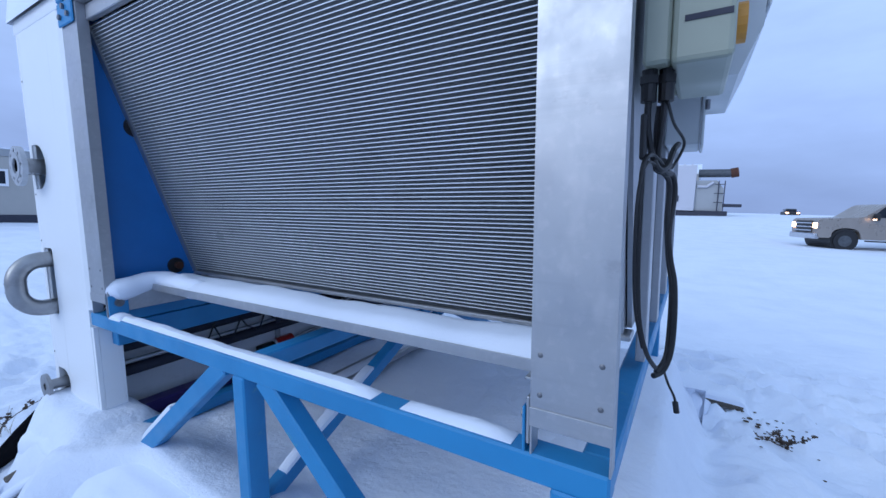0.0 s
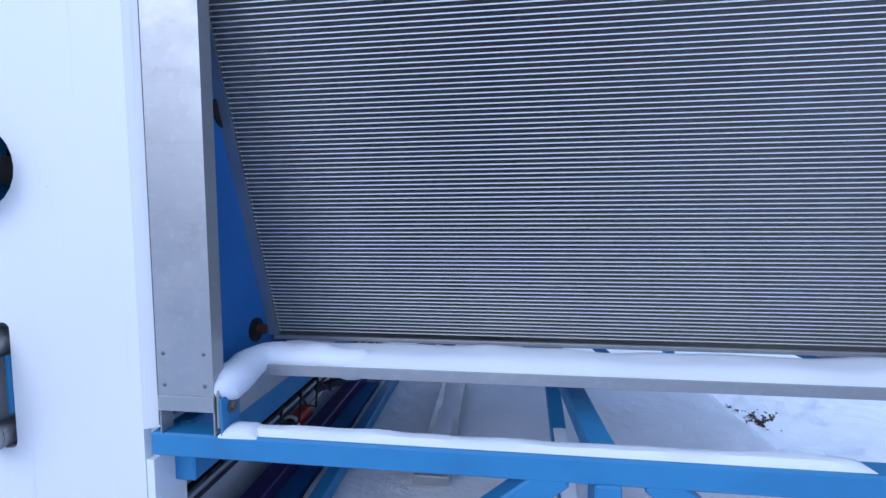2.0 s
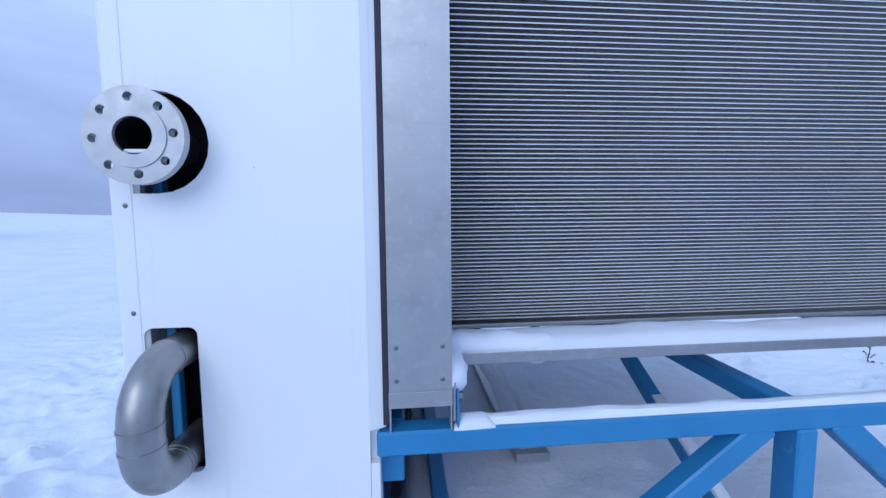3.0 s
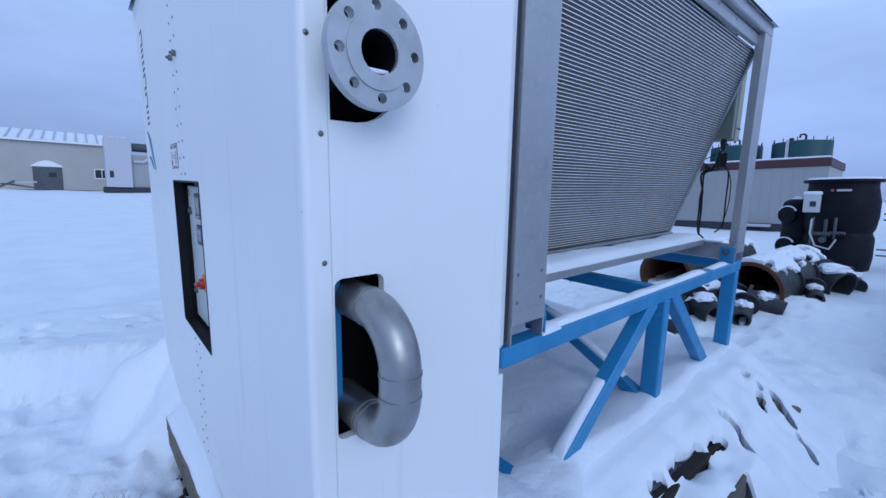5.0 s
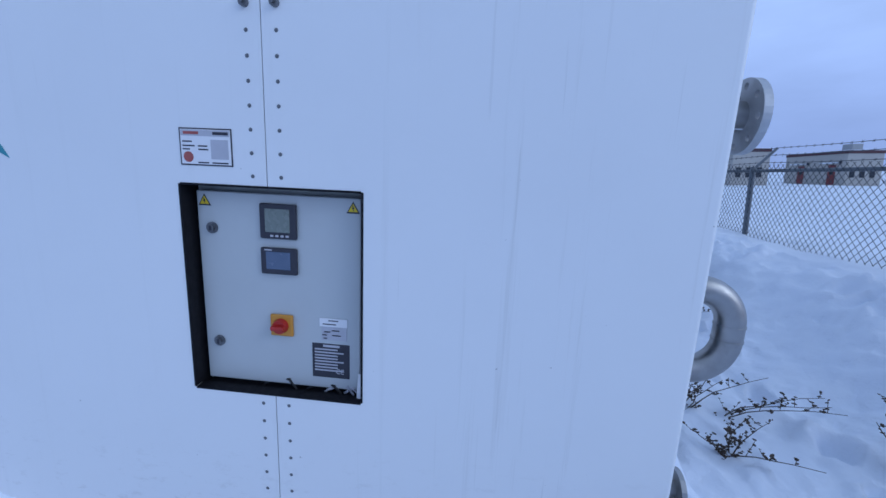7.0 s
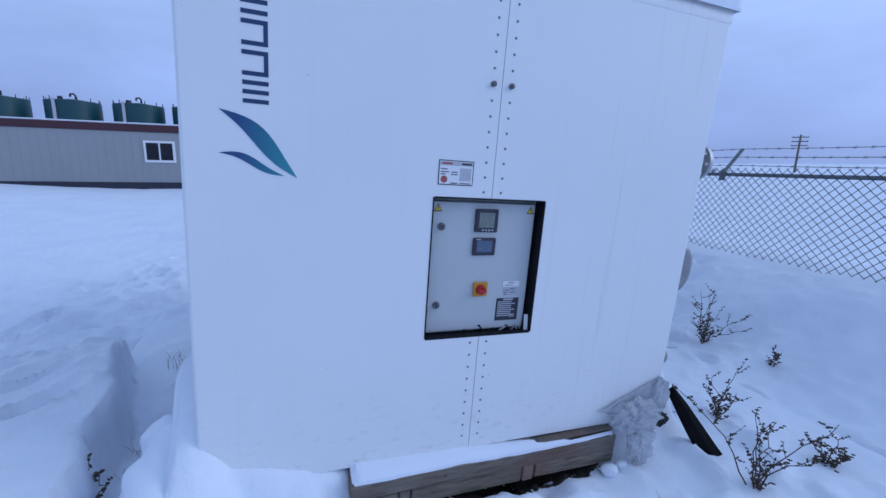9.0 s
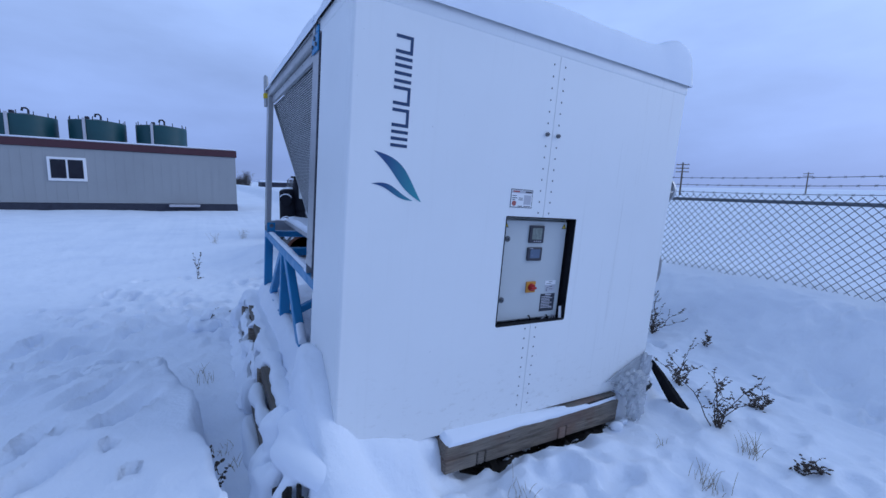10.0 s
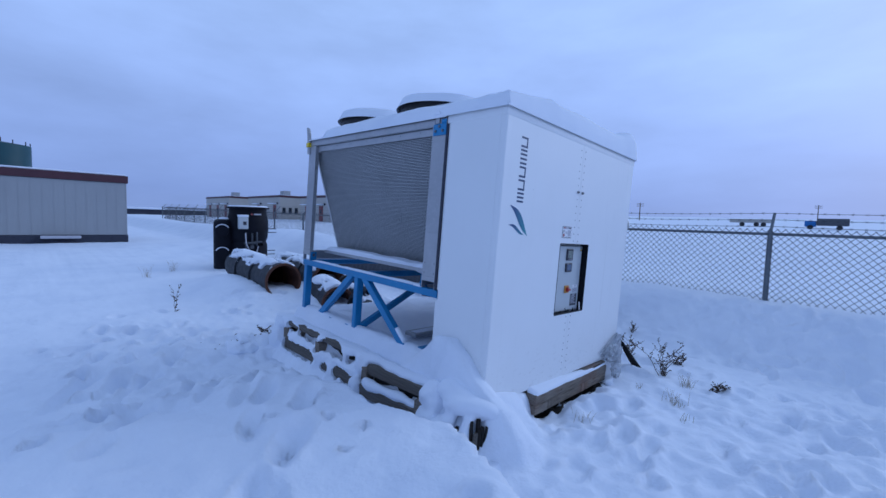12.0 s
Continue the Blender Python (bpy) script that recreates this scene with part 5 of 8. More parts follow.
for gx_, yy in ((2.757, 0.18), (2.786, 0.19)):
    gl = part("gland", cyl(B(), (gx_, yy, 1.655), (gx_, yy, 1.714), 0.014, seg=12), BLACK, ebx, "black cable gland")
    part("gland_nut", cyl(B(), (gx_, yy, 1.688), (gx_, yy, 1.703), 0.018, seg=6), BLACK, gl)
eb2 = thing("control_box", (2.862, 0.95, 1.86), "pale grey sheet-metal control box on the machine's end", "electrical box")
bm = sheet(B(), [(2.747, 1.80), (2.925, 1.80), (2.972, 1.915), (2.985, 2.27), (2.747, 2.27)], [], lambda u, v, d: (u, 0.66 + d, v), 0.6)
part("body", bm, GREYBOX, eb2)
part("door", box(B(), (2.978, 0.68, 1.97), (2.987, 1.24, 2.25), 0.003), GREYBOX, eb2)
eb3 = thing("small_junction_box", (2.802, 0.98, 1.64), "small grey junction box on the machine's end", "electrical box")
part("body", box(B(), (2.747, 0.86, 1.645), (2.847, 1.12, 1.83), 0.005), GREYBOX, eb3)
part("lid", box(B(), (2.848, 0.855, 1.64), (2.858, 1.125, 1.835), 0.003), GREYBOX, eb3)
part("hinge", cyl(B(), (2.862, 0.86, 1.75), (2.862, 0.86, 1.78), 0.008, seg=8), RIVET, eb3)
for xx, yy in ((2.722, 0.55), (2.722, 1.0), (2.722, 1.55)):
    up = thing("end_upright", (2.742, yy, 1.03), "galvanised upright on the machine's end", "upright", "end uprights")
    part("web", box(B(), (2.720, yy, 1.0), (2.746, yy + 0.09, 2.24), 0.003), GALV, up)
hb = thing("cable_bundle", (2.772, 0.24, 0.95), "bundle of black cables hanging down the machine's end", "cables")
random.seed(3)
runs = [[(2.757, 0.18, 1.66), (2.757, 0.19, 1.61), (2.766, 0.20, 1.56), (2.780, 0.20, 1.528), (2.792, 0.24, 1.535), (2.800, 0.30, 1.575), (2.806, 0.34, 1.590)],
        [(2.786, 0.19, 1.66), (2.780, 0.20, 1.60), (2.776, 0.22, 1.55), (2.788, 0.24, 1.522), (2.800, 0.28, 1.520), (2.806, 0.30, 1.48), (2.800, 0.28, 1.40), (2.806, 0.28, 1.34), (2.816, 0.28, 1.29), (2.820, 0.28, 1.22), (2.818, 0.28, 1.14), (2.806, 0.27, 1.095), (2.788, 0.24, 1.088)],
        [(2.775, 0.20, 1.65), (2.772, 0.21, 1.58), (2.784, 0.24, 1.53), (2.796, 0.28, 1.50), (2.796, 0.28, 1.42), (2.802, 0.29, 1.34), (2.811, 0.29, 1.28), (2.812, 0.29, 1.19), (2.808, 0.28, 1.12), (2.792, 0.25, 1.094)],
        [(2.790, 0.25, 1.53), (2.768, 0.18, 1.555), (2.757, 0.14, 1.53), (2.756, 0.13, 1.46), (2.757, 0.13, 1.38), (2.760, 0.13, 1.30), (2.766, 0.13, 1.23), (2.780, 0.14, 1.17), (2.794, 0.18, 1.13)],
        [(2.786, 0.23, 1.52), (2.764, 0.16, 1.54), (2.753, 0.12, 1.48), (2.753, 0.11, 1.36), (2.758, 0.12, 1.26), (2.772, 0.14, 1.18)],
        [(2.790, 0.18, 1.655), (2.800, 0.24, 1.62), (2.818, 0.30, 1.592), (2.812, 0.31, 1.565), (2.798, 0.29, 1.535)],
        [(2.806, 0.27, 1.095), (2.816, 0.26, 1.07), (2.830, 0.25, 1.045), (2.834, 0.25, 1.02)]]
for k, run in enumerate(runs):
    fine = []
    for i in range(len(run) - 1):
        p0, p1, p2, p3 = (Vector(run[max(0, i - 1)]), Vector(run[i]), Vector(run[i + 1]), Vector(run[min(len(run) - 1, i + 2)]))
        for s in range(5):
            f = s / 5
            fine.append(0.5 * ((2 * p1) + (p2 - p0) * f + (2 * p0 - 5 * p1 + 4 * p2 - p3) * f * f + (3 * p1 - p0 - 3 * p2 + p3) * f ** 3))
    fine.append(Vector(run[-1]))
    part("cable", sweep(B(), fine, (0.0062, 0.0062, 0.0056, 0.0046, 0.003, 0.003, 0.0026)[k], 8), BLACK, hb, smooth=True)
part("cable_tie", cyl(B(), (2.780, 0.26, 1.530), (2.785, 0.27, 1.545), 0.017, seg=10), BLACK, hb)
part("clip", box(B(), (2.748, 0.15, 1.545), (2.758, 0.19, 1.63), 0.003), BLACK, hb)
part("tape_wrap", cyl(B(), (2.832, 0.25, 1.035), (2.836, 0.25, 1.012), 0.006, seg=8), BLACK, hb)

# ================= the yard (true upright axes) =================
def crust(p0, p1, r, arc, thr, seed, label, thick=0.03, side=0.0):
    """Broken snow lying along the top of a pipe."""
    p0, p1 = Vector(p0), Vector(p1)
    ax = (p1 - p0).normalized()
    a = ax.cross(Vector((0, 0, 1))).normalized()
    up = a.cross(ax).normalized()
    ln = (p1 - p0).length
    nu, nv = max(6, int(ln / 0.032)), 40
    bm = B()
    grid = {}
    for i in range(nu + 1):
        for j in range(nv + 1):
            th = radians(side + arc * (2 * j / nv - 1))
            u = ln * i / nu
            f = nz(u * 1.0, th * r * 2.2, 4.0, seed) + 0.5 * nz(u, th * r * 2, 11.0, seed) + 0.55 - 0.75 * abs(2 * j / nv - 1) ** 2 - thr
            if f > 0:
                h = r + 0.002 + thick * min(1.0, f * 2.5)
                grid[i, j] = bm.verts.new(p0 + ax * u + a * (h * math.sin(th)) + up * (h * math.cos(th)))
    for i in range(nu):
        for j in range(nv):
            q = [grid.get(k) for k in ((i, j), (i + 1, j), (i + 1, j + 1), (i, j + 1))]
            if all(q):
                bm.faces.new(q)
    loose = [v for v in bm.verts if not v.link_faces]
    bmesh.ops.delete(bm, geom=loose, context="VERTS")
    rim = [e for e in bm.edges if e.is_boundary]
    for _ in range(3):
        bmesh.ops.smooth_vert(bm, verts=list({v for e in rim for v in e.verts}), factor=0.5, use_axis_x=True, use_axis_y=True, use_axis_z=True)
    for v in bmesh.ops.extrude_edge_only(bm, edges=rim)["geom"]:
        if isinstance(v, bmesh.types.BMVert):
            rel = v.co - p0
            rad = rel - ax * rel.dot(ax)
            v.co -= rad.normalized() * (rad.length - r + 0.004)
    return solo("snow_crust", bm, SNOW, (p0 + p1) / 2 + Vector((0, 0, r)), label, "snow", False, True)


# ---------------- fence ----------------
def fence_y(x):
    return -2.90 - 0.037 * max(0.0, x - 2.0)


RAIL = 1.575
fence = thing("chain_link_fence", (2.0, -2.9, 0.7), "grey galvanised chain-link fence with barbed wire on slanting arms", "fence", machine=False)
FX0, FX1, FS = -9.78, 43.4, 2.95
xp = FX0
while xp < FX1:
    y0 = fence_y(xp)
    zt = RAIL + 0.012 * max(0.0, xp - 3)
    foot = zt - 0.07 if abs(xp - 2.02) < 0.1 else ground_z(xp, y0) - 0.25
    post = part("post", cyl(B(), (xp, y0, foot), (xp, y0, zt + 0.03), 0.033, seg=12), STEEL, fence, smooth=True)
    part("arm", beam(B(), (xp, y0, zt + 0.01), (xp, y0 - 0.27, zt + 0.30), 0.035, 0.03), STEEL, post)
    part("cap", cyl(B(), (xp, y0, zt + 0.02), (xp, y0, zt + 0.055), 0.038, 0.02, seg=12), STEEL, post)
    if xp + FS < FX1:
        y1 = fence_y(xp + FS)
        z1 = RAIL + 0.012 * max(0.0, xp + FS - 3)
        part("top_rail", cyl(B(), (xp, y0 + 0.0, zt), (xp + FS, y1, z1), 0.021, seg=10), STEEL, fence, smooth=True)
        for k in range(3):
            f = 0.36 + 0.32 * k
            a = Vector((xp, y0 - 0.27 * f, zt + 0.30 * f))
            b_ = Vector((xp + FS, y1 - 0.27 * f, z1 + 0.30 * f))
            bm = B()
            nseg = 8
            sweep(bm, [a.lerp(b_, i / nseg) - Vector((0, 0, 0.02 * math.sin(math.pi * i / nseg))) for i in range(nseg + 1)], 0.0035, 5)
            if xp < 9:
                for i in range(1, 22):
                    c = a.lerp(b_, i / 22) - Vector((0, 0, 0.02 * math.sin(math.pi * i / 22)))
                    cyl(bm, c + Vector((-.012, 0.004, -.014)), c + Vector((.012, -.004, .014)), 0.002, seg=4)
                    cyl(bm, c + Vector((-.012, -0.004, .014)), c + Vector((.012, .004, -.014)), 0.002, seg=4)
            part("barbed_strand", bm, WIRE, fence)
    xp += FS
bm = B()
pitch = 0.086
xs = FX0
while xs < FX1 - 1.0:
    for dirn in (1, -1):
        xa, za = xs, 0.35
        xb = xs + dirn * 1.30
        if FX0 < xb < FX1:
            pa = Vector((xa, fence_y(xa) + 0.022 + 0.004 * dirn, za + 0.012 * max(0, xa - 3)))
            pb = Vector((xb, fence_y(xb) + 0.022 + 0.004 * dirn, 1.65 + 0.012 * max(0, xb - 3)))
            cyl(bm, pa, pb, 0.0033, seg=4, caps=False)
    xs += pitch
mesh_ob = part("chain_link_mesh", bm, WIRE, fence, "woven diamond wire mesh")
tagged(mesh_ob, kind="stuff")

# ---------------- culvert and steel pipes ----------------
def corrugated(p0, p1, ro, ri, rings, seg=36, ragged=0.0):
    bm = B()
    p0, p1 = Vector(p0), Vector(p1)
    ax = (p1 - p0).normalized()
    a, c = ring_frame(ax)
    ln = (p1 - p0).length
    loops = []
    n = rings * 4
    for i in range(n + 1):
        u = ln * i / n
        rr = ro + 0.012 * math.cos(6.28319 * i / 4)
        lp = []
        for k in range(seg):
            t = 6.28319 * k / seg
            uu = u + (ragged * noise.noise(Vector((math.cos(t) * 2, math.sin(t) * 2, 3))) if i == 0 else 0)
            lp.append(bm.verts.new(p0 + ax * uu + a * (rr * math.cos(t)) + c * (rr * math.sin(t))))
        loops.append(lp)
    for l0, l1 in zip(loops, loops[1:]):
        for k in range(seg):
            j = (k + 1) % seg
            bm.faces.new((l0[k], l0[j], l1[j], l1[k]))
    return bm


cul = thing("culvert_pipe", (6.0, -1.3, 0.05), "large dark coated culvert pipe half buried in drifted snow", "pipe", machine=False)
C0, C1 = Vector((3.70, -1.46, 0.41)), Vector((7.7, -1.42, 0.44))
part("wall", corrugated(C0, C1, 0.432, 0.40, 26, ragged=0.05), CULVERT, cul, smooth=True)
part("lining", shell(C0 - (C1 - C0).normalized() * 0.012, C1, 0.419, 0.388, 40), LINER, cul, "pale cracked inner lining", True)
# added disc paints the shade deep inside the culvert
part("back_shade", cyl(B(), C1 - (C1 - C0).normalized() * 0.1, C1, 0.40, seg=30), SHADE, cul)
crust(C0 + Vector((0.06, 0, 0)), C1, 0.442, 66, 0.02, 3.0, "wind-broken snow along the culvert's top", 0.035, 14.0)


def steel_pipe(p0, p1, r, seed, label, fl=True):
    base = ((p0[0] + p1[0]) / 2, (p0[1] + p1[1]) / 2, min(p0[2], p1[2]) - r)
    p = thing("steel_pipe", base, label, "pipe", "steel pipes", machine=False)
    a, b_ = Vector(p0), Vector(p1)
    d = (b_ - a).normalized()
    part("tube", shell(a, b_, r, r - 0.022, 32), DARKPIPE, p, smooth=True)
    part("bore", shell(a + d * 0.004, b_ - d * 0.01, r - 0.0225, r - 0.03, 32), RUST, p, "rust-red bore", True)
    # no real wall: a disc coloured for the shade far down the bore
    part("end_wall", cyl(B(), b_ - d * 0.05, b_ - d * 0.02, r - 0.03, seg=24), SHADE, p)
    part("rim", shell(a - d * 0.012, a + d * 0.03, r + 0.012, r - 0.024, 32), RUST, p, "rusty cut rim", True)
    if fl:
        for f in (0.35, 0.7):
            c = a.lerp(b_, f)
            part("collar", shell(c - d * 0.03, c + d * 0.03, r + 0.03, r - 0.004, 32), DARKPIPE, p)
    crust(a + d * 0.03, b_, r + 0.004, 60, 0.02, seed, "patchy snow on a steel pipe", 0.045)
    return p


steel_pipe((5.17, 1.34, 0.50), (7.6, 1.22, 0.56), 0.30, 5.0, "long weathered steel pipe with a rusty open mouth")
steel_pipe((5.19, 0.46, 0.44), (7.3, 0.36, 0.48), 0.31, 7.0, "steel pipe with a rust-red mouth lying in snow")
steel_pipe((3.99, 0.98, 0.27), (4.85, 0.80, 0.33), 0.25, 9.0, "short steel pipe behind the blue frame", False)
random.seed(21)
for k, (x, y, r, a) in enumerate(((4.55, 0.42, 0.10, 20), (4.75, 0.22, 0.09, 100), (4.25, 0.60, 0.12, 60), (4.95, 0.55, 0.08, 140), (4.35, 0.30, 0.08, 10), (6.9, -0.02, 0.20, 60), (7.4, -0.15, 0.13, 30), (3.7, 0.75, 0.09, 80), (5.9, 0.0, 0.08, 15))):
    z = ground_z(x, y)
    f = thing("pipe_fitting", (x, y, z), "dark snow-dusted pipe fitting in the scrap heap", "pipe fitting", "scrap fittings", machine=False)
    d = Vector((math.cos(radians(a)), math.sin(radians(a)), 0.3)).normalized()
    c = Vector((x, y, z + r * 0.7))
    part("body", shell(c - d * 0.16, c + d * 0.16, r, r - 0.02, 18), DARKPIPE, f, smooth=True)
    part("flange", shell(c + d * 0.14, c + d * 0.17, r + 0.045, r - 0.015, 18), DARKPIPE if k % 2 else BLACK, f)
    bm = B()
    bmesh.ops.create_icosphere(bm, subdivisions=3, radius=1.0)
    for v in bm.verts:
        q = v.co.copy()
        v.co = c + Vector((q.x * r * (1.0 + 0.5 * noise.noise(q * 2.5 + Vector((k, 3, 0)))), q.y * r * (0.85 + 0.5 * noise.noise(q * 2.5 + Vector((k, 7, 0)))), r * 0.80 + q.z * (0.03 + 0.22 * r))) + Vector((0, 0, 0.02 * noise.noise(q * 2 + Vector((k, 0, 0)))))
    part("snow_patch", bm, SNOW, f, "cap of snow", True)

# ---------------- black separator vessel ----------------
vx, vy = 9.75, 0.26
vz = ground_z(vx, vy) - 0.05
ves = thing("separator_vessel", (vx, vy, vz), "black painted double-drum separator vessel with valves and a grey box", "vessel", machine=False)
bm = B()
prof = [(0.38, 0.0), (0.45, 0.08), (0.475, 0.3), (0.475, 0.62), (0.44, 0.72), (0.475, 0.80), (0.50, 1.0), (0.50, 1.25), (0.465, 1.44), (0.455, 1.50), (0.455, 1.58)]
seg = 36
loops = [[bm.verts.new((vx + r * math.cos(6.28319 * i / seg), vy + r * math.sin(6.28319 * i / seg), vz + h)) for i in range(seg)] for r, h in prof]
for l0, l1 in zip(loops, loops[1:]):
    for i in range(seg):
        bm.faces.new((l0[i], l0[(i + 1) % seg], l1[(i + 1) % seg], l1[i]))
bm.faces.new(loops[-1])
part("drum", bm, TANKBLK, ves, smooth=True)
part("top_flange", cyl(B(), (vx, vy, vz + 1.58), (vx, vy, vz + 1.625), 0.525, seg=36), TANKBLK, ves)
part("lid_snow", cyl(B(), (vx, vy, vz + 1.624), (vx, vy, vz + 1.66), 0.50, 0.46, seg=36), SNOW, ves, "thin snow on the lid", True)
sd = part("side_drum", cyl(B(), (vx + 0.10, vy + 0.56, vz + 0.02), (vx + 0.10, vy + 0.56, vz + 1.20), 0.25, seg=24), TANKBLK, ves, smooth=True)
bmesh_dome = B()
bmesh.ops.create_uvsphere(bmesh_dome, u_segments=20, v_segments=10, radius=0.25)
bmesh_dome.transform(Matrix.Translation((vx + 0.10, vy + 0.56, vz + 1.20)) @ Matrix.Diagonal((1, 1, 0.45, 1)))
part("dome", bmesh_dome, TANKBLK, sd, smooth=True)
part("dome_snow", cyl(B(), (vx + 0.10, vy + 0.56, vz + 1.27), (vx + 0.10, vy + 0.56, vz + 1.345), 0.17, 0.07, seg=18), SNOW, sd, smooth=True)
for hz in (0.42, 1.0):
    part("hand_hole", cyl(B(), (vx - 0.19, vy + 0.70, vz + hz), (vx - 0.12, vy + 0.67, vz + hz), 0.15, seg=24), TANKBLK, sd, "round bolted cover")
    part("cover_snow", sweep(B(), [(vx - 0.165 - 0.15 * 0.4 * math.cos(radians(a_)), vy + 0.69 - 0.15 * math.cos(radians(a_)), vz + hz + 0.155 * math.sin(radians(a_))) for a_ in range(30, 151, 15)], 0.018, 8), SNOW, sd, "rim of snow", True)
bx = part("control_box", box(B(), (vx - 0.58, vy + 0.20, vz + 1.06), (vx - 0.46, vy + 0.42, vz + 1.36), 0.01), GREYBOX, ves, "small white control box")
part("box_snow", box(B(), (vx - 0.59, vy + 0.19, vz + 1.36), (vx - 0.45, vy + 0.43, vz + 1.42), 0.02, 2), SNOW, bx, smooth=True)
part("box_screen", box(B(), (vx - 0.584, vy + 0.25, vz + 1.16), (vx - 0.58, vy + 0.33, vz + 1.25)), INK, bx)
for a, b_, r in (((-.55, .1, .62), (-.55, .1, .95), .025), ((-.58, .02, .70), (-.58, .30, .70), .03), ((-.55, -.02, .62), (-.55, -.02, .98), .022), ((-.62, .12, .60), (-.52, .12, .60), .05), ((-.60, .28, .30), (-.58, .26, .98), .018), ((-.56, -.15, .72), (-.53, .05, .72), .03)):
    part("valve_pipe", cyl(B(), (vx + a[0], vy + a[1], vz + a[2]), (vx + b_[0], vy + b_[1], vz + b_[2]), r, seg=10), PIPEGREY, ves, smooth=True)
part("hose", sweep(B(), [(vx - .6, vy + .28, vz + .95), (vx - .64, vy + .28, vz + .7), (vx - .66, vy + .2, vz + .5), (vx - .62, vy + .02, vz + .45), (vx - .57, vy - .05, vz + .62)], 0.014, 8), PAPERGREY, ves, smooth=True)
for h, dy in ((0.35, -0.5), (0.45, -0.5), (0.95, -0.54), (1.05, -0.54)):
    part("stub", cyl(B(), (vx, vy + dy, vz + h), (vx, vy + dy - 0.22, vz + h), 0.012, seg=8), PIPEGREY, ves)
part("nozzle", shell((vx - 0.60, vy - 0.12, vz + 0.66), (vx - 0.48, vy - 0.10, vz + 0.66), 0.05, 0.035, 16), TANKBLK, ves)
part("maker_mark", box(B(), (vx - 0.472, vy - 0.16, vz + 1.42), (vx - 0.430, vy + 0.02, vz + 1.455)), PAPERGREY, ves, "pale plain name bar")
part("maker_dot", cyl(B(), (vx - 0.478, vy + 0.075, vz + 1.437), (vx - 0.44, vy + 0.075, vz + 1.437), 0.022, seg=12), REDINK, ves)

# ---------------- long grey site trailer, green tanks behind it ----------------
def site_trailer(name, x0, x1, y0, y1, z0, z1, wall, label, group="", fascia=0.28, trim=MAROON):
    t = thing(name, ((x0 + x1) / 2, (y0 + y1) / 2, z0), label, "trailer", group, machine=False)
    part("body", box(B(), (x0, y0, z0 + 0.16), (x1, y1, z1 - fascia), 0.01), wall, t)
    part("fascia", box(B(), (x0 - 0.05, y0 - 0.05, z1 - fascia), (x1 + 0.05, y1 + 0.05, z1), 0.01), trim, t, "plain roof band" if trim is not MAROON else "dark maroon roof band")
    part("skid", box(B(), (x0 - 0.02, y0 - 0.02, z0 - 0.25), (x1 + 0.02, y1 + 0.02, z0 + 0.158), 0.01), SHADE, t, "dark skid base")
    part("roof_snow", box(B(), (x0, y0, z1), (x1, y1, z1 + 0.07), 0.03, 2), SNOW, t, smooth=True)
    return t


tr = site_trailer("site_trailer", 18.9, 22.3, 1.58, 13.5, 0.52, 3.0, SIDING, "long grey metal-clad site trailer with a maroon roof band")
k = 0
bm = B()
yy = 1.6
while yy < 13.5:                      # standing seams of the cladding
    box(bm, (18.895, yy, 0.70), (18.9, yy + 0.014, 2.70))
    yy += 0.3
tagged(part("cladding_ribs", bm, SIDING, tr), kind="stuff")


def slider_window(parent, x, y0, y1, z0, z1, face=-1):
    wn = part("window", box(B(), (x + face * 0.05, y0, z0), (x - face * 0.01, y1, z1), 0.01), PAPER, parent, "white-framed sliding window")
    m = (y0 + y1) / 2
    for a, b_ in ((y0 + 0.09, m - 0.03), (m + 0.03, y1 - 0.09)):
        xs_ = sorted((x + face * 0.056, x + face * 0.04))
        part("pane", box(B(), (xs_[0], a, z0 + 0.1), (xs_[1], b_, z1 - 0.09)), DARKGLASS, wn, "dark window pane")
    return wn


slider_window(tr, 18.9, 6.68, 7.80, 1.50, 2.38)
part("step_board", box(B(), (18.6, 3.0, 0.56), (18.9, 4.1, 0.66), 0.02), PAPERGREY, tr, "snowy step board")
part("sign_board", box(B(), (18.84, 12.5, 2.74), (18.85, 13.4, 2.96)), MAROON, tr)
for q in range(6):
    part("print_bar", box(B(), (18.825, 12.6 + 0.13 * q, 2.79), (18.84, 12.68 + 0.13 * q, 2.91)), PAPER, tr)


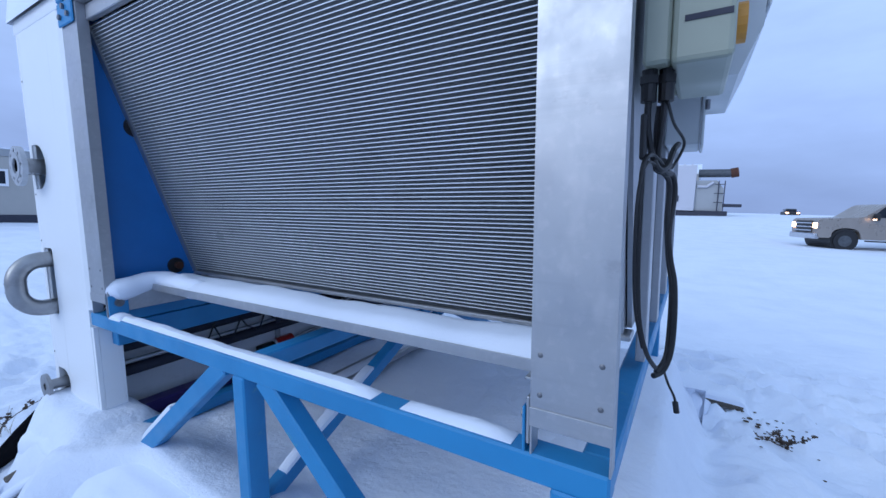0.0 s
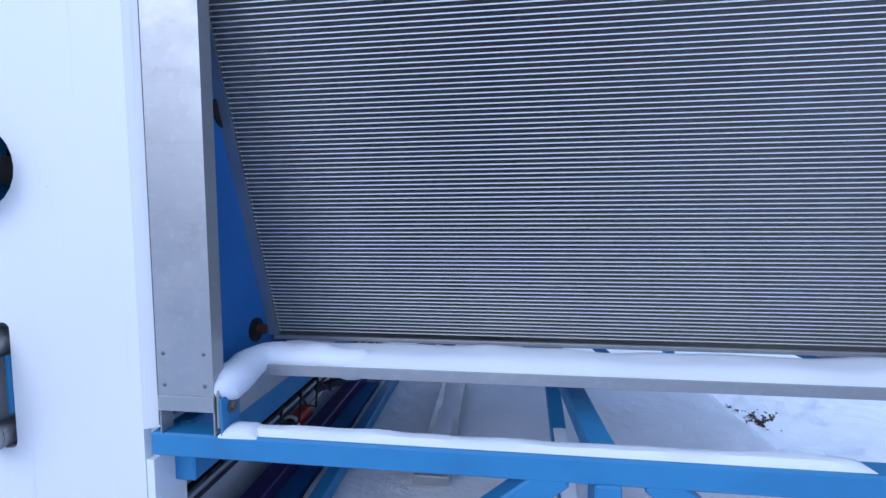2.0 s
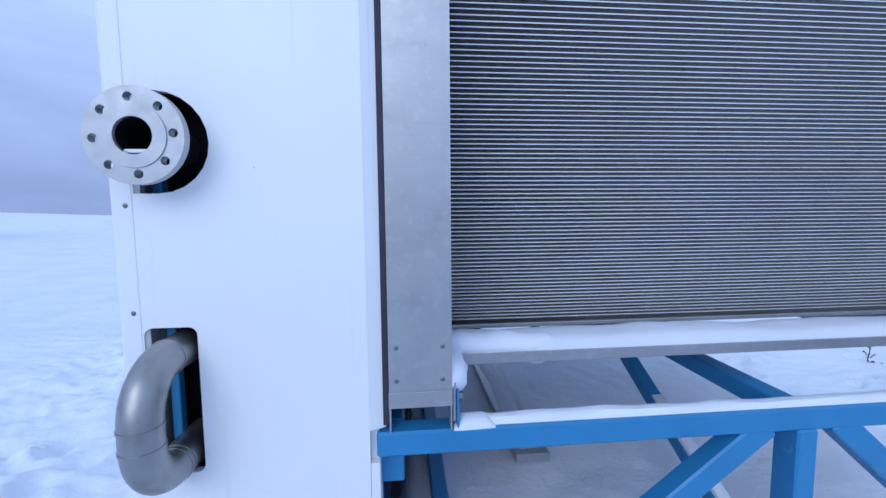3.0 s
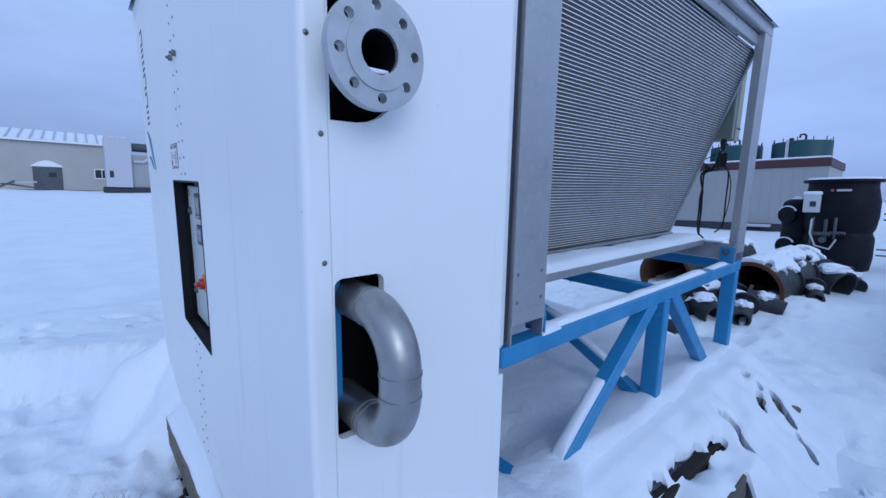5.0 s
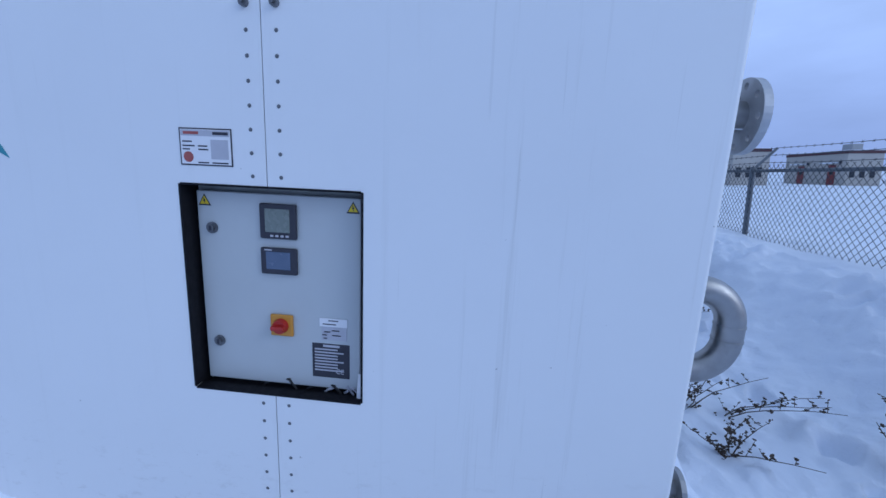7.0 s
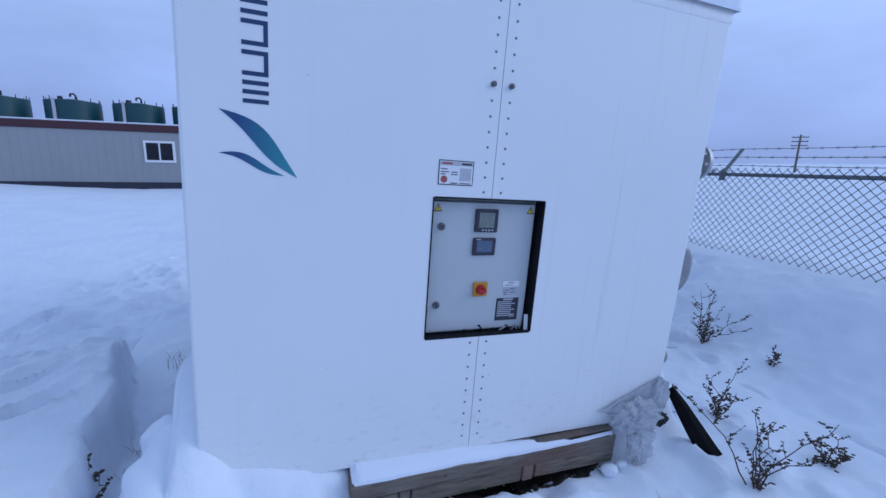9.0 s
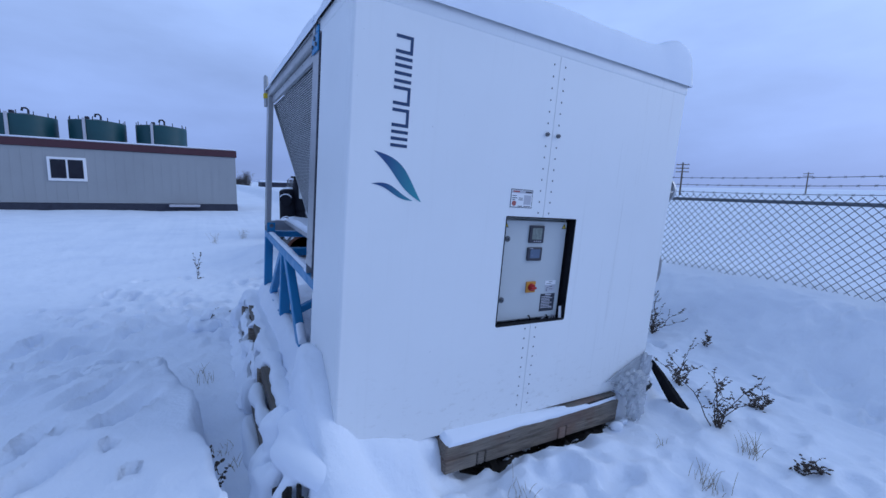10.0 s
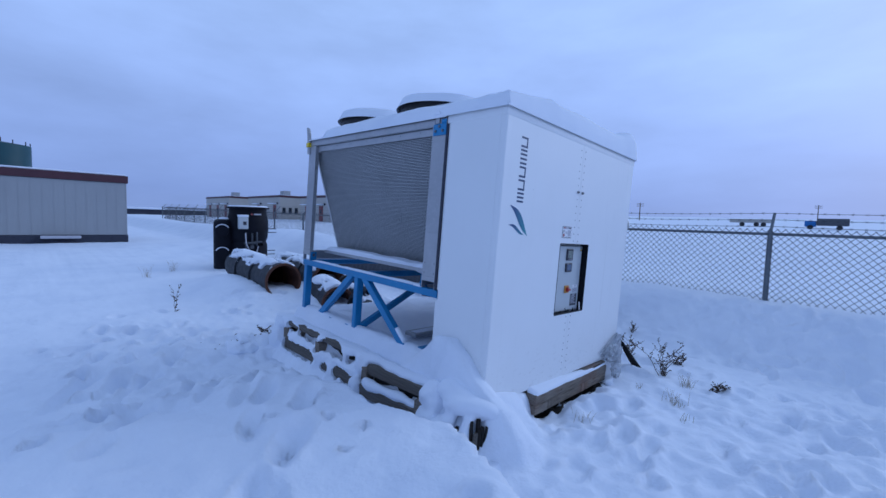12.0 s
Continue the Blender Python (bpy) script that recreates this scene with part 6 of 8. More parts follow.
def tank(cx, cy, z0, z1, r):
    t = thing("storage_tank", (cx, cy, z0), "tall dark green steel storage tank with a ladder", "tank", "green tanks", machine=False)
    part("shell", cyl(B(), (cx, cy, z0), (cx, cy, z1), r, seg=40), TANKGREEN, t, smooth=True)
    part("roof", cyl(B(), (cx, cy, z1), (cx, cy, z1 + 0.22), r, 0.3, seg=40), TANKGREEN, t, smooth=True)
    part("ladder", box(B(), (cx - r - 0.12, cy + r * 0.25, z0), (cx - r + 0.05, cy + r * 0.25 + 0.16, z1 + 0.1), 0.01), PAPERGREY, t, "pale caged ladder")
    part("vent", sweep(B(), [(cx, cy - 0.2, z1 + 0.1), (cx, cy - 0.2, z1 + 0.5), (cx - 0.05, cy - 0.1, z1 + 0.62), (cx - 0.05, cy + 0.1, z1 + 0.6), (cx, cy + 0.15, z1 + 0.4)], 0.07, 8), SHADE, t, smooth=True)
    for a in range(12):
        an = radians(30 * a)
        part("rail_post", cyl(B(), (cx + (r - .06) * math.cos(an), cy + (r - .06) * math.sin(an), z1), (cx + (r - .06) * math.cos(an), cy + (r - .06) * math.sin(an), z1 + 0.26), 0.03, seg=6), SHADE, t)
    part("nozzle", box(B(), (cx - 0.9, cy + 0.35, z1 + 0.05), (cx - 0.6, cy + 0.6, z1 + 0.32), 0.03), SHADE, t)
    return t


for cy in (5.72, 9.75, 13.8, 18.1, 22.6, 27.3):
    tank(39.5, cy, 0.5, 5.85, 1.72)

# ---------------- workshop, turbine skid, junk, shed, camp units ----------------
wk = thing("workshop", (-3.0, 52.0, 1.75), "pale metal-clad workshop with a snow-covered ribbed roof", "building", machine=False)
wx0, wx1, wy0, wy1, wz, we = -9.0, 3.0, 50.0, 60.0, 1.75, 6.35
part("wall", box(B(), (wx0, wy0, wz), (wx1, wy1, we), 0.02), BEIGESIDE, wk)
bm = B()
v = [bm.verts.new(p) for p in ((wx0 - .2, wy0 - .3, we - 0.1), (wx1 + .2, wy0 - .3, we - 0.1), (wx1 + .2, wy0 + 5, we + 1.35), (wx0 - .2, wy0 + 5, we + 1.35), (wx0 - .2, wy1 + .3, we - .1), (wx1 + .2, wy1 + .3, we - .1))]
for f in ((0, 1, 2, 3), (3, 2, 5, 4), (0, 3, 4), (1, 5, 2), (0, 4, 5, 1)):
    bm.faces.new([v[i] for i in f])
roof = part("roof", bm, SNOW, wk, "snow-covered roof")
xx = wx0
while xx < wx1:
    part("roof_rib", beam(B(), (xx, wy0 - .3, we - .06), (xx, wy0 + 5, we + 1.39), 0.14, 0.05, 0.0), PAPERGREY, roof)
    xx += 0.75
part("eave_trim", box(B(), (wx0 - .2, wy0 - .36, we - 0.22), (wx1 + .2, wy0 - .28, we - 0.05), 0.01), PAPER, wk)
part("base_band", box(B(), (wx0 - .02, wy0 - .04, wz - 0.3), (wx1 + .02, wy0, wz + 0.25)), GRAVEL, wk)
dr = part("double_door", box(B(), (-3.75, wy0 - 0.06, wz + .15), (-1.85, wy0, wz + 2.25), 0.02), PIPEGREY, wk, "grey double door")
part("door_pane", box(B(), (-2.75, wy0 - 0.075, wz + 1.35), (-2.25, wy0 - 0.06, wz + 1.75)), DARKGLASS, dr)
hood = [(-3.9 + 2.2 * i / 10, 0.55 * math.sin(math.pi * i / 10)) for i in range(11)]
part("door_hood", sheet(B(), [(u, wz + 2.26 + h) for u, h in hood], [], lambda u, v_, d: (u, wy0 - 0.1 + d, v_), 0.1), PAPER, wk, "arched white door hood")
for x0 in (-7.7, 0.35):
    w_ = part("window", box(B(), (x0, wy0 - 0.05, wz + 1.35), (x0 + 1.1, wy0, wz + 2.25), 0.02), PAPER, wk)
    part("pane", box(B(), (x0 + .07, wy0 - 0.065, wz + 1.43), (x0 + .52, wy0 - 0.05, wz + 2.17)), DARKGLASS, w_)
    part("pane", box(B(), (x0 + .58, wy0 - 0.065, wz + 1.43), (x0 + 1.03, wy0 - 0.05, wz + 2.17)), DARKGLASS, w_)

gz = ground_z(3, 44)
sk = thing("turbine_skid", (3.2, 44.0, gz), "pale turbine enclosure on a dark skid with a rusty exhaust pipe", "machinery", machine=False)
part("cabin", box(B(), (1.0, 43.2, gz + 0.3), (2.75, 46, gz + 4.5), 0.03), PAPERGREY, sk)
part("housing", sheet(B(), [(2.76, gz + 0.45), (4.9, gz + 0.45), (4.9, gz + 2.4), (4.35, gz + 3.15), (2.76, gz + 3.15)], [], lambda u, v_, d: (u, 43.5 + d, v_), 2.4), SIDING, sk)
part("skid", box(B(), (0.8, 43.2, gz - 0.3), (5.3, 46, gz + 0.44), 0.02), SHADE, sk)
part("exhaust", shell((2.9, 44.3, gz + 3.85), (5.35, 44.3, gz + 3.85), 0.36, 0.33, 24), PIPEGREY, sk, smooth=True)
part("exhaust_tip", shell((5.35, 44.3, gz + 3.85), (5.9, 44.3, gz + 3.95), 0.42, 0.36, 24), RUST, sk, "rusty exhaust tip", True)
for x in (4.5, 4.95):
    part("rail_post", cyl(B(), (x, 43.3, gz + .45), (x, 43.3, gz + 3.1), 0.04, seg=8), SHADE, sk)
for h in (1.2, 2.0, 2.8):
    part("handrail", cyl(B(), (4.2, 43.3, gz + h), (5.0, 43.3, gz + h), 0.03, seg=8), SHADE, sk)
part("side_deck", box(B(), (4.9, 43.4, gz + 0.85), (6.3, 44.6, gz + 1.1), 0.02), SHADE, sk)
part("cabin_vent", box(B(), (1.25, 43.17, gz + 1.2), (1.5, 43.2, gz + 1.75)), SHADE, sk)
sweep_pts = [(2.9, 43.35, gz + 2.6), (3.6, 43.35, gz + 2.6), (4.1, 43.35, gz + 3.0)]
part("duct", sweep(B(), sweep_pts, 0.12, 8), PAPERGREY, sk, smooth=True)

random.seed(8)
for k in range(26):
    x, y = random.uniform(-11.2, -4.8), random.uniform(46.5, 48.5)
    z = ground_z(x, y)
    a = random.uniform(0, 3.14)
    ln = random.uniform(0.8, 2.2)
    solo("scrap_beam", beam(B(), (x, y, z + random.uniform(0.05, 0.9)), (x + ln * math.cos(a), y + 0.4 * math.sin(a), z + random.uniform(0.05, 0.9)), 0.14, 0.12), PIPEGREY if k % 3 else PAPERGREY, (x, y, z), "snow-dusted steel offcut in a scrap pile", "scrap", False, False, "scrap pile")
gz2 = ground_z(-14, 44)
gen = thing("generator_unit", (-14.2, 44, gz2), "grey generator unit with a round fan drum", "machinery", machine=False)
part("body", box(B(), (-16.5, 43.5, gz2), (-12.7, 46, gz2 + 2.6), 0.05), PIPEGREY, gen)
part("drum", cyl(B(), (-12.7, 44, gz2 + 1.2), (-12.1, 44, gz2 + 1.2), 0.55, seg=24), SIDING, gen, smooth=True)
part("skid", box(B(), (-16.7, 43.3, gz2 - 0.2), (-12.5, 46.2, gz2 + 0.1)), SHADE, gen)

ct = site_trailer("camp_trailer", -24.6, -21.5, -6.0, 5.55, 0.42, 3.25, BEIGESIDE, "beige camp trailer with a small window", trim=SIDING)
slider_window(ct, -21.5, 3.6, 4.7, 1.75, 2.45, 1)
site_trailer("red_shed", -26.0, -22.5, 14.0, 21.2, 0.35, 3.6, REDSIDE, "dark red metal shed under snow", trim=REDSIDE)

random.seed(14)
camp = [(41.0, -22.0, 11.0, 3.6, 3), (55.0, -20.5, 11.5, 3.6, 2), (70.0, -18.8, 12.0, 3.7, 3), (44.0, -34.0, 8.5, 3.6, 2)]
for cx, cy, ln, hh, nd in camp:
    z0 = ground_z(cx, cy) - 0.25
    cu = site_trailer("camp_unit", cx, cx + ln, cy - 3.2, cy, z0, z0 + hh, BEIGESIDE, "beige camp unit with a maroon roof band beyond the fence", "camp units")
    for d in range(nd):
        xd = cx + 1.2 + d * ln / nd
        dd = part("door", box(B(), (xd, cy, z0 + 0.2), (xd + 0.95, cy + 0.05, z0 + 2.25), 0.01), REDSIDE, cu, "dark red door")
        part("door_pane", box(B(), (xd + .25, cy + 0.05, z0 + 1.3), (xd + .7, cy + 0.06, z0 + 1.8)), DARKGLASS, dd)
        part("porch_roof", box(B(), (xd - .3, cy, z0 + 2.4), (xd + 1.3, cy + 0.7, z0 + 2.5), 0.02), SNOW, cu)
        part("wall_lamp", box(B(), (xd - 0.6, cy, z0 + 2.35), (xd - 0.4, cy + 0.15, z0 + 2.6), 0.02), SHADE, cu)
    for d in range(3):
        yw = cy - 2.6 + d * 0.9
        part("end_window", box(B(), (cx - 0.05, yw, z0 + 1.0), (cx, yw + 0.45, z0 + 1.9), 0.01), DARKGLASS, cu)
    part("roof_unit", box(B(), (cx + 1, cy - 2, z0 + hh), (cx + 2.2, cy - 1, z0 + hh + 0.7), 0.03), SIDING, cu)
ls = thing("low_shed", (104, -13, ground_z(104, -13)), "long low dark shed with a snowy roof far off", "shed", machine=False)
zl = ground_z(104, -12)
part("wall", box(B(), (100, -26, zl - 0.3), (108, -8, zl + 1.1), 0.02), SHADE, ls)
part("roof", box(B(), (99.5, -26.5, zl + 1.1), (108.5, -7.5, zl + 1.5), 0.1), SNOW, ls)


def brush(cx, cy, w, h, n, seed, name="winter_brush"):
    """Bare far brush: many fine crooked stems with gaps."""
    rnd = random.Random(seed)
    bm = B()
    for i in range(n):
        x, y = cx + rnd.gauss(0, w * 0.12), cy + rnd.uniform(-w, w)
        z = ground_z(x, y)
        hh = h * rnd.uniform(0.45, 1.0) * (0.65 + 0.35 * math.sin(y * 1.3 + seed))
        p = Vector((x, y, z - 0.1))
        for s in range(3):
            q = p + Vector((rnd.gauss(0, .1), rnd.gauss(0, .22), hh / 3))
            cyl(bm, p, q, 0.035 - 0.009 * s, 0.028 - 0.009 * s, 4, False)
            for b_ in range(3):
                e = q + Vector((rnd.gauss(0, .2), rnd.gauss(0, .4), rnd.uniform(.1, .5)))
                cyl(bm, q, e, 0.018, 0.006, 3, False)
            p = q
    solo(name, bm, BUSH, (cx, cy, ground_z(cx, cy)), "grey-brown leafless brush along the far edge", "bushes", False, False, kind="stuff")


brush(100, -1.2, 4.4, 3.3, 420, 2)
brush(130, 30, 14, 2.6, 300, 3)
brush(60, -60, 20, 1.2, 120, 4)
brush(-40, 150, 60, 2.2, 300, 6)


def pole(x, y, h, arms, label="wooden utility pole with crossarms far off"):
    z = ground_z(x, y)
    p = thing("utility_pole", (x, y, z), label, "utility pole", "utility poles", machine=False)
    part("shaft", cyl(B(), (x, y, z - 0.5), (x, y, z + h), 0.22, 0.16, seg=10), WOOD, p, smooth=True)
    dirv = Vector((-y, x, 0)).normalized()
    for k in range(arms):
        c = Vector((x, y, z + h - 0.5 - 0.8 * k))
        arm = part("crossarm", beam(B(), c - dirv * 1.3, c + dirv * 1.3, 0.16, 0.18), WOOD, p)
        for s in (-1.1, -0.4, 0.4, 1.1):
            part("insulator", cyl(B(), c + dirv * s, c + dirv * s + Vector((0, 0, 0.3)), 0.07, seg=8), PAPERGREY, arm)


pole(55.0, -91.5, 7.25, 3)
pole(60.0, -170.0, 7.0, 2)
pole(10.0, -240.0, 8.0, 2)

zt = ground_z(14, -115)
fl = thing("parked_trailer", (15, -115, zt), "pale flat equipment trailer parked far across the field", "trailer", machine=False)
part("deck", box(B(), (11.5, -116.5, zt + 0.9), (19.5, -114, zt + 1.7), 0.05), BEIGESIDE, fl)
for x in (13, 14.3, 17):
    part("wheel", cyl(B(), (x, -114, zt + 0.5), (x, -113.7, zt + 0.5), 0.5, seg=16), BLACK, fl)
zt = ground_z(1, -115)
ft = thing("parked_lorry", (1.5, -115, zt), "dark blue lorry parked far across the field", "truck", machine=False)
part("box", box(B(), (-1.0, -116.5, zt + 0.9), (4.0, -114, zt + 2.4), 0.1), PIPEGREY, ft)
part("cab", box(B(), (4.1, -116.4, zt + 0.6), (6.0, -114.1, zt + 1.9), 0.25, 2), DARKBLUE, ft)
for x in (0.4, 5.0):
    part("wheel", cyl(B(), (x, -114, zt + 0.5), (x, -113.7, zt + 0.5), 0.5, seg=16), BLACK, ft)


# ---------------- pickup truck ----------------
def pickup(x0, yc, z):
    t = thing("pickup_truck", (x0 + 3, yc, z), "champagne crew-cab pickup truck with lit headlamps on the snow", "truck", machine=False, turn=16)
    w = 1.0
    side_prof = [(0.06, 0.52), (0.0, 0.72), (0.0, 1.22), (0.07, 1.34), (1.40, 1.43), (1.62, 1.47), (2.24, 1.97), (2.45, 2.05), (3.90, 2.05), (4.02, 1.56), (4.12, 1.50), (6.2, 1.48), (6.25, 0.62), (5.42, 0.58), (5.38, 0.80), (5.15, 0.94), (4.83, 0.98), (4.52, 0.94), (4.30, 0.80), (4.25, 0.52), (1.58, 0.50), (1.52, 0.80), (1.34, 0.94), (1.02, 0.98), (0.72, 0.92), (0.54, 0.80), (0.50, 0.52)]
    bm = sheet(B(), [(x0 + a, z + h) for a, h in side_prof], [], lambda u, v_, d: (u, yc - w + d, v_), 2 * w)
    bmesh.ops.bevel(bm, geom=[e for e in bm.edges if e.calc_length() > 1.9 and abs(e.verts[0].co.y - e.verts[1].co.y) > 1.9], offset=0.04, segments=2, affect="EDGES")
    body = part("body", bm, TRUCKPAINT, t)
    for a, b_ in (((1.84, 1.45), (2.76, 1.90)), ((2.86, 1.45), (3.78, 1.90))):
        lean = 0.42 if a[0] < 2 else 0.0
        part("side_window", sheet(B(), [(x0 + a[0], z + a[1]), (x0 + b_[0], z + a[1]), (x0 + b_[0], z + b_[1]), (x0 + a[0] + lean, z + b_[1])], [], lambda u, v_, d: (u, yc - w - 0.012 + d, v_), 0.011), DARKGLASS, body, "dark side window")
    part("windscreen", beam(B(), (x0 + 1.74, yc, z + 1.49), (x0 + 2.22, yc, z + 1.91), 1.6, 0.02), DARKGLASS, body)
    for xa in (1.02, 4.83):
        part("arch_lining", cyl(B(), (x0 + xa, yc - w + 0.05, z + 0.44), (x0 + xa, yc + w - 0.05, z + 0.44), 0.50, seg=24), BLACK, body)
    part("grille", box(B(), (x0 - 0.04, yc - 0.62, z + 0.72), (x0 + 0.02, yc + 0.62, z + 1.24), 0.02), BLACK, body, "dark grille")
    for zb in (0.78, 0.94, 1.10):
        part("grille_bar", box(B(), (x0 - 0.07, yc - 0.64, z + zb), (x0 - 0.03, yc + 0.64, z + zb + 0.06), 0.015), CHROME, body, "chrome grille bar")
    part("bumper", box(B(), (x0 - 0.10, yc - w, z + 0.45), (x0 + 0.10, yc + w, z + 0.70), 0.05, 2), CHROME, body, "chrome bumper")
    for s in (-1, 1):
        part("headlight", box(B(), (x0 - 0.03, yc + s * 0.82 - 0.14, z + 0.92), (x0 + 0.16, yc + s * 0.82 + 0.16, z + 1.16), 0.03, 2), LAMP, body, "lit headlight")
    part("mirror", box(B(), (x0 + 1.85, yc - w - 0.32, z + 1.32), (x0 + 1.98, yc - w - 0.05, z + 1.62), 0.04, 2), BLACK, body)
    part("mirror_lamp", box(B(), (x0 + 1.83, yc - w - 0.30, z + 1.34), (x0 + 1.85, yc - w - 0.10, z + 1.39)), LAMP, body)
    for xw in (1.02, 4.83):
        for s in (-1, 1):
            y0, y1 = yc + s * (w - 0.24), yc + s * (w + 0.0)
            wh = part("wheel", cyl(B(), (x0 + xw, y0, z + 0.41), (x0 + xw, y1, z + 0.41), 0.41, seg=28), BLACK, t, "black winter tyre", True)
            part("rim", cyl(B(), (x0 + xw, y1, z + 0.41), (x0 + xw, y1 + s * 0.012, z + 0.41), 0.24, seg=20), PIPEGREY, wh)
    part("running_board", box(B(), (x0 + 1.7, yc - w - 0.08, z + 0.42), (x0 + 4.2, yc - w + 0.02, z + 0.48), 0.01), BLACK, t)


TX, TY = 7.05, 24.7
pickup(TX, TY, ground_z(TX + 3, TY) - 0.06)
CX, CY = 14.5, 73.3
zc = ground_z(CX, CY) - 0.25
car = thing("distant_car", (CX, CY + 1.8, zc), "small dark car far off with lit headlamps", "car", machine=False)
body = part("body", box(B(), (CX - 0.82, CY, zc + 0.20), (CX + 0.82, CY + 3.8, zc + 0.74), 0.10, 2), BLACK, car)
part("cabin", box(B(), (CX - 0.65, CY + 1.2, zc + 0.745), (CX + 0.65, CY + 3.5, zc + 1.15), 0.16, 2), DARKGLASS, car, "dark glazed cabin")
for sx_ in (-0.6, 0.6):
    part("headlight", box(B(), (CX + sx_ - 0.16, CY - 0.04, zc + 0.46), (CX + sx_ + 0.16, CY + 0.02, zc + 0.62), 0.02), LAMP, body, "lit headlight")
for sx_ in (-0.7, 0.7):
    for yh in (0.8, 3.0):
        part("wheel", cyl(B(), (CX + sx_ - 0.10, CY + yh, zc + 0.32), (CX + sx_ + 0.10, CY + yh, zc + 0.32), 0.32, seg=18), BLACK, car, "black tyre")

# ================= near details: timbers, broken boards, wrap, weeds =================
def board(bm, p0, p1, w, h, rough=0.006, seed=0.0):
    """A sawn board from p0 to p1 with worn, slightly uneven edges."""
    beam(bm, p0, p1, w, h, 0.006)
    for v in bm.verts:
        v.co += Vector((nz(v.co.x * 3, v.co.z * 9, 2, seed), nz(v.co.y * 3, v.co.x * 9, 2, seed + 3), nz(v.co.x * 4, v.co.y * 4, 2, seed + 7))) * rough
    return bm


# laminated timber under the cabinet's front
tim = thing("timber_beam", (-0.11, 1.0, 0.10), "laminated weathered timber beam of stacked planks under the cabinet front", "timber beam")
FA, FB = Vector((-0.020, 1.695, -0.008)), Vector((0.020, 0.295, -0.008))


def tp(f, z):
    return FA.lerp(FB, f) + Vector((0, 0, z))


part("plank", board(B(), tp(0.0, 0.183), tp(1.0, 0.160), 0.13, 0.082, 0.005, 1.0), WOOD, tim)
for f0, f1, k in ((0.0, 0.145, 0), (0.150, 0.185, 1), (0.190, 0.59, 2), (0.595, 0.640, 3), (0.645, 1.0, 4)):
    part("plank", board(B(), tp(f0, 0.101 - 0.023 * f0), tp(f1, 0.101 - 0.023 * f1), 0.124 + 0.006 * (k % 2), 0.076, 0.004, 2.0 + k), WOOD, tim)
part("nail", cyl(B(), tp(0.30, 0.18) + Vector((-0.068, 0, 0)), tp(0.30, 0.18) + Vector((-0.06, 0, 0)), 0.004, seg=6), RUST, tim)
bm = B()
rows = []
for i in range(61):                   # snow sloping from the cabinet foot to the timber's front edge
    f = i / 60
    c = tp(0.004 + 0.985 * f, 0.0)
    zt_ = 0.225 - 0.023 * f
    w_ = 0.006 * nz(c.y, 1.0, 4.0, 4) + 0.002 * nz(c.y, 2.0, 13.0, 4)
    row = []
    for k, (q, hh) in enumerate(((0.0, -0.006), (0.02, 0.002), (0.16, 0.011), (0.40, 0.020), (0.70, 0.028 - 0.012 * f), (1.0, 0.036 - 0.030 * f))):
        x = (c.x - 0.062 + 1.3 * w_) * (1 - q) + 0.006 * q
        row.append(bm.verts.new((x, c.y, zt_ + hh + w_ * (0.5 + q) - (0.02 if i in (0, 60) else 0))))
    rows.append(row)
for r0, r1 in zip(rows, rows[1:]):
    for k in range(5):
        bm.faces.new((r0[k], r0[k + 1], r1[k + 1], r1[k]))
ext = bmesh.ops.extrude_edge_only(bm, edges=[e for e in bm.edges if e.is_boundary])["geom"]
for v in ext:
    if isinstance(v, bmesh.types.BMVert):
        v.co.z = min(v.co.z, 0.196)
solo("timber_snow", bm, SOFTSNOW, tp(0.5, 0.175), "smooth strip of snow between cabinet foot and front timber", "snow", True, True)
wd = thing("wedge_plank", (0.03, 0.68, 0.29), "dark split plank wedged below the cabinet door", "plank")
part("split", board(B(), (-0.018, 1.04, 0.214), (-0.014, 0.32, 0.226), 0.045, 0.022, 0.003, 9.0), WOODX, wd)
part("splinter", board(B(), (-0.036, 0.66, 0.212), (-0.030, 0.34, 0.224), 0.02, 0.012, 0.003, 12.0), DARKWOOD_AND_SHADE, wd)
inner = thing("timber_beam", (0.3, 1.0, 0.05), "weathered timber under the cabinet floor", "timber beam")
for k, xx in enumerate((0.16, 0.40)):
    part("plank", board(B(), (xx, 2.0, 0.16), (xx, 0.1, 0.16), 0.12, 0.15, 0.004, 20.0 + k), WOOD, inner)
random.seed(31)
bm = B()
rows = []
for i in range(71):                   # bare soil in the gap below the timber, its colour darkened for the shade there
    y = 0.30 + 1.22 * i / 70
    thin = min(1.0, 6 * min(i, 70 - i) / 70)
    x0 = 0.02 - (0.135 + 0.030 * nz(y, 3.0, 5.0, 2) + 0.016 * nz(y, 5.0, 17.0, 2)) * thin
    rows.append([bm.verts.new((x0 + (0.20 - x0) * q, y, ground_z(x0 + (0.20 - x0) * q, y) + 0.007 + 0.006 * nz(x0 + q, y, 22.0, 4) - (0.012 if q in (0.0, 1.0) else 0))) for q in (0.0, 0.08, 0.3, 0.6, 1.0)])
for r0, r1 in zip(rows, rows[1:]):
    for k in range(4):
        bm.faces.new((r0[k], r0[k + 1], r1[k + 1], r1[k]))
for k in range(220):
    x, y = random.uniform(-.09, .05), random.uniform(0.36, 1.45)
    bmesh.ops.create_icosphere(bm, subdivisions=1, radius=random.uniform(.004, .010), matrix=Matrix.Translation((x, y, ground_z(x, y) + 0.012)) @ Matrix.Diagonal((1, random.uniform(.7, 1.4), .7, 1)))
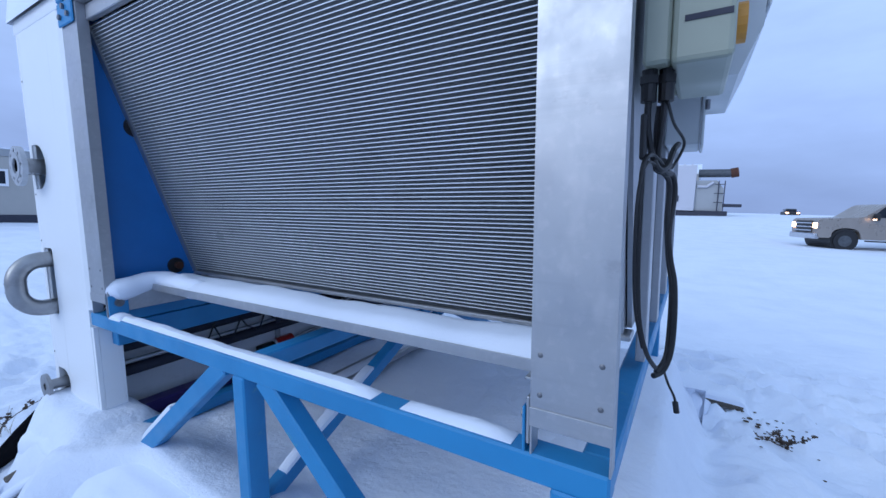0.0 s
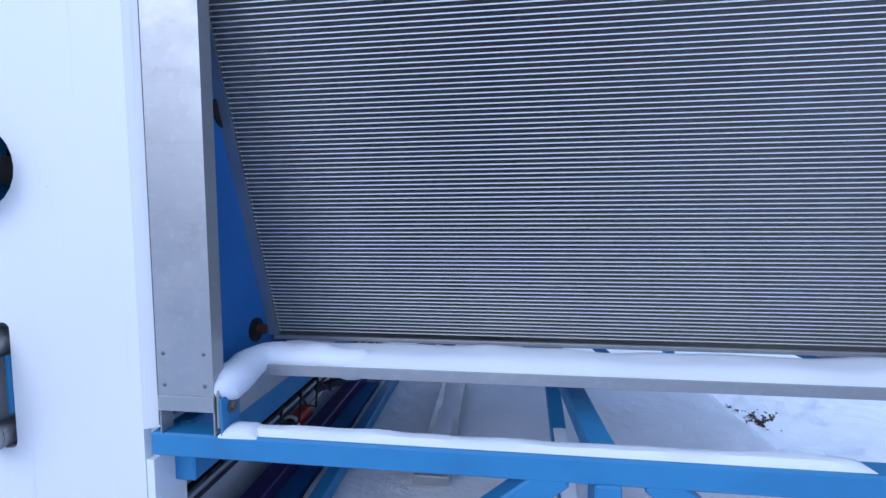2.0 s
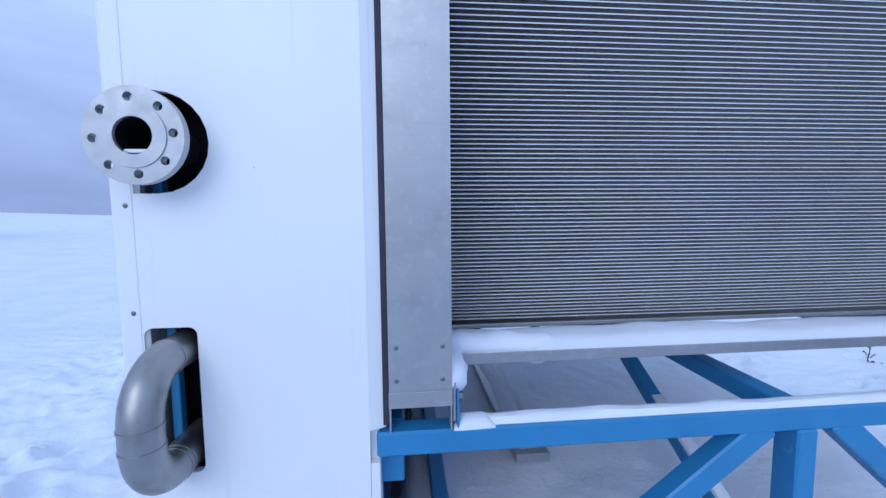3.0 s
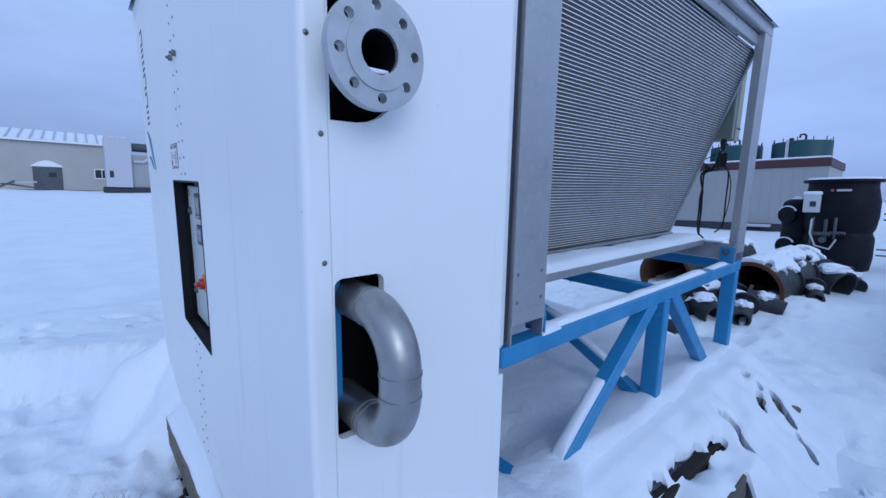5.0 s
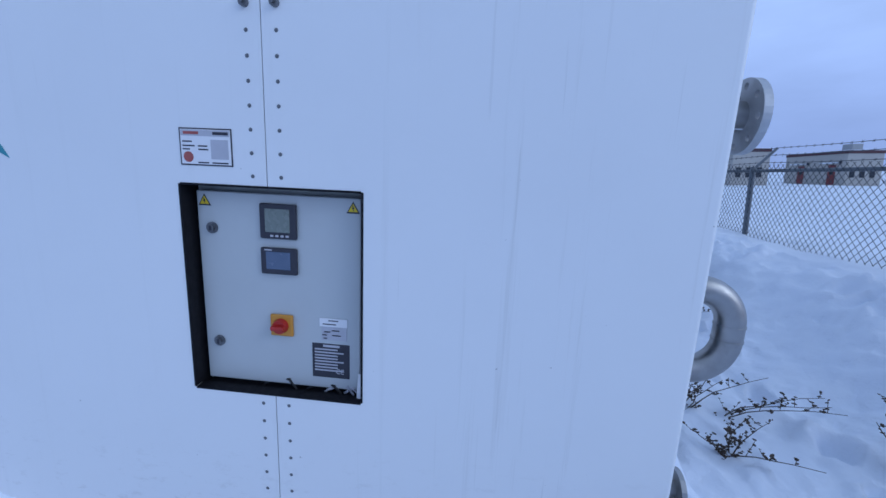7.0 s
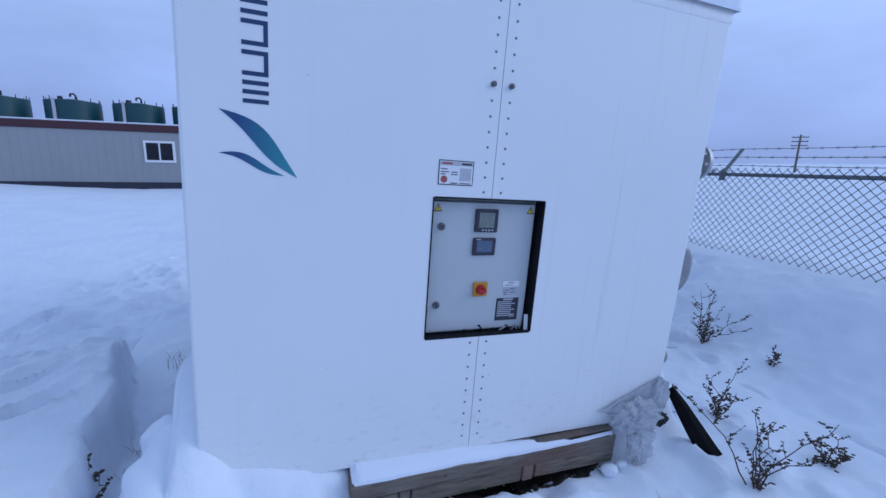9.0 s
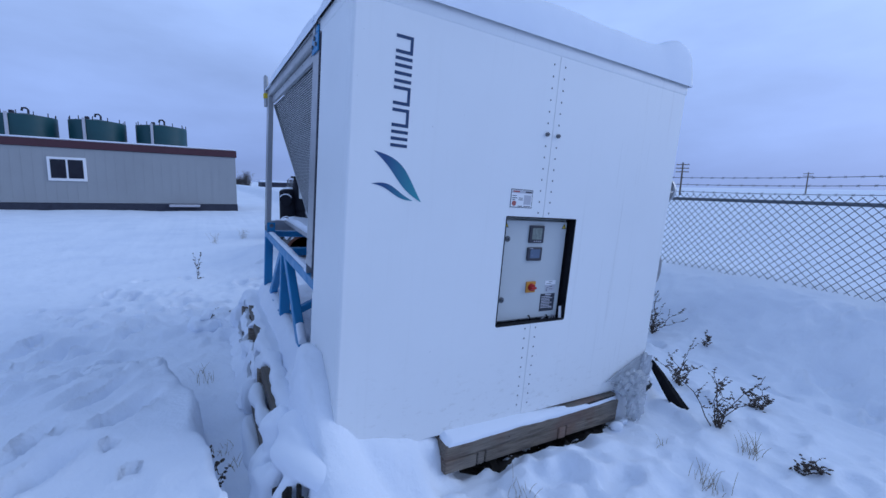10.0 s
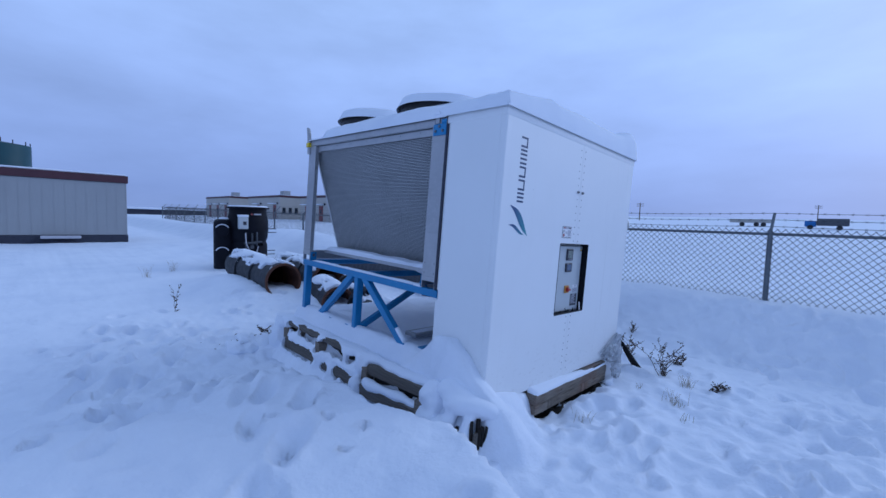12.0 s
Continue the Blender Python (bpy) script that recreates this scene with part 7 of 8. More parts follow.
solo("gravel_strip", bm, GRAVEL, (-0.02, 0.95, ground_z(-0.02, 0.95)), "bare soil and gravel, darkened for shade, in the gap below a timber", "gravel", False, False, kind="stuff")
for k, (x, y, r_) in enumerate(((-0.12, 0.37, 0.038), (-0.10, 0.28, 0.026))):
    bm = drape([(x, y - r_, ground_z(x, y) + 0.4 * r_), (x + 0.3 * r_, y, ground_z(x, y) + 0.7 * r_), (x, y + r_, ground_z(x, y) + 0.4 * r_)], r_, 50.0 + k)
    solo("snow_lump", bm, SNOW, (x, y, ground_z(x, y)), "broken lump of frozen snow beside the timber", "snow", False, True, "snow lumps")


# crumpled wrap at the corner
def wrap(cx, cy, cz, sx, sy, sz, seed, lean=0.0):
    bm = B()
    bmesh.ops.create_icosphere(bm, subdivisions=4, radius=1.0)
    for v in bm.verts:
        d = v.co.normalized()
        q = Vector((d.x * 1.3, d.y * 1.3 + 0.7 * d.z, d.z * 0.55))
        fold = abs(noise.noise(q * 2.1 + Vector((seed, 0, 0)))) * 0.75 + abs(noise.noise(q * 4.7 + Vector((0, seed, 0)))) * 0.36 + abs(noise.noise(d * 9 + Vector((0, 0, seed)))) * 0.10
        rr = 0.62 + 0.85 * fold
        v.co = Vector((cx + d.x * sx * rr + lean * d.z, cy + d.y * sy * rr, cz + d.z * sz * rr))
    return bm


pl = thing("plastic_wrap", (-0.02, 0.16, 0.10), "crumpled torn clear plastic wrap bunched at the cabinet corner", "plastic wrap")
part("fold", wrap(-0.055, 0.20, 0.30, 0.085, 0.16, 0.10, 3.1), PLASTIC, pl, smooth=False)
part("flap", wrap(-0.105, 0.19, 0.17, 0.05, 0.085, 0.13, 5.7), PLASTIC, pl)
part("flap", wrap(-0.015, 0.025, 0.37, 0.05, 0.06, 0.13, 8.3), PLASTIC, pl)
bm = sheet(B(), [(0.42, 0.325), (0.10, 0.46), (0.04, 0.47), (0.05, 0.36), (0.24, 0.31)], [], lambda u, v, d: (-0.012 + d - 0.05 * (0.47 - v), u, v), 0.006)
part("stretched_sheet", bm, PLASTIC, pl)
part("dark_fold", wrap(-0.03, -0.005, 0.235, 0.035, 0.05, 0.045, 2.2), BLACK, pl, "dark torn lining")
rb = thing("rubber_strip", (-0.12, -0.2, 0.12), "loose black rubber strip hanging from the cabinet corner to the snow", "rubber strip")
bm = B()
run = [Vector((0.0, -0.07, 0.40)), Vector((-0.05, -0.12, 0.31)), Vector((-0.105, -0.18, 0.20)), Vector((-0.16, -0.235, 0.10)), Vector((-0.20, -0.265, 0.045))]
wid = (0.020, 0.040, 0.055, 0.066, 0.070)
va = []
for c, w in zip(run, wid):
    va.append([bm.verts.new(c + Vector((0.0, -w, 0.012))), bm.verts.new(c + Vector((-0.012, 0.0, 0.010))), bm.verts.new(c + Vector((0.0, w, -0.012)))])
for r0, r1 in zip(va, va[1:]):
    for k in range(2):
        bm.faces.new((r0[k], r0[k + 1], r1[k + 1], r1[k]))
ext = bmesh.ops.extrude_face_region(bm, geom=bm.faces[:])["geom"]
for v in ext:
    if isinstance(v, bmesh.types.BMVert):
        v.co += Vector((-0.006, -0.006, -0.004))
part("strip", bm, SHADE_AND_RUBBER, rb)


# ---------------- crib boards along the far side ----------------
def crib(name, p0, p1, w, h, seed, label, snow=0.03, mat=None):
    p0, p1 = Vector(p0), Vector(p1)
    mid = (p0 + p1) / 2
    c = thing(name, (mid.x, mid.y, min(p0.z, p1.z) - h / 2), label, "plank", "crib boards", machine=False)
    part("board", board(B(), p0, p1, w, h, 0.008, seed), mat or WOODX, c)
    if snow:
        up_ = Vector((0, 0, h / 2 - 0.002))
        bm = snow_log(B(), p0.lerp(p1, 0.03) + up_, p1.lerp(p0, 0.05) + up_, w * 0.95, snow, seed)
        part("snow_cover", bm, SOFTSNOW, c, "snow lying on the board", True)
    return c


FARB = "weathered crib board jutting from the snow beside the frame"
for k, (p0, p1, w, h) in enumerate((
        ((0.43, 2.405, 0.362), (1.10, 2.410, 0.352), 0.06, 0.085),
        ((0.40, 2.475, 0.208), (1.12, 2.480, 0.185), 0.06, 0.105),
        ((1.20, 2.435, 0.195), (1.86, 2.440, 0.205), 0.06, 0.10),
        ((1.34, 2.380, 0.415), (1.90, 2.385, 0.425), 0.06, 0.06),
        ((1.94, 2.440, 0.232), (2.66, 2.425, 0.222), 0.06, 0.11),
        ((1.98, 2.370, 0.430), (2.72, 2.375, 0.440), 0.06, 0.06))):
    crib("crib_board", p0, p1, w, h, 40.0 + 3 * k, FARB, 0.0)
# near-black backing boards paint the shade in the crib's gaps
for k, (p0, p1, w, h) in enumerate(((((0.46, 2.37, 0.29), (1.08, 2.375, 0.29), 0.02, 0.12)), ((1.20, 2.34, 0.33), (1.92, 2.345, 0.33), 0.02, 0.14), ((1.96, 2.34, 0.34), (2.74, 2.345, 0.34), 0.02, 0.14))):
    crib("crib_board", p0, p1, w, h, 58.0 + k, "near-black board standing in for shade in the gap behind the crib", 0.0, DARKWOOD_AND_SHADE)
# snow lying over the first pair of boards and against the ends
FAR_ROLLS = (
    (((0.34, 2.360, 0.425), (0.60, 2.372, 0.410), (0.85, 2.362, 0.412), (1.10, 2.355, 0.418), (1.30, 2.368, 0.425)), 0.050),
    (((0.42, 2.462, 0.266), (0.66, 2.476, 0.274), (0.92, 2.482, 0.252), (1.12, 2.46, 0.255)), 0.044))
FAR_BLOBS = ((0.72, 2.36, 0.40, 0.30, 0.05, 0.035), (1.20, 2.42, 0.34, 0.07, 0.06, 0.10), (1.20, 2.49, 0.14, 0.08, 0.07, 0.14), (2.78, 2.38, 0.40, 0.14, 0.10, 0.07), (2.82, 2.44, 0.24, 0.14, 0.10, 0.14),
             (0.30, 2.43, 0.36, 0.10, 0.09, 0.13), (0.27, 2.49, 0.18, 0.14, 0.10, 0.14), (0.75, 2.53, 0.07, 0.34, 0.06, 0.06))
snow_mass(FAR_ROLLS, FAR_BLOBS, (1.5, 2.4, 0.25), "soft rolls of snow hanging over crib boards", "spilled snow", 140.0)
# curtain of crusted snow over the other boards, open where boards and gaps show
WINDOWS = ((1.52, 0.375, 1.84, 0.388, 0.044), (1.29, 0.195, 1.54, 0.205, 0.040), (2.05, 0.398, 2.36, 0.408, 0.042), (2.46, 0.395, 2.61, 0.398, 0.036), (2.00, 0.232, 2.62, 0.222, 0.048),
           (1.89, 0.350, 1.95, 0.320, 0.028), (1.34, 0.378, 1.38, 0.360, 0.024), (2.70, 0.310, 2.74, 0.250, 0.040), (1.70, 0.19, 1.82, 0.185, 0.024))
FALL = (((-0.10, 2.22, 0.435), (0.0, 2.30, 0.458), (0.08, 2.36, 0.468), (0.13, 2.405, 0.455), (0.18, 2.428, 0.410), (0.26, 2.440, 0.335), (0.31, 2.472, 0.295), (0.37, 2.482, 0.240), (0.46, 2.505, 0.150), (0.56, 2.58, 0.055)))


def window(x, z):
    best = 1.0
    for x0, z0, x1, z1, r in WINDOWS:
        dx, dz = x1 - x0, z1 - z0
        f = max(0.0, min(1.0, ((x - x0) * dx + (z - z0) * dz) / (dx * dx + dz * dz)))
        best = min(best, math.hypot(x - x0 - f * dx, z - z0 - f * dz) - r)
    return best + 0.026 * nz(x, z, 13, 81) + 0.014 * nz(x, z, 37, 82)


bm = B()
grid_ = {}
for i in range(176):
    for j in range(64):
        x, u = 1.14 + i * 0.0105, -0.10 + j * 0.0105
        y, z = lerp1(u, [f[0] for f in FALL], [f[1] for f in FALL]), lerp1(u, [f[0] for f in FALL], [f[2] for f in FALL])
        w_ = window(x, z) if u > 0.11 else 1.0
        if w_ > 0:
            lump = 0.040 * nz(x, z, 5.0, 83) + 0.022 * nz(x, z, 13, 84)
            tuck = 0.05 * (1 - sm(1.14, 1.26, x)) + 0.012 * max(0.0, 1 - w_ / 0.03) ** 2
            grid_[i, j] = bm.verts.new((x, y + lump * sm(0.0, 0.12, u) - tuck * sm(0.05, 0.14, u), z + 0.012 * nz(x, y, 6, 85) + 0.02 * (x - 1.6) * sm(0.45, 0.2, u)))
for i, j in list(grid_):
    q = [grid_.get(c) for c in ((i, j), (i + 1, j), (i + 1, j + 1), (i, j + 1))]
    if None not in q:
        bm.faces.new(q)
for _ in range(4):
    bmesh.ops.smooth_vert(bm, verts=[v for v in bm.verts if v.is_boundary], factor=0.5, use_axis_x=True, use_axis_y=True, use_axis_z=True)
rim_ = [e for e in bm.edges if e.is_boundary]
for depth in (0.012, 0.022):
    rim_ = [e for e in bmesh.ops.extrude_edge_only(bm, edges=rim_)["geom"] if isinstance(e, bmesh.types.BMEdge) and e.is_boundary]
    for v in {v for e in rim_ for v in e.verts}:
        v.co.y -= depth
        v.co.z -= 0.3 * depth
bmesh.ops.delete(bm, geom=[v for v in bm.verts if not v.link_faces], context="VERTS")
bmesh.ops.recalc_face_normals(bm, faces=bm.faces)
solo("spilled_snow", bm, SOFTSNOW, (2.0, 2.48, 0.1), "crusted curtain of snow hanging over crib boards", "snow", False, True, "spilled snow")
for k, (x, y, z, a) in enumerate(((1.13, 2.43, 0.33, 4), (1.95, 2.42, 0.36, -5), (2.66, 2.42, 0.36, 8), (0.385, 2.475, 0.305, 20), (2.42, 2.39, 0.35, -8))):
    c = thing("crib_block", (x, y, z - 0.09), "short weathered end block between crib boards", "timber block", "crib blocks", machine=False, turn=a)
    BASE[c.name] = Vector((0, 0, 0))
    part("block", board(B(), (0, -0.07, 0.06), (0, 0.03, 0.06), 0.075, 0.12, 0.008, 60.0 + k), WOOD, c)

# splintered stump below the snow pile
st = thing("splintered_stump", (-0.14, 2.42, 0.02), "splintered dark broken stump sticking out of the snow pile", "stump", machine=False)
random.seed(9)
for k in range(20):
    big = k < 13
    x, y = (-0.09 - 0.009 * k + 0.010 * math.sin(k * 2.1), 2.48 - 0.015 * k) if big else (0.035 - 0.010 * (k - 13), 2.475 + 0.010 * math.sin(k * 1.9))
    zt_ = ((0.38 if k < 7 else 0.29) if big else 0.25) + random.uniform(-.11, .03)
    part("splinter", beam(B(), (x + 0.01, y + 0.01, -0.04), (x + random.uniform(-.02, .01), y + random.uniform(-.015, .015), zt_), random.uniform(.020, .036), random.uniform(.016, .03), 0.004), WOODX if k % 5 == 2 else DARKWOOD_AND_SHADE, st)
snow_mass((
    (((-0.22, 2.26, 0.32), (-0.15, 2.34, 0.40), (-0.06, 2.41, 0.42), (0.06, 2.44, 0.40), (0.18, 2.45, 0.38)), 0.065),
    (((-0.06, 2.42, 0.40), (-0.055, 2.475, 0.30), (-0.05, 2.50, 0.18), (-0.05, 2.52, 0.06)), 0.042),
    (((0.08, 2.44, 0.38), (0.10, 2.49, 0.28), (0.11, 2.53, 0.14)), 0.055)),
    ((0.0, 2.35, 0.38, 0.16, 0.08, 0.08), (0.16, 2.36, 0.42, 0.16, 0.10, 0.10), (-0.05, 2.56, 0.05, 0.20, 0.08, 0.10), (-0.26, 2.46, 0.04, 0.09, 0.12, 0.10), (-0.20, 2.33, 0.28, 0.035, 0.05, 0.07), (0.18, 2.50, 0.16, 0.12, 0.09, 0.14)),
    (-0.1, 2.40, 0.2), "heavy lip of snow hanging over a stump", "spilled snow", 190.0, soft=24)

# ---------------- broken boards on the pipe side ----------------
NEARB = "broken weathered board under lumpy snow beside the frame"
# the near-black ones paint the shade in hollows under the snow
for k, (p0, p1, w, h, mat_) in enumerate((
        ((0.92, -0.195, 0.245), (1.80, -0.225, 0.262), 0.05, 0.11, DARKWOOD_AND_SHADE),
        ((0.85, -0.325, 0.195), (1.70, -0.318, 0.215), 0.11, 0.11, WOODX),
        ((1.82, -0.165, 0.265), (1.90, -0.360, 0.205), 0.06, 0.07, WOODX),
        ((1.97, -0.165, 0.275), (2.04, -0.380, 0.195), 0.05, 0.08, DARKWOOD_AND_SHADE),
        ((2.20, -0.255, 0.255), (2.32, -0.440, 0.175), 0.06, 0.06, DARKWOOD_AND_SHADE),
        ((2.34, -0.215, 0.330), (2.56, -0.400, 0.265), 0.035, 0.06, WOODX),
        ((2.42, -0.150, 0.315), (2.60, -0.360, 0.255), 0.05, 0.06, DARKWOOD_AND_SHADE),
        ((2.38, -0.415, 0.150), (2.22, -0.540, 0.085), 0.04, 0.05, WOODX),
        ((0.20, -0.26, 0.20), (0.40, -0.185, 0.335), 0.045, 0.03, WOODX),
        ((0.30, -0.31, 0.16), (0.52, -0.215, 0.315), 0.05, 0.035, DARKWOOD_AND_SHADE),
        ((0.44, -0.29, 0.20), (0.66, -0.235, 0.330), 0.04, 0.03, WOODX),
        ((0.55, -0.33, 0.20), (0.70, -0.215, 0.325), 0.03, 0.045, DARKWOOD_AND_SHADE),
        ((0.24, -0.36, 0.13), (0.56, -0.30, 0.245), 0.03, 0.025, DARKWOOD_AND_SHADE))):
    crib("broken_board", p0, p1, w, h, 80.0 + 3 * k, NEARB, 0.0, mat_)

# soft bank over the broken boards, with ragged hollows through its crust
HOLLOWS = ((1.16, -0.192, 1.44, -0.206, 0.004), (1.44, -0.206, 1.62, -0.222, 0.014), (1.62, -0.224, 1.80, -0.262, 0.009), (1.92, -0.200, 1.95, -0.250, 0.016),
           (1.95, -0.250, 1.87, -0.330, 0.012), (2.43, -0.245, 2.24, -0.310, 0.007), (2.48, -0.290, 2.37, -0.400, 0.014), (2.41, -0.180, 2.43, -0.190, 0.010), (2.33, -0.440, 2.25, -0.520, 0.002))


def hollow(x, y):
    """Distance from the rim of the nearest hollow, negative inside it."""
    best = 1.0
    for x0, y0, x1, y1, r in HOLLOWS:
        dx, dy = x1 - x0, y1 - y0
        f = max(0.0, min(1.0, ((x - x0) * dx + (y - y0) * dy) / (dx * dx + dy * dy)))
        best = min(best, math.hypot(x - x0 - f * dx, y - y0 - f * dy) - r)
    return best + 0.014 * nz(x, y, 17, 71) + 0.007 * nz(x, y, 45, 72)


def bank_z(x, y):
    boards = lerp1(-y, (-0.1, 0.0, 0.10, 0.17, 0.205, 0.235, 0.33, 0.375, 0.43), (0.42, 0.452, 0.428, 0.385, 0.340, 0.285, 0.275, 0.252, 0.05))
    slope = lerp1(-y, (-0.1, 0.0, 0.12, 0.22, 0.32, 0.42, 0.52, 0.62), (0.42, 0.465, 0.435, 0.380, 0.305, 0.220, 0.130, 0.04))
    f = sm(1.66, 1.86, x + 0.10 * nz(x, y, 6, 75))
    z = boards + (slope - boards) * f + 0.030 * (x - 1.1) + 0.040 * nz(x, y, 5.5, 73) * sm(-0.08, -0.2, y) + 0.020 * nz(x, y, 12, 74) * sm(-0.1, -0.25, y)
    rim = max(0.0, 1.0 - max(0.0, hollow(x, y)) / 0.035)
    return ground_z(x, y) - 0.02 + (z - ground_z(x, y) + 0.02) * sm(0.60, 0.85, x) * sm(3.05, 2.72, x) * sm(0.16, 0.02, y) - 0.022 * rim ** 2


bm = B()
STEP = 0.0105
nx_, ny_ = int(2.5 / STEP), int(0.84 / STEP)
grid_ = {}
for i in range(nx_ + 1):
    for j in range(ny_ + 1):
        x, y = 0.58 + i * STEP, -0.68 + j * STEP
        if hollow(x, y) > 0 and not (0.86 < x < 1.70 + 0.02 * nz(x, y, 9, 76) and y < -0.378 + 0.018 * nz(x, y, 7, 77)):
            grid_[i, j] = bm.verts.new((x, y, bank_z(x, y)))
for (i, j), v in list(grid_.items()):
    q = [grid_.get(c) for c in ((i, j), (i + 1, j), (i + 1, j + 1), (i, j + 1))]
    if None not in q:
        bm.faces.new(q)
for _ in range(4):
    bmesh.ops.smooth_vert(bm, verts=[v for v in bm.verts if v.is_boundary], factor=0.5, use_axis_x=True, use_axis_y=True, use_axis_z=True)
rim_ = [e for e in bm.edges if e.is_boundary]
for drop in (0.012, 0.03):
    rim_ = [e for e in bmesh.ops.extrude_edge_only(bm, edges=rim_)["geom"] if isinstance(e, bmesh.types.BMEdge) and e.is_boundary]
    for v in {v for e in rim_ for v in e.verts}:
        v.co.z -= drop
bmesh.ops.delete(bm, geom=[v for v in bm.verts if not v.link_faces], context="VERTS")
solo("spilled_snow", bm, SOFTSNOW, (1.6, -0.25, 0.1), "ragged bank of soft snow lying over broken boards", "snow", False, True, "spilled snow")
snow_mass((
    (((0.14, -0.18, 0.30), (0.34, -0.135, 0.385), (0.54, -0.155, 0.385), (0.76, -0.150, 0.37)), 0.062),
    (((0.40, -0.36, 0.20), (0.50, -0.27, 0.31), (0.56, -0.21, 0.35)), 0.026),
    (((0.12, -0.30, 0.16), (0.22, -0.38, 0.14), (0.44, -0.42, 0.13)), 0.05)),
    ((0.42, -0.10, 0.38, 0.30, 0.08, 0.06),),
    (0.4, -0.2, 0.25), "snow lying over splintered boards at the cabinet corner", "spilled snow", 172.0, voxel=0.009)
for k, (x, y, h, lx, ly) in enumerate(((2.58, -0.30, 0.07, .03, -.02), (2.98, -0.13, 0.07, .02, .0))):
    z = ground_z(x, y)
    s_ = thing("board_stub", (x, y, z), "splintered board end poking out of the snow", "plank", "board stubs", machine=False)
    part("splinter", beam(B(), (x, y, z - 0.08), (x + lx, y + ly, z + h), 0.045, 0.022, 0.004), WOODX, s_)
    part("splinter", beam(B(), (x + .03, y, z - 0.08), (x + lx + .04, y + ly, z + h * 0.6), 0.03, 0.02, 0.004), DARKWOOD_AND_SHADE, s_)
random.seed(17)
for k in range(5):                     # lumps that slid off the frame
    x, y = random.uniform(0.9, 3.0), random.uniform(-0.75, -0.45)
    bm = B()
    bmesh.ops.create_icosphere(bm, subdivisions=3, radius=1.0)
    s = random.uniform(0.03, 0.055)
    for v in bm.verts:
        d = v.co.copy()
        v.co = Vector((x, y, ground_z(x, y) + s * 0.1)) + Vector((d.x * s * 1.3, d.y * s, d.z * s * 0.7)) * (1 + 0.5 * noise.noise(d * 1.6 + Vector((k, 0, 0))))
    solo("snow_lump", bm, SNOW, (x, y, ground_z(x, y)), "lump of slid-off snow beside the frame", "snow", False, True, "snow lumps")

# snow caught on the blue frame
for k, (p0, p1, w, h) in enumerate((
        ((1.16, 0.034, 0.672), (0.90, 0.034, 0.466), 0.044, 0.022),
        ((1.02, 2.228, 0.548), (0.90, 2.228, 0.455), 0.055, 0.030),
        ((1.630, 0.15, 0.497), (1.640, 0.62, 0.72), 0.05, 0.018),
        ((2.10, 0.030, 0.650), (2.32, 0.030, 0.455), 0.05, 0.008))):
    bm = snow_log(B(), Vector(p0) + Vector((0, 0, 0.012)), Vector(p1) + Vector((0, 0, 0.012)), w, h, 100.0 + k, 16)
    solo("brace_snow", bm, SOFTSNOW, p0, "strip of snow clinging to a blue brace", "snow", True, True, "brace snow")
for k, (x, y) in enumerate(((0.765, 0.030), (0.765, W - 0.030))):
    bm = snow_log(B(), (x - 0.04, y, 0.977), (x + 0.06, y, 0.977), 0.058, 0.020, 110.0 + k, 8)
    solo("corner_snow", bm, SOFTSNOW, (x, y, 0.977), "small heap of snow on the blue chord", "snow", True, True, "chord snow")


# ---------------- weeds, grass, leaves ----------------
def weed(x, y, h, seed, stems=4, lean=(0.0, 0.0), spread_=0.35, label="dry brown weed with seed heads standing in the snow", name="dry_weed"):
    rnd = random.Random(seed)
    z = ground_z(x, y)
    w = thing(name, (x, y, z), label, "weed", "dry weeds", machine=False)
    heads = B()
    for s in range(stems):
        bm = B()
        hh = h * rnd.uniform(0.55, 1.0)
        dx, dy = lean[0] + rnd.gauss(0, spread_), lean[1] + rnd.gauss(0, spread_)
        pts = [Vector((x + rnd.uniform(-.015, .015), y + rnd.uniform(-.015, .015), z - 0.03))]
        n = 6
        for i in range(n):
            f = (i + 1) / n
            pts.append(pts[0] + Vector((dx * hh * f ** 1.4 + rnd.gauss(0, .010), dy * hh * f ** 1.4 + rnd.gauss(0, .010), max(0.02, hh * f * (1 - 0.25 * min(1.5, math.hypot(dx, dy)) * f)))))
        sweep(bm, pts, [0.0042 - 0.0028 * i / n for i in range(n + 1)], 5)
        for i in range(1, n + 1):
            for b_ in range(rnd.choice((1, 1, 2))):
                f = rnd.random()
                p = pts[i - 1].lerp(pts[i], f)
                a = rnd.uniform(0, 6.28)
                ln = rnd.uniform(0.03, 0.11) * (0.6 + h)
                q = p + Vector((math.cos(a) * ln * 0.7, math.sin(a) * ln * 0.7, ln * rnd.uniform(0.2, 0.9)))
                m = p.lerp(q, 0.5) + Vector((0, 0, -0.006))
                sweep(bm, [p, m, q], [0.002, 0.0016, 0.001], 4)
                for c in (q, m, p.lerp(q, 0.75), p.lerp(q, 0.3)):
                    s_ = rnd.uniform(0.004, 0.0095)
                    ml = Matrix.Translation(c + Vector((rnd.gauss(0, .004), rnd.gauss(0, .004), 0))) @ Matrix.Rotation(rnd.uniform(0, 3.1), 4, Vector((rnd.random(), rnd.random(), rnd.random() + 0.1)).normalized()) @ Matrix.Diagonal((1.6, 1.0, 0.55, 1))
                    bmesh.ops.create_icosphere(heads, subdivisions=1, radius=s_, matrix=ml)
        tagged(part("stem", bm, TWIG, w), kind="stuff")
    tagged(part("seed_head", heads, TWIG, w, "small curled leaves and seed heads"), kind="stuff")
    return w


weed(-0.43, -0.23, 0.52, 1, 6, (0.0, -.30), 0.42)
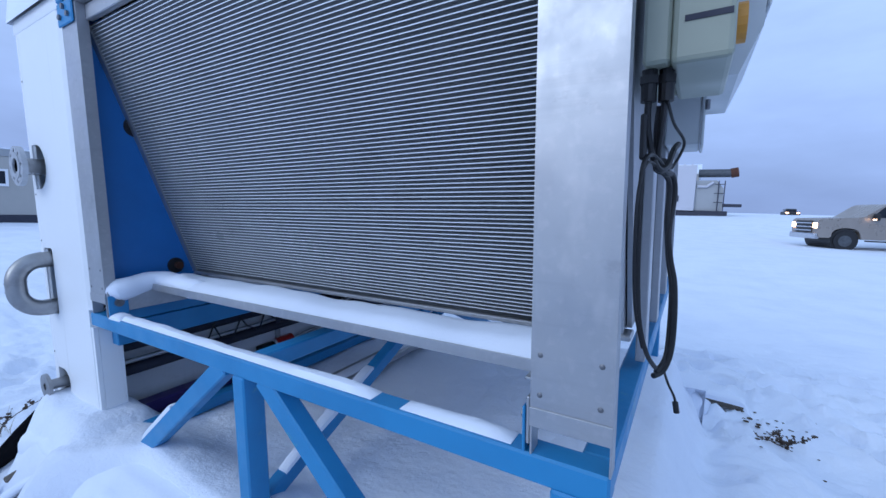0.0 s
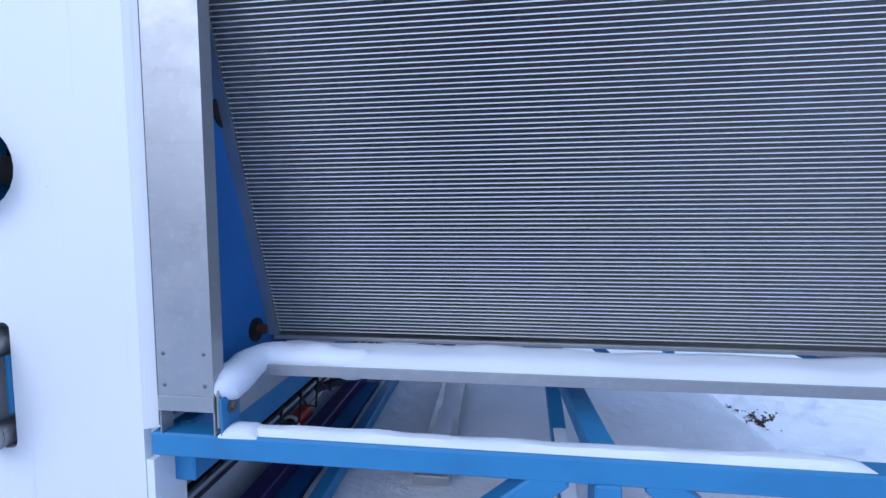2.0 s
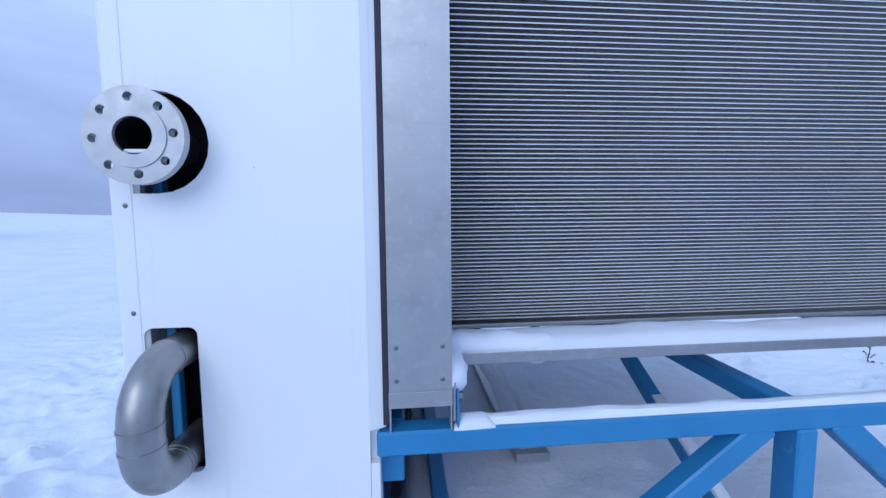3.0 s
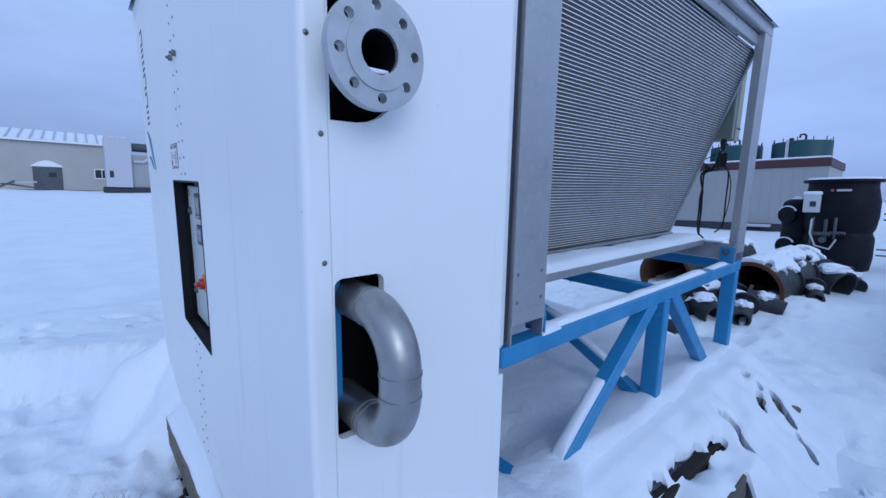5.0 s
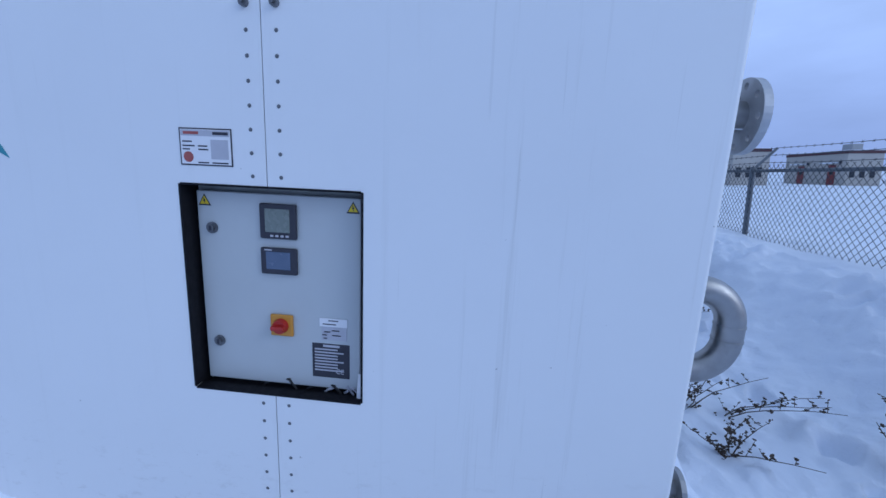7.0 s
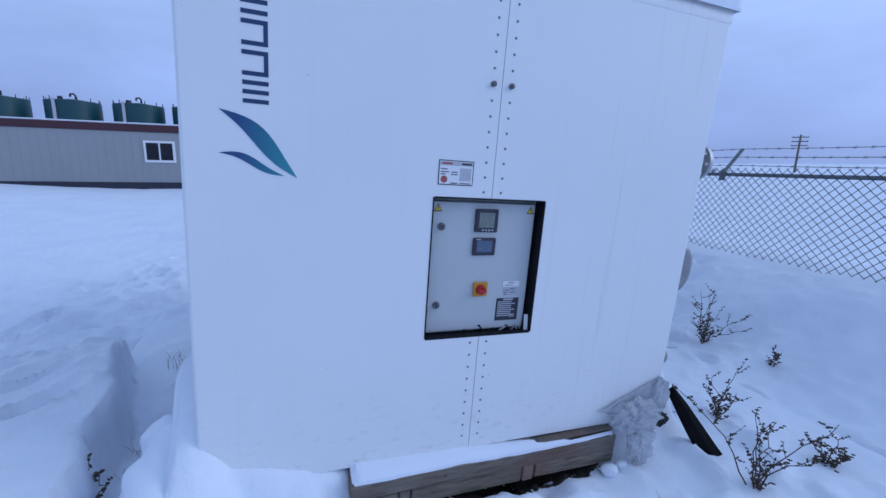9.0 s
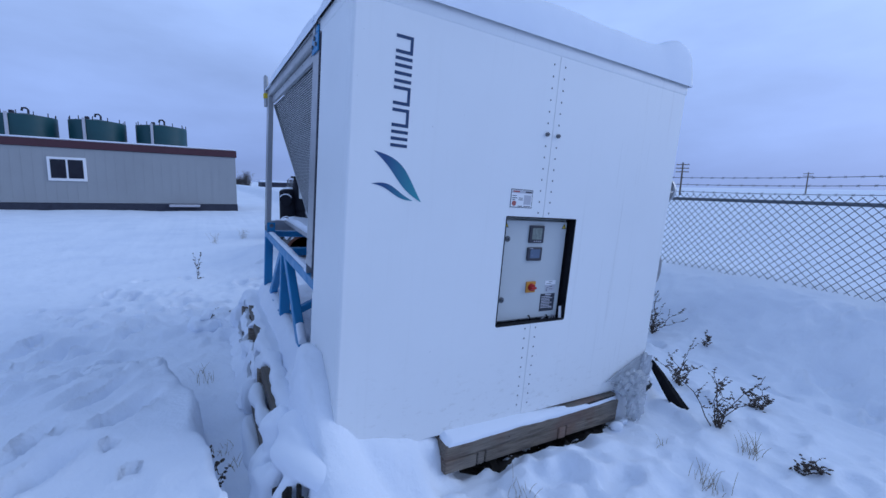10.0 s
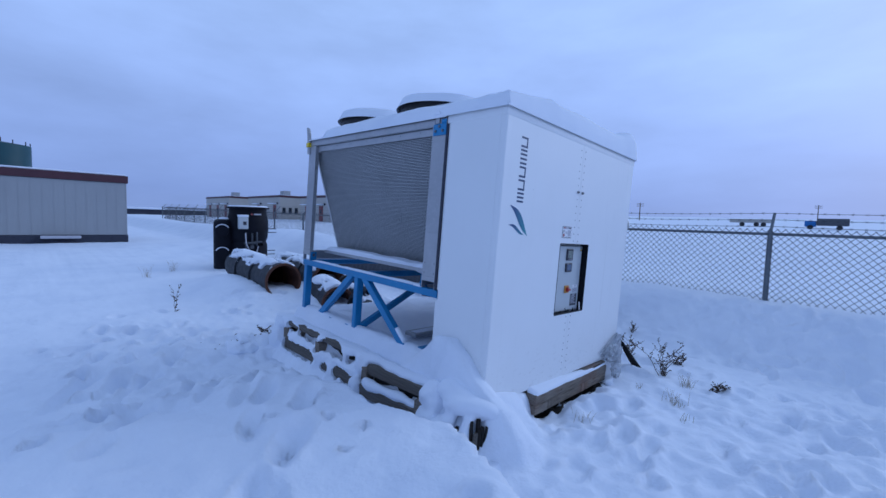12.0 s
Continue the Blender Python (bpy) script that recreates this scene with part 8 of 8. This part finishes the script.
weed(0.90, -1.50, 0.50, 2, 9, (0, -.15), 0.40, "bushy dry brown weed standing in the snow")
weed(0.06, -0.60, 0.36, 3, 6, (.1, -.25), 0.40)
weed(1.44, -0.72, 0.42, 4, 3, (0.1, -1.1), 0.25, "dry weed bent low over the snow")
weed(1.62, -0.86, 0.22, 5, 2, (0.0, -0.1), 0.25)
weed(1.02, -0.76, 0.26, 6, 5, (0.2, -0.5), 0.5, "bushy dry brown weed bent over the snow")
weed(-0.42, -0.83, 0.20, 7, 5, (.2, -.7), 0.7, "dry brown weed bent low over the snow")
weed(0.40, -1.62, 0.16, 18, 2, (0, 0), 0.3)
weed(-0.91, -0.18, 0.14, 17, 3, (-.3, -.6), 0.4)
weed(3.38, 2.38, 0.10, 8, 5, (0, 0), 1.1, "bushy dry weed beside the crib boards")
weed(5.50, 2.90, 0.50, 9, 2, (0, 0), 0.12, "thin tall dry weed in open snow")
weed(0.35, 2.72, 0.22, 10, 2, (0, 0), 0.15, "small dry weed in the trench")
weed(1.40, -0.95, 0.42, 13, 3, (-0.2, -1.5), 0.25, "long dry branch lying on the snow", "fallen_branch")
weed(2.75, -1.22, 0.36, 14, 3, (0.5, -1.1), 0.3, "dry branch lying on the snow", "fallen_branch")
weed(3.22, -1.42, 0.30, 15, 4, (0.1, -0.1), 0.25)


def tuft(x, y, h, n, seed):
    rnd = random.Random(seed)
    bm = B()
    for i in range(n):
        px, py = x + rnd.gauss(0, .035), y + rnd.gauss(0, .035)
        z = ground_z(px, py)
        a, ln, hh = rnd.uniform(0, 6.28), rnd.uniform(.1, .6), h * rnd.uniform(.4, 1)
        p = Vector((px, py, z - .02))
        pts = [p + Vector((math.cos(a) * ln * hh * f * f, math.sin(a) * ln * hh * f * f, hh * f)) for f in (0, .4, .75, 1.0)]
        sweep(bm, pts, [0.0016, 0.0013, 0.0010, 0.0005], 4, False)
    solo("grass_tuft", bm, DRYGRASS, (x, y, ground_z(x, y)), "tuft of dry straw-coloured grass in the snow", "grass", False, False, "grass tufts", "stuff")


for k, (x, y, h, n) in enumerate(((-0.73, 0.41, .14, 34), (-0.68, -0.13, .15, 30), (-0.40, 0.32, .08, 7), (-0.34, 1.39, .10, 18), (10.0, 1.95, .3, 26), (1.80, 2.74, .14, 10), (1.95, 2.80, .12, 7), (0.78, 2.68, .09, 14), (0.62, 2.66, .08, 10), (-0.9, 0.75, .10, 10), (9.2, 2.6, .3, 20))):
    tuft(x, y, h, n, 200 + k)

random.seed(41)
bm = B()
for k in range(46):
    x, y = 3.36 + random.gauss(0, .12), 2.55 + random.gauss(0, .20)
    s = random.uniform(.006, .015)
    bmesh.ops.create_icosphere(bm, subdivisions=1, radius=s, matrix=Matrix.Translation((x, y, ground_z(x, y) + 0.003)) @ Matrix.Diagonal((1.3, random.uniform(.7, 1.2), .5, 1)))
solo("leaf_litter", bm, TWIG, (3.36, 2.55, ground_z(3.36, 2.55)), "scatter of brown leaves and dirt on the snow", "leaves", False, False, kind="stuff")
zs = ground_z(3.10, 2.72)
slab = thing("sunken_plank", (3.10, 2.72, zs - 0.05), "grey snow-dusted plank ends sunk in the snow", "plank", machine=False)
for y_, z_, k in ((2.76, 0.045, 0), (2.70, -0.03, 1)):
    part("board", board(B(), (2.98, y_ + 0.02, zs + z_), (3.22, y_ - 0.02, zs + z_ + 0.005), 0.07, 0.055, 0.006, 120.0 + 4 * k), WOODX, slab)
part("snow_cover", snow_log(B(), (2.96, 2.78, zs + 0.072), (3.23, 2.74, zs + 0.076), 0.09, 0.035, 130.0), SOFTSNOW, slab, smooth=True)
snow_mass((), ((3.08, 2.84, zs - 0.01, 0.20, 0.09, 0.09), (2.95, 2.72, zs - 0.02, 0.08, 0.10, 0.09)), (3.08, 2.84, zs), "drift of snow lying against sunken planks", "spilled snow", 210.0, soft=14)
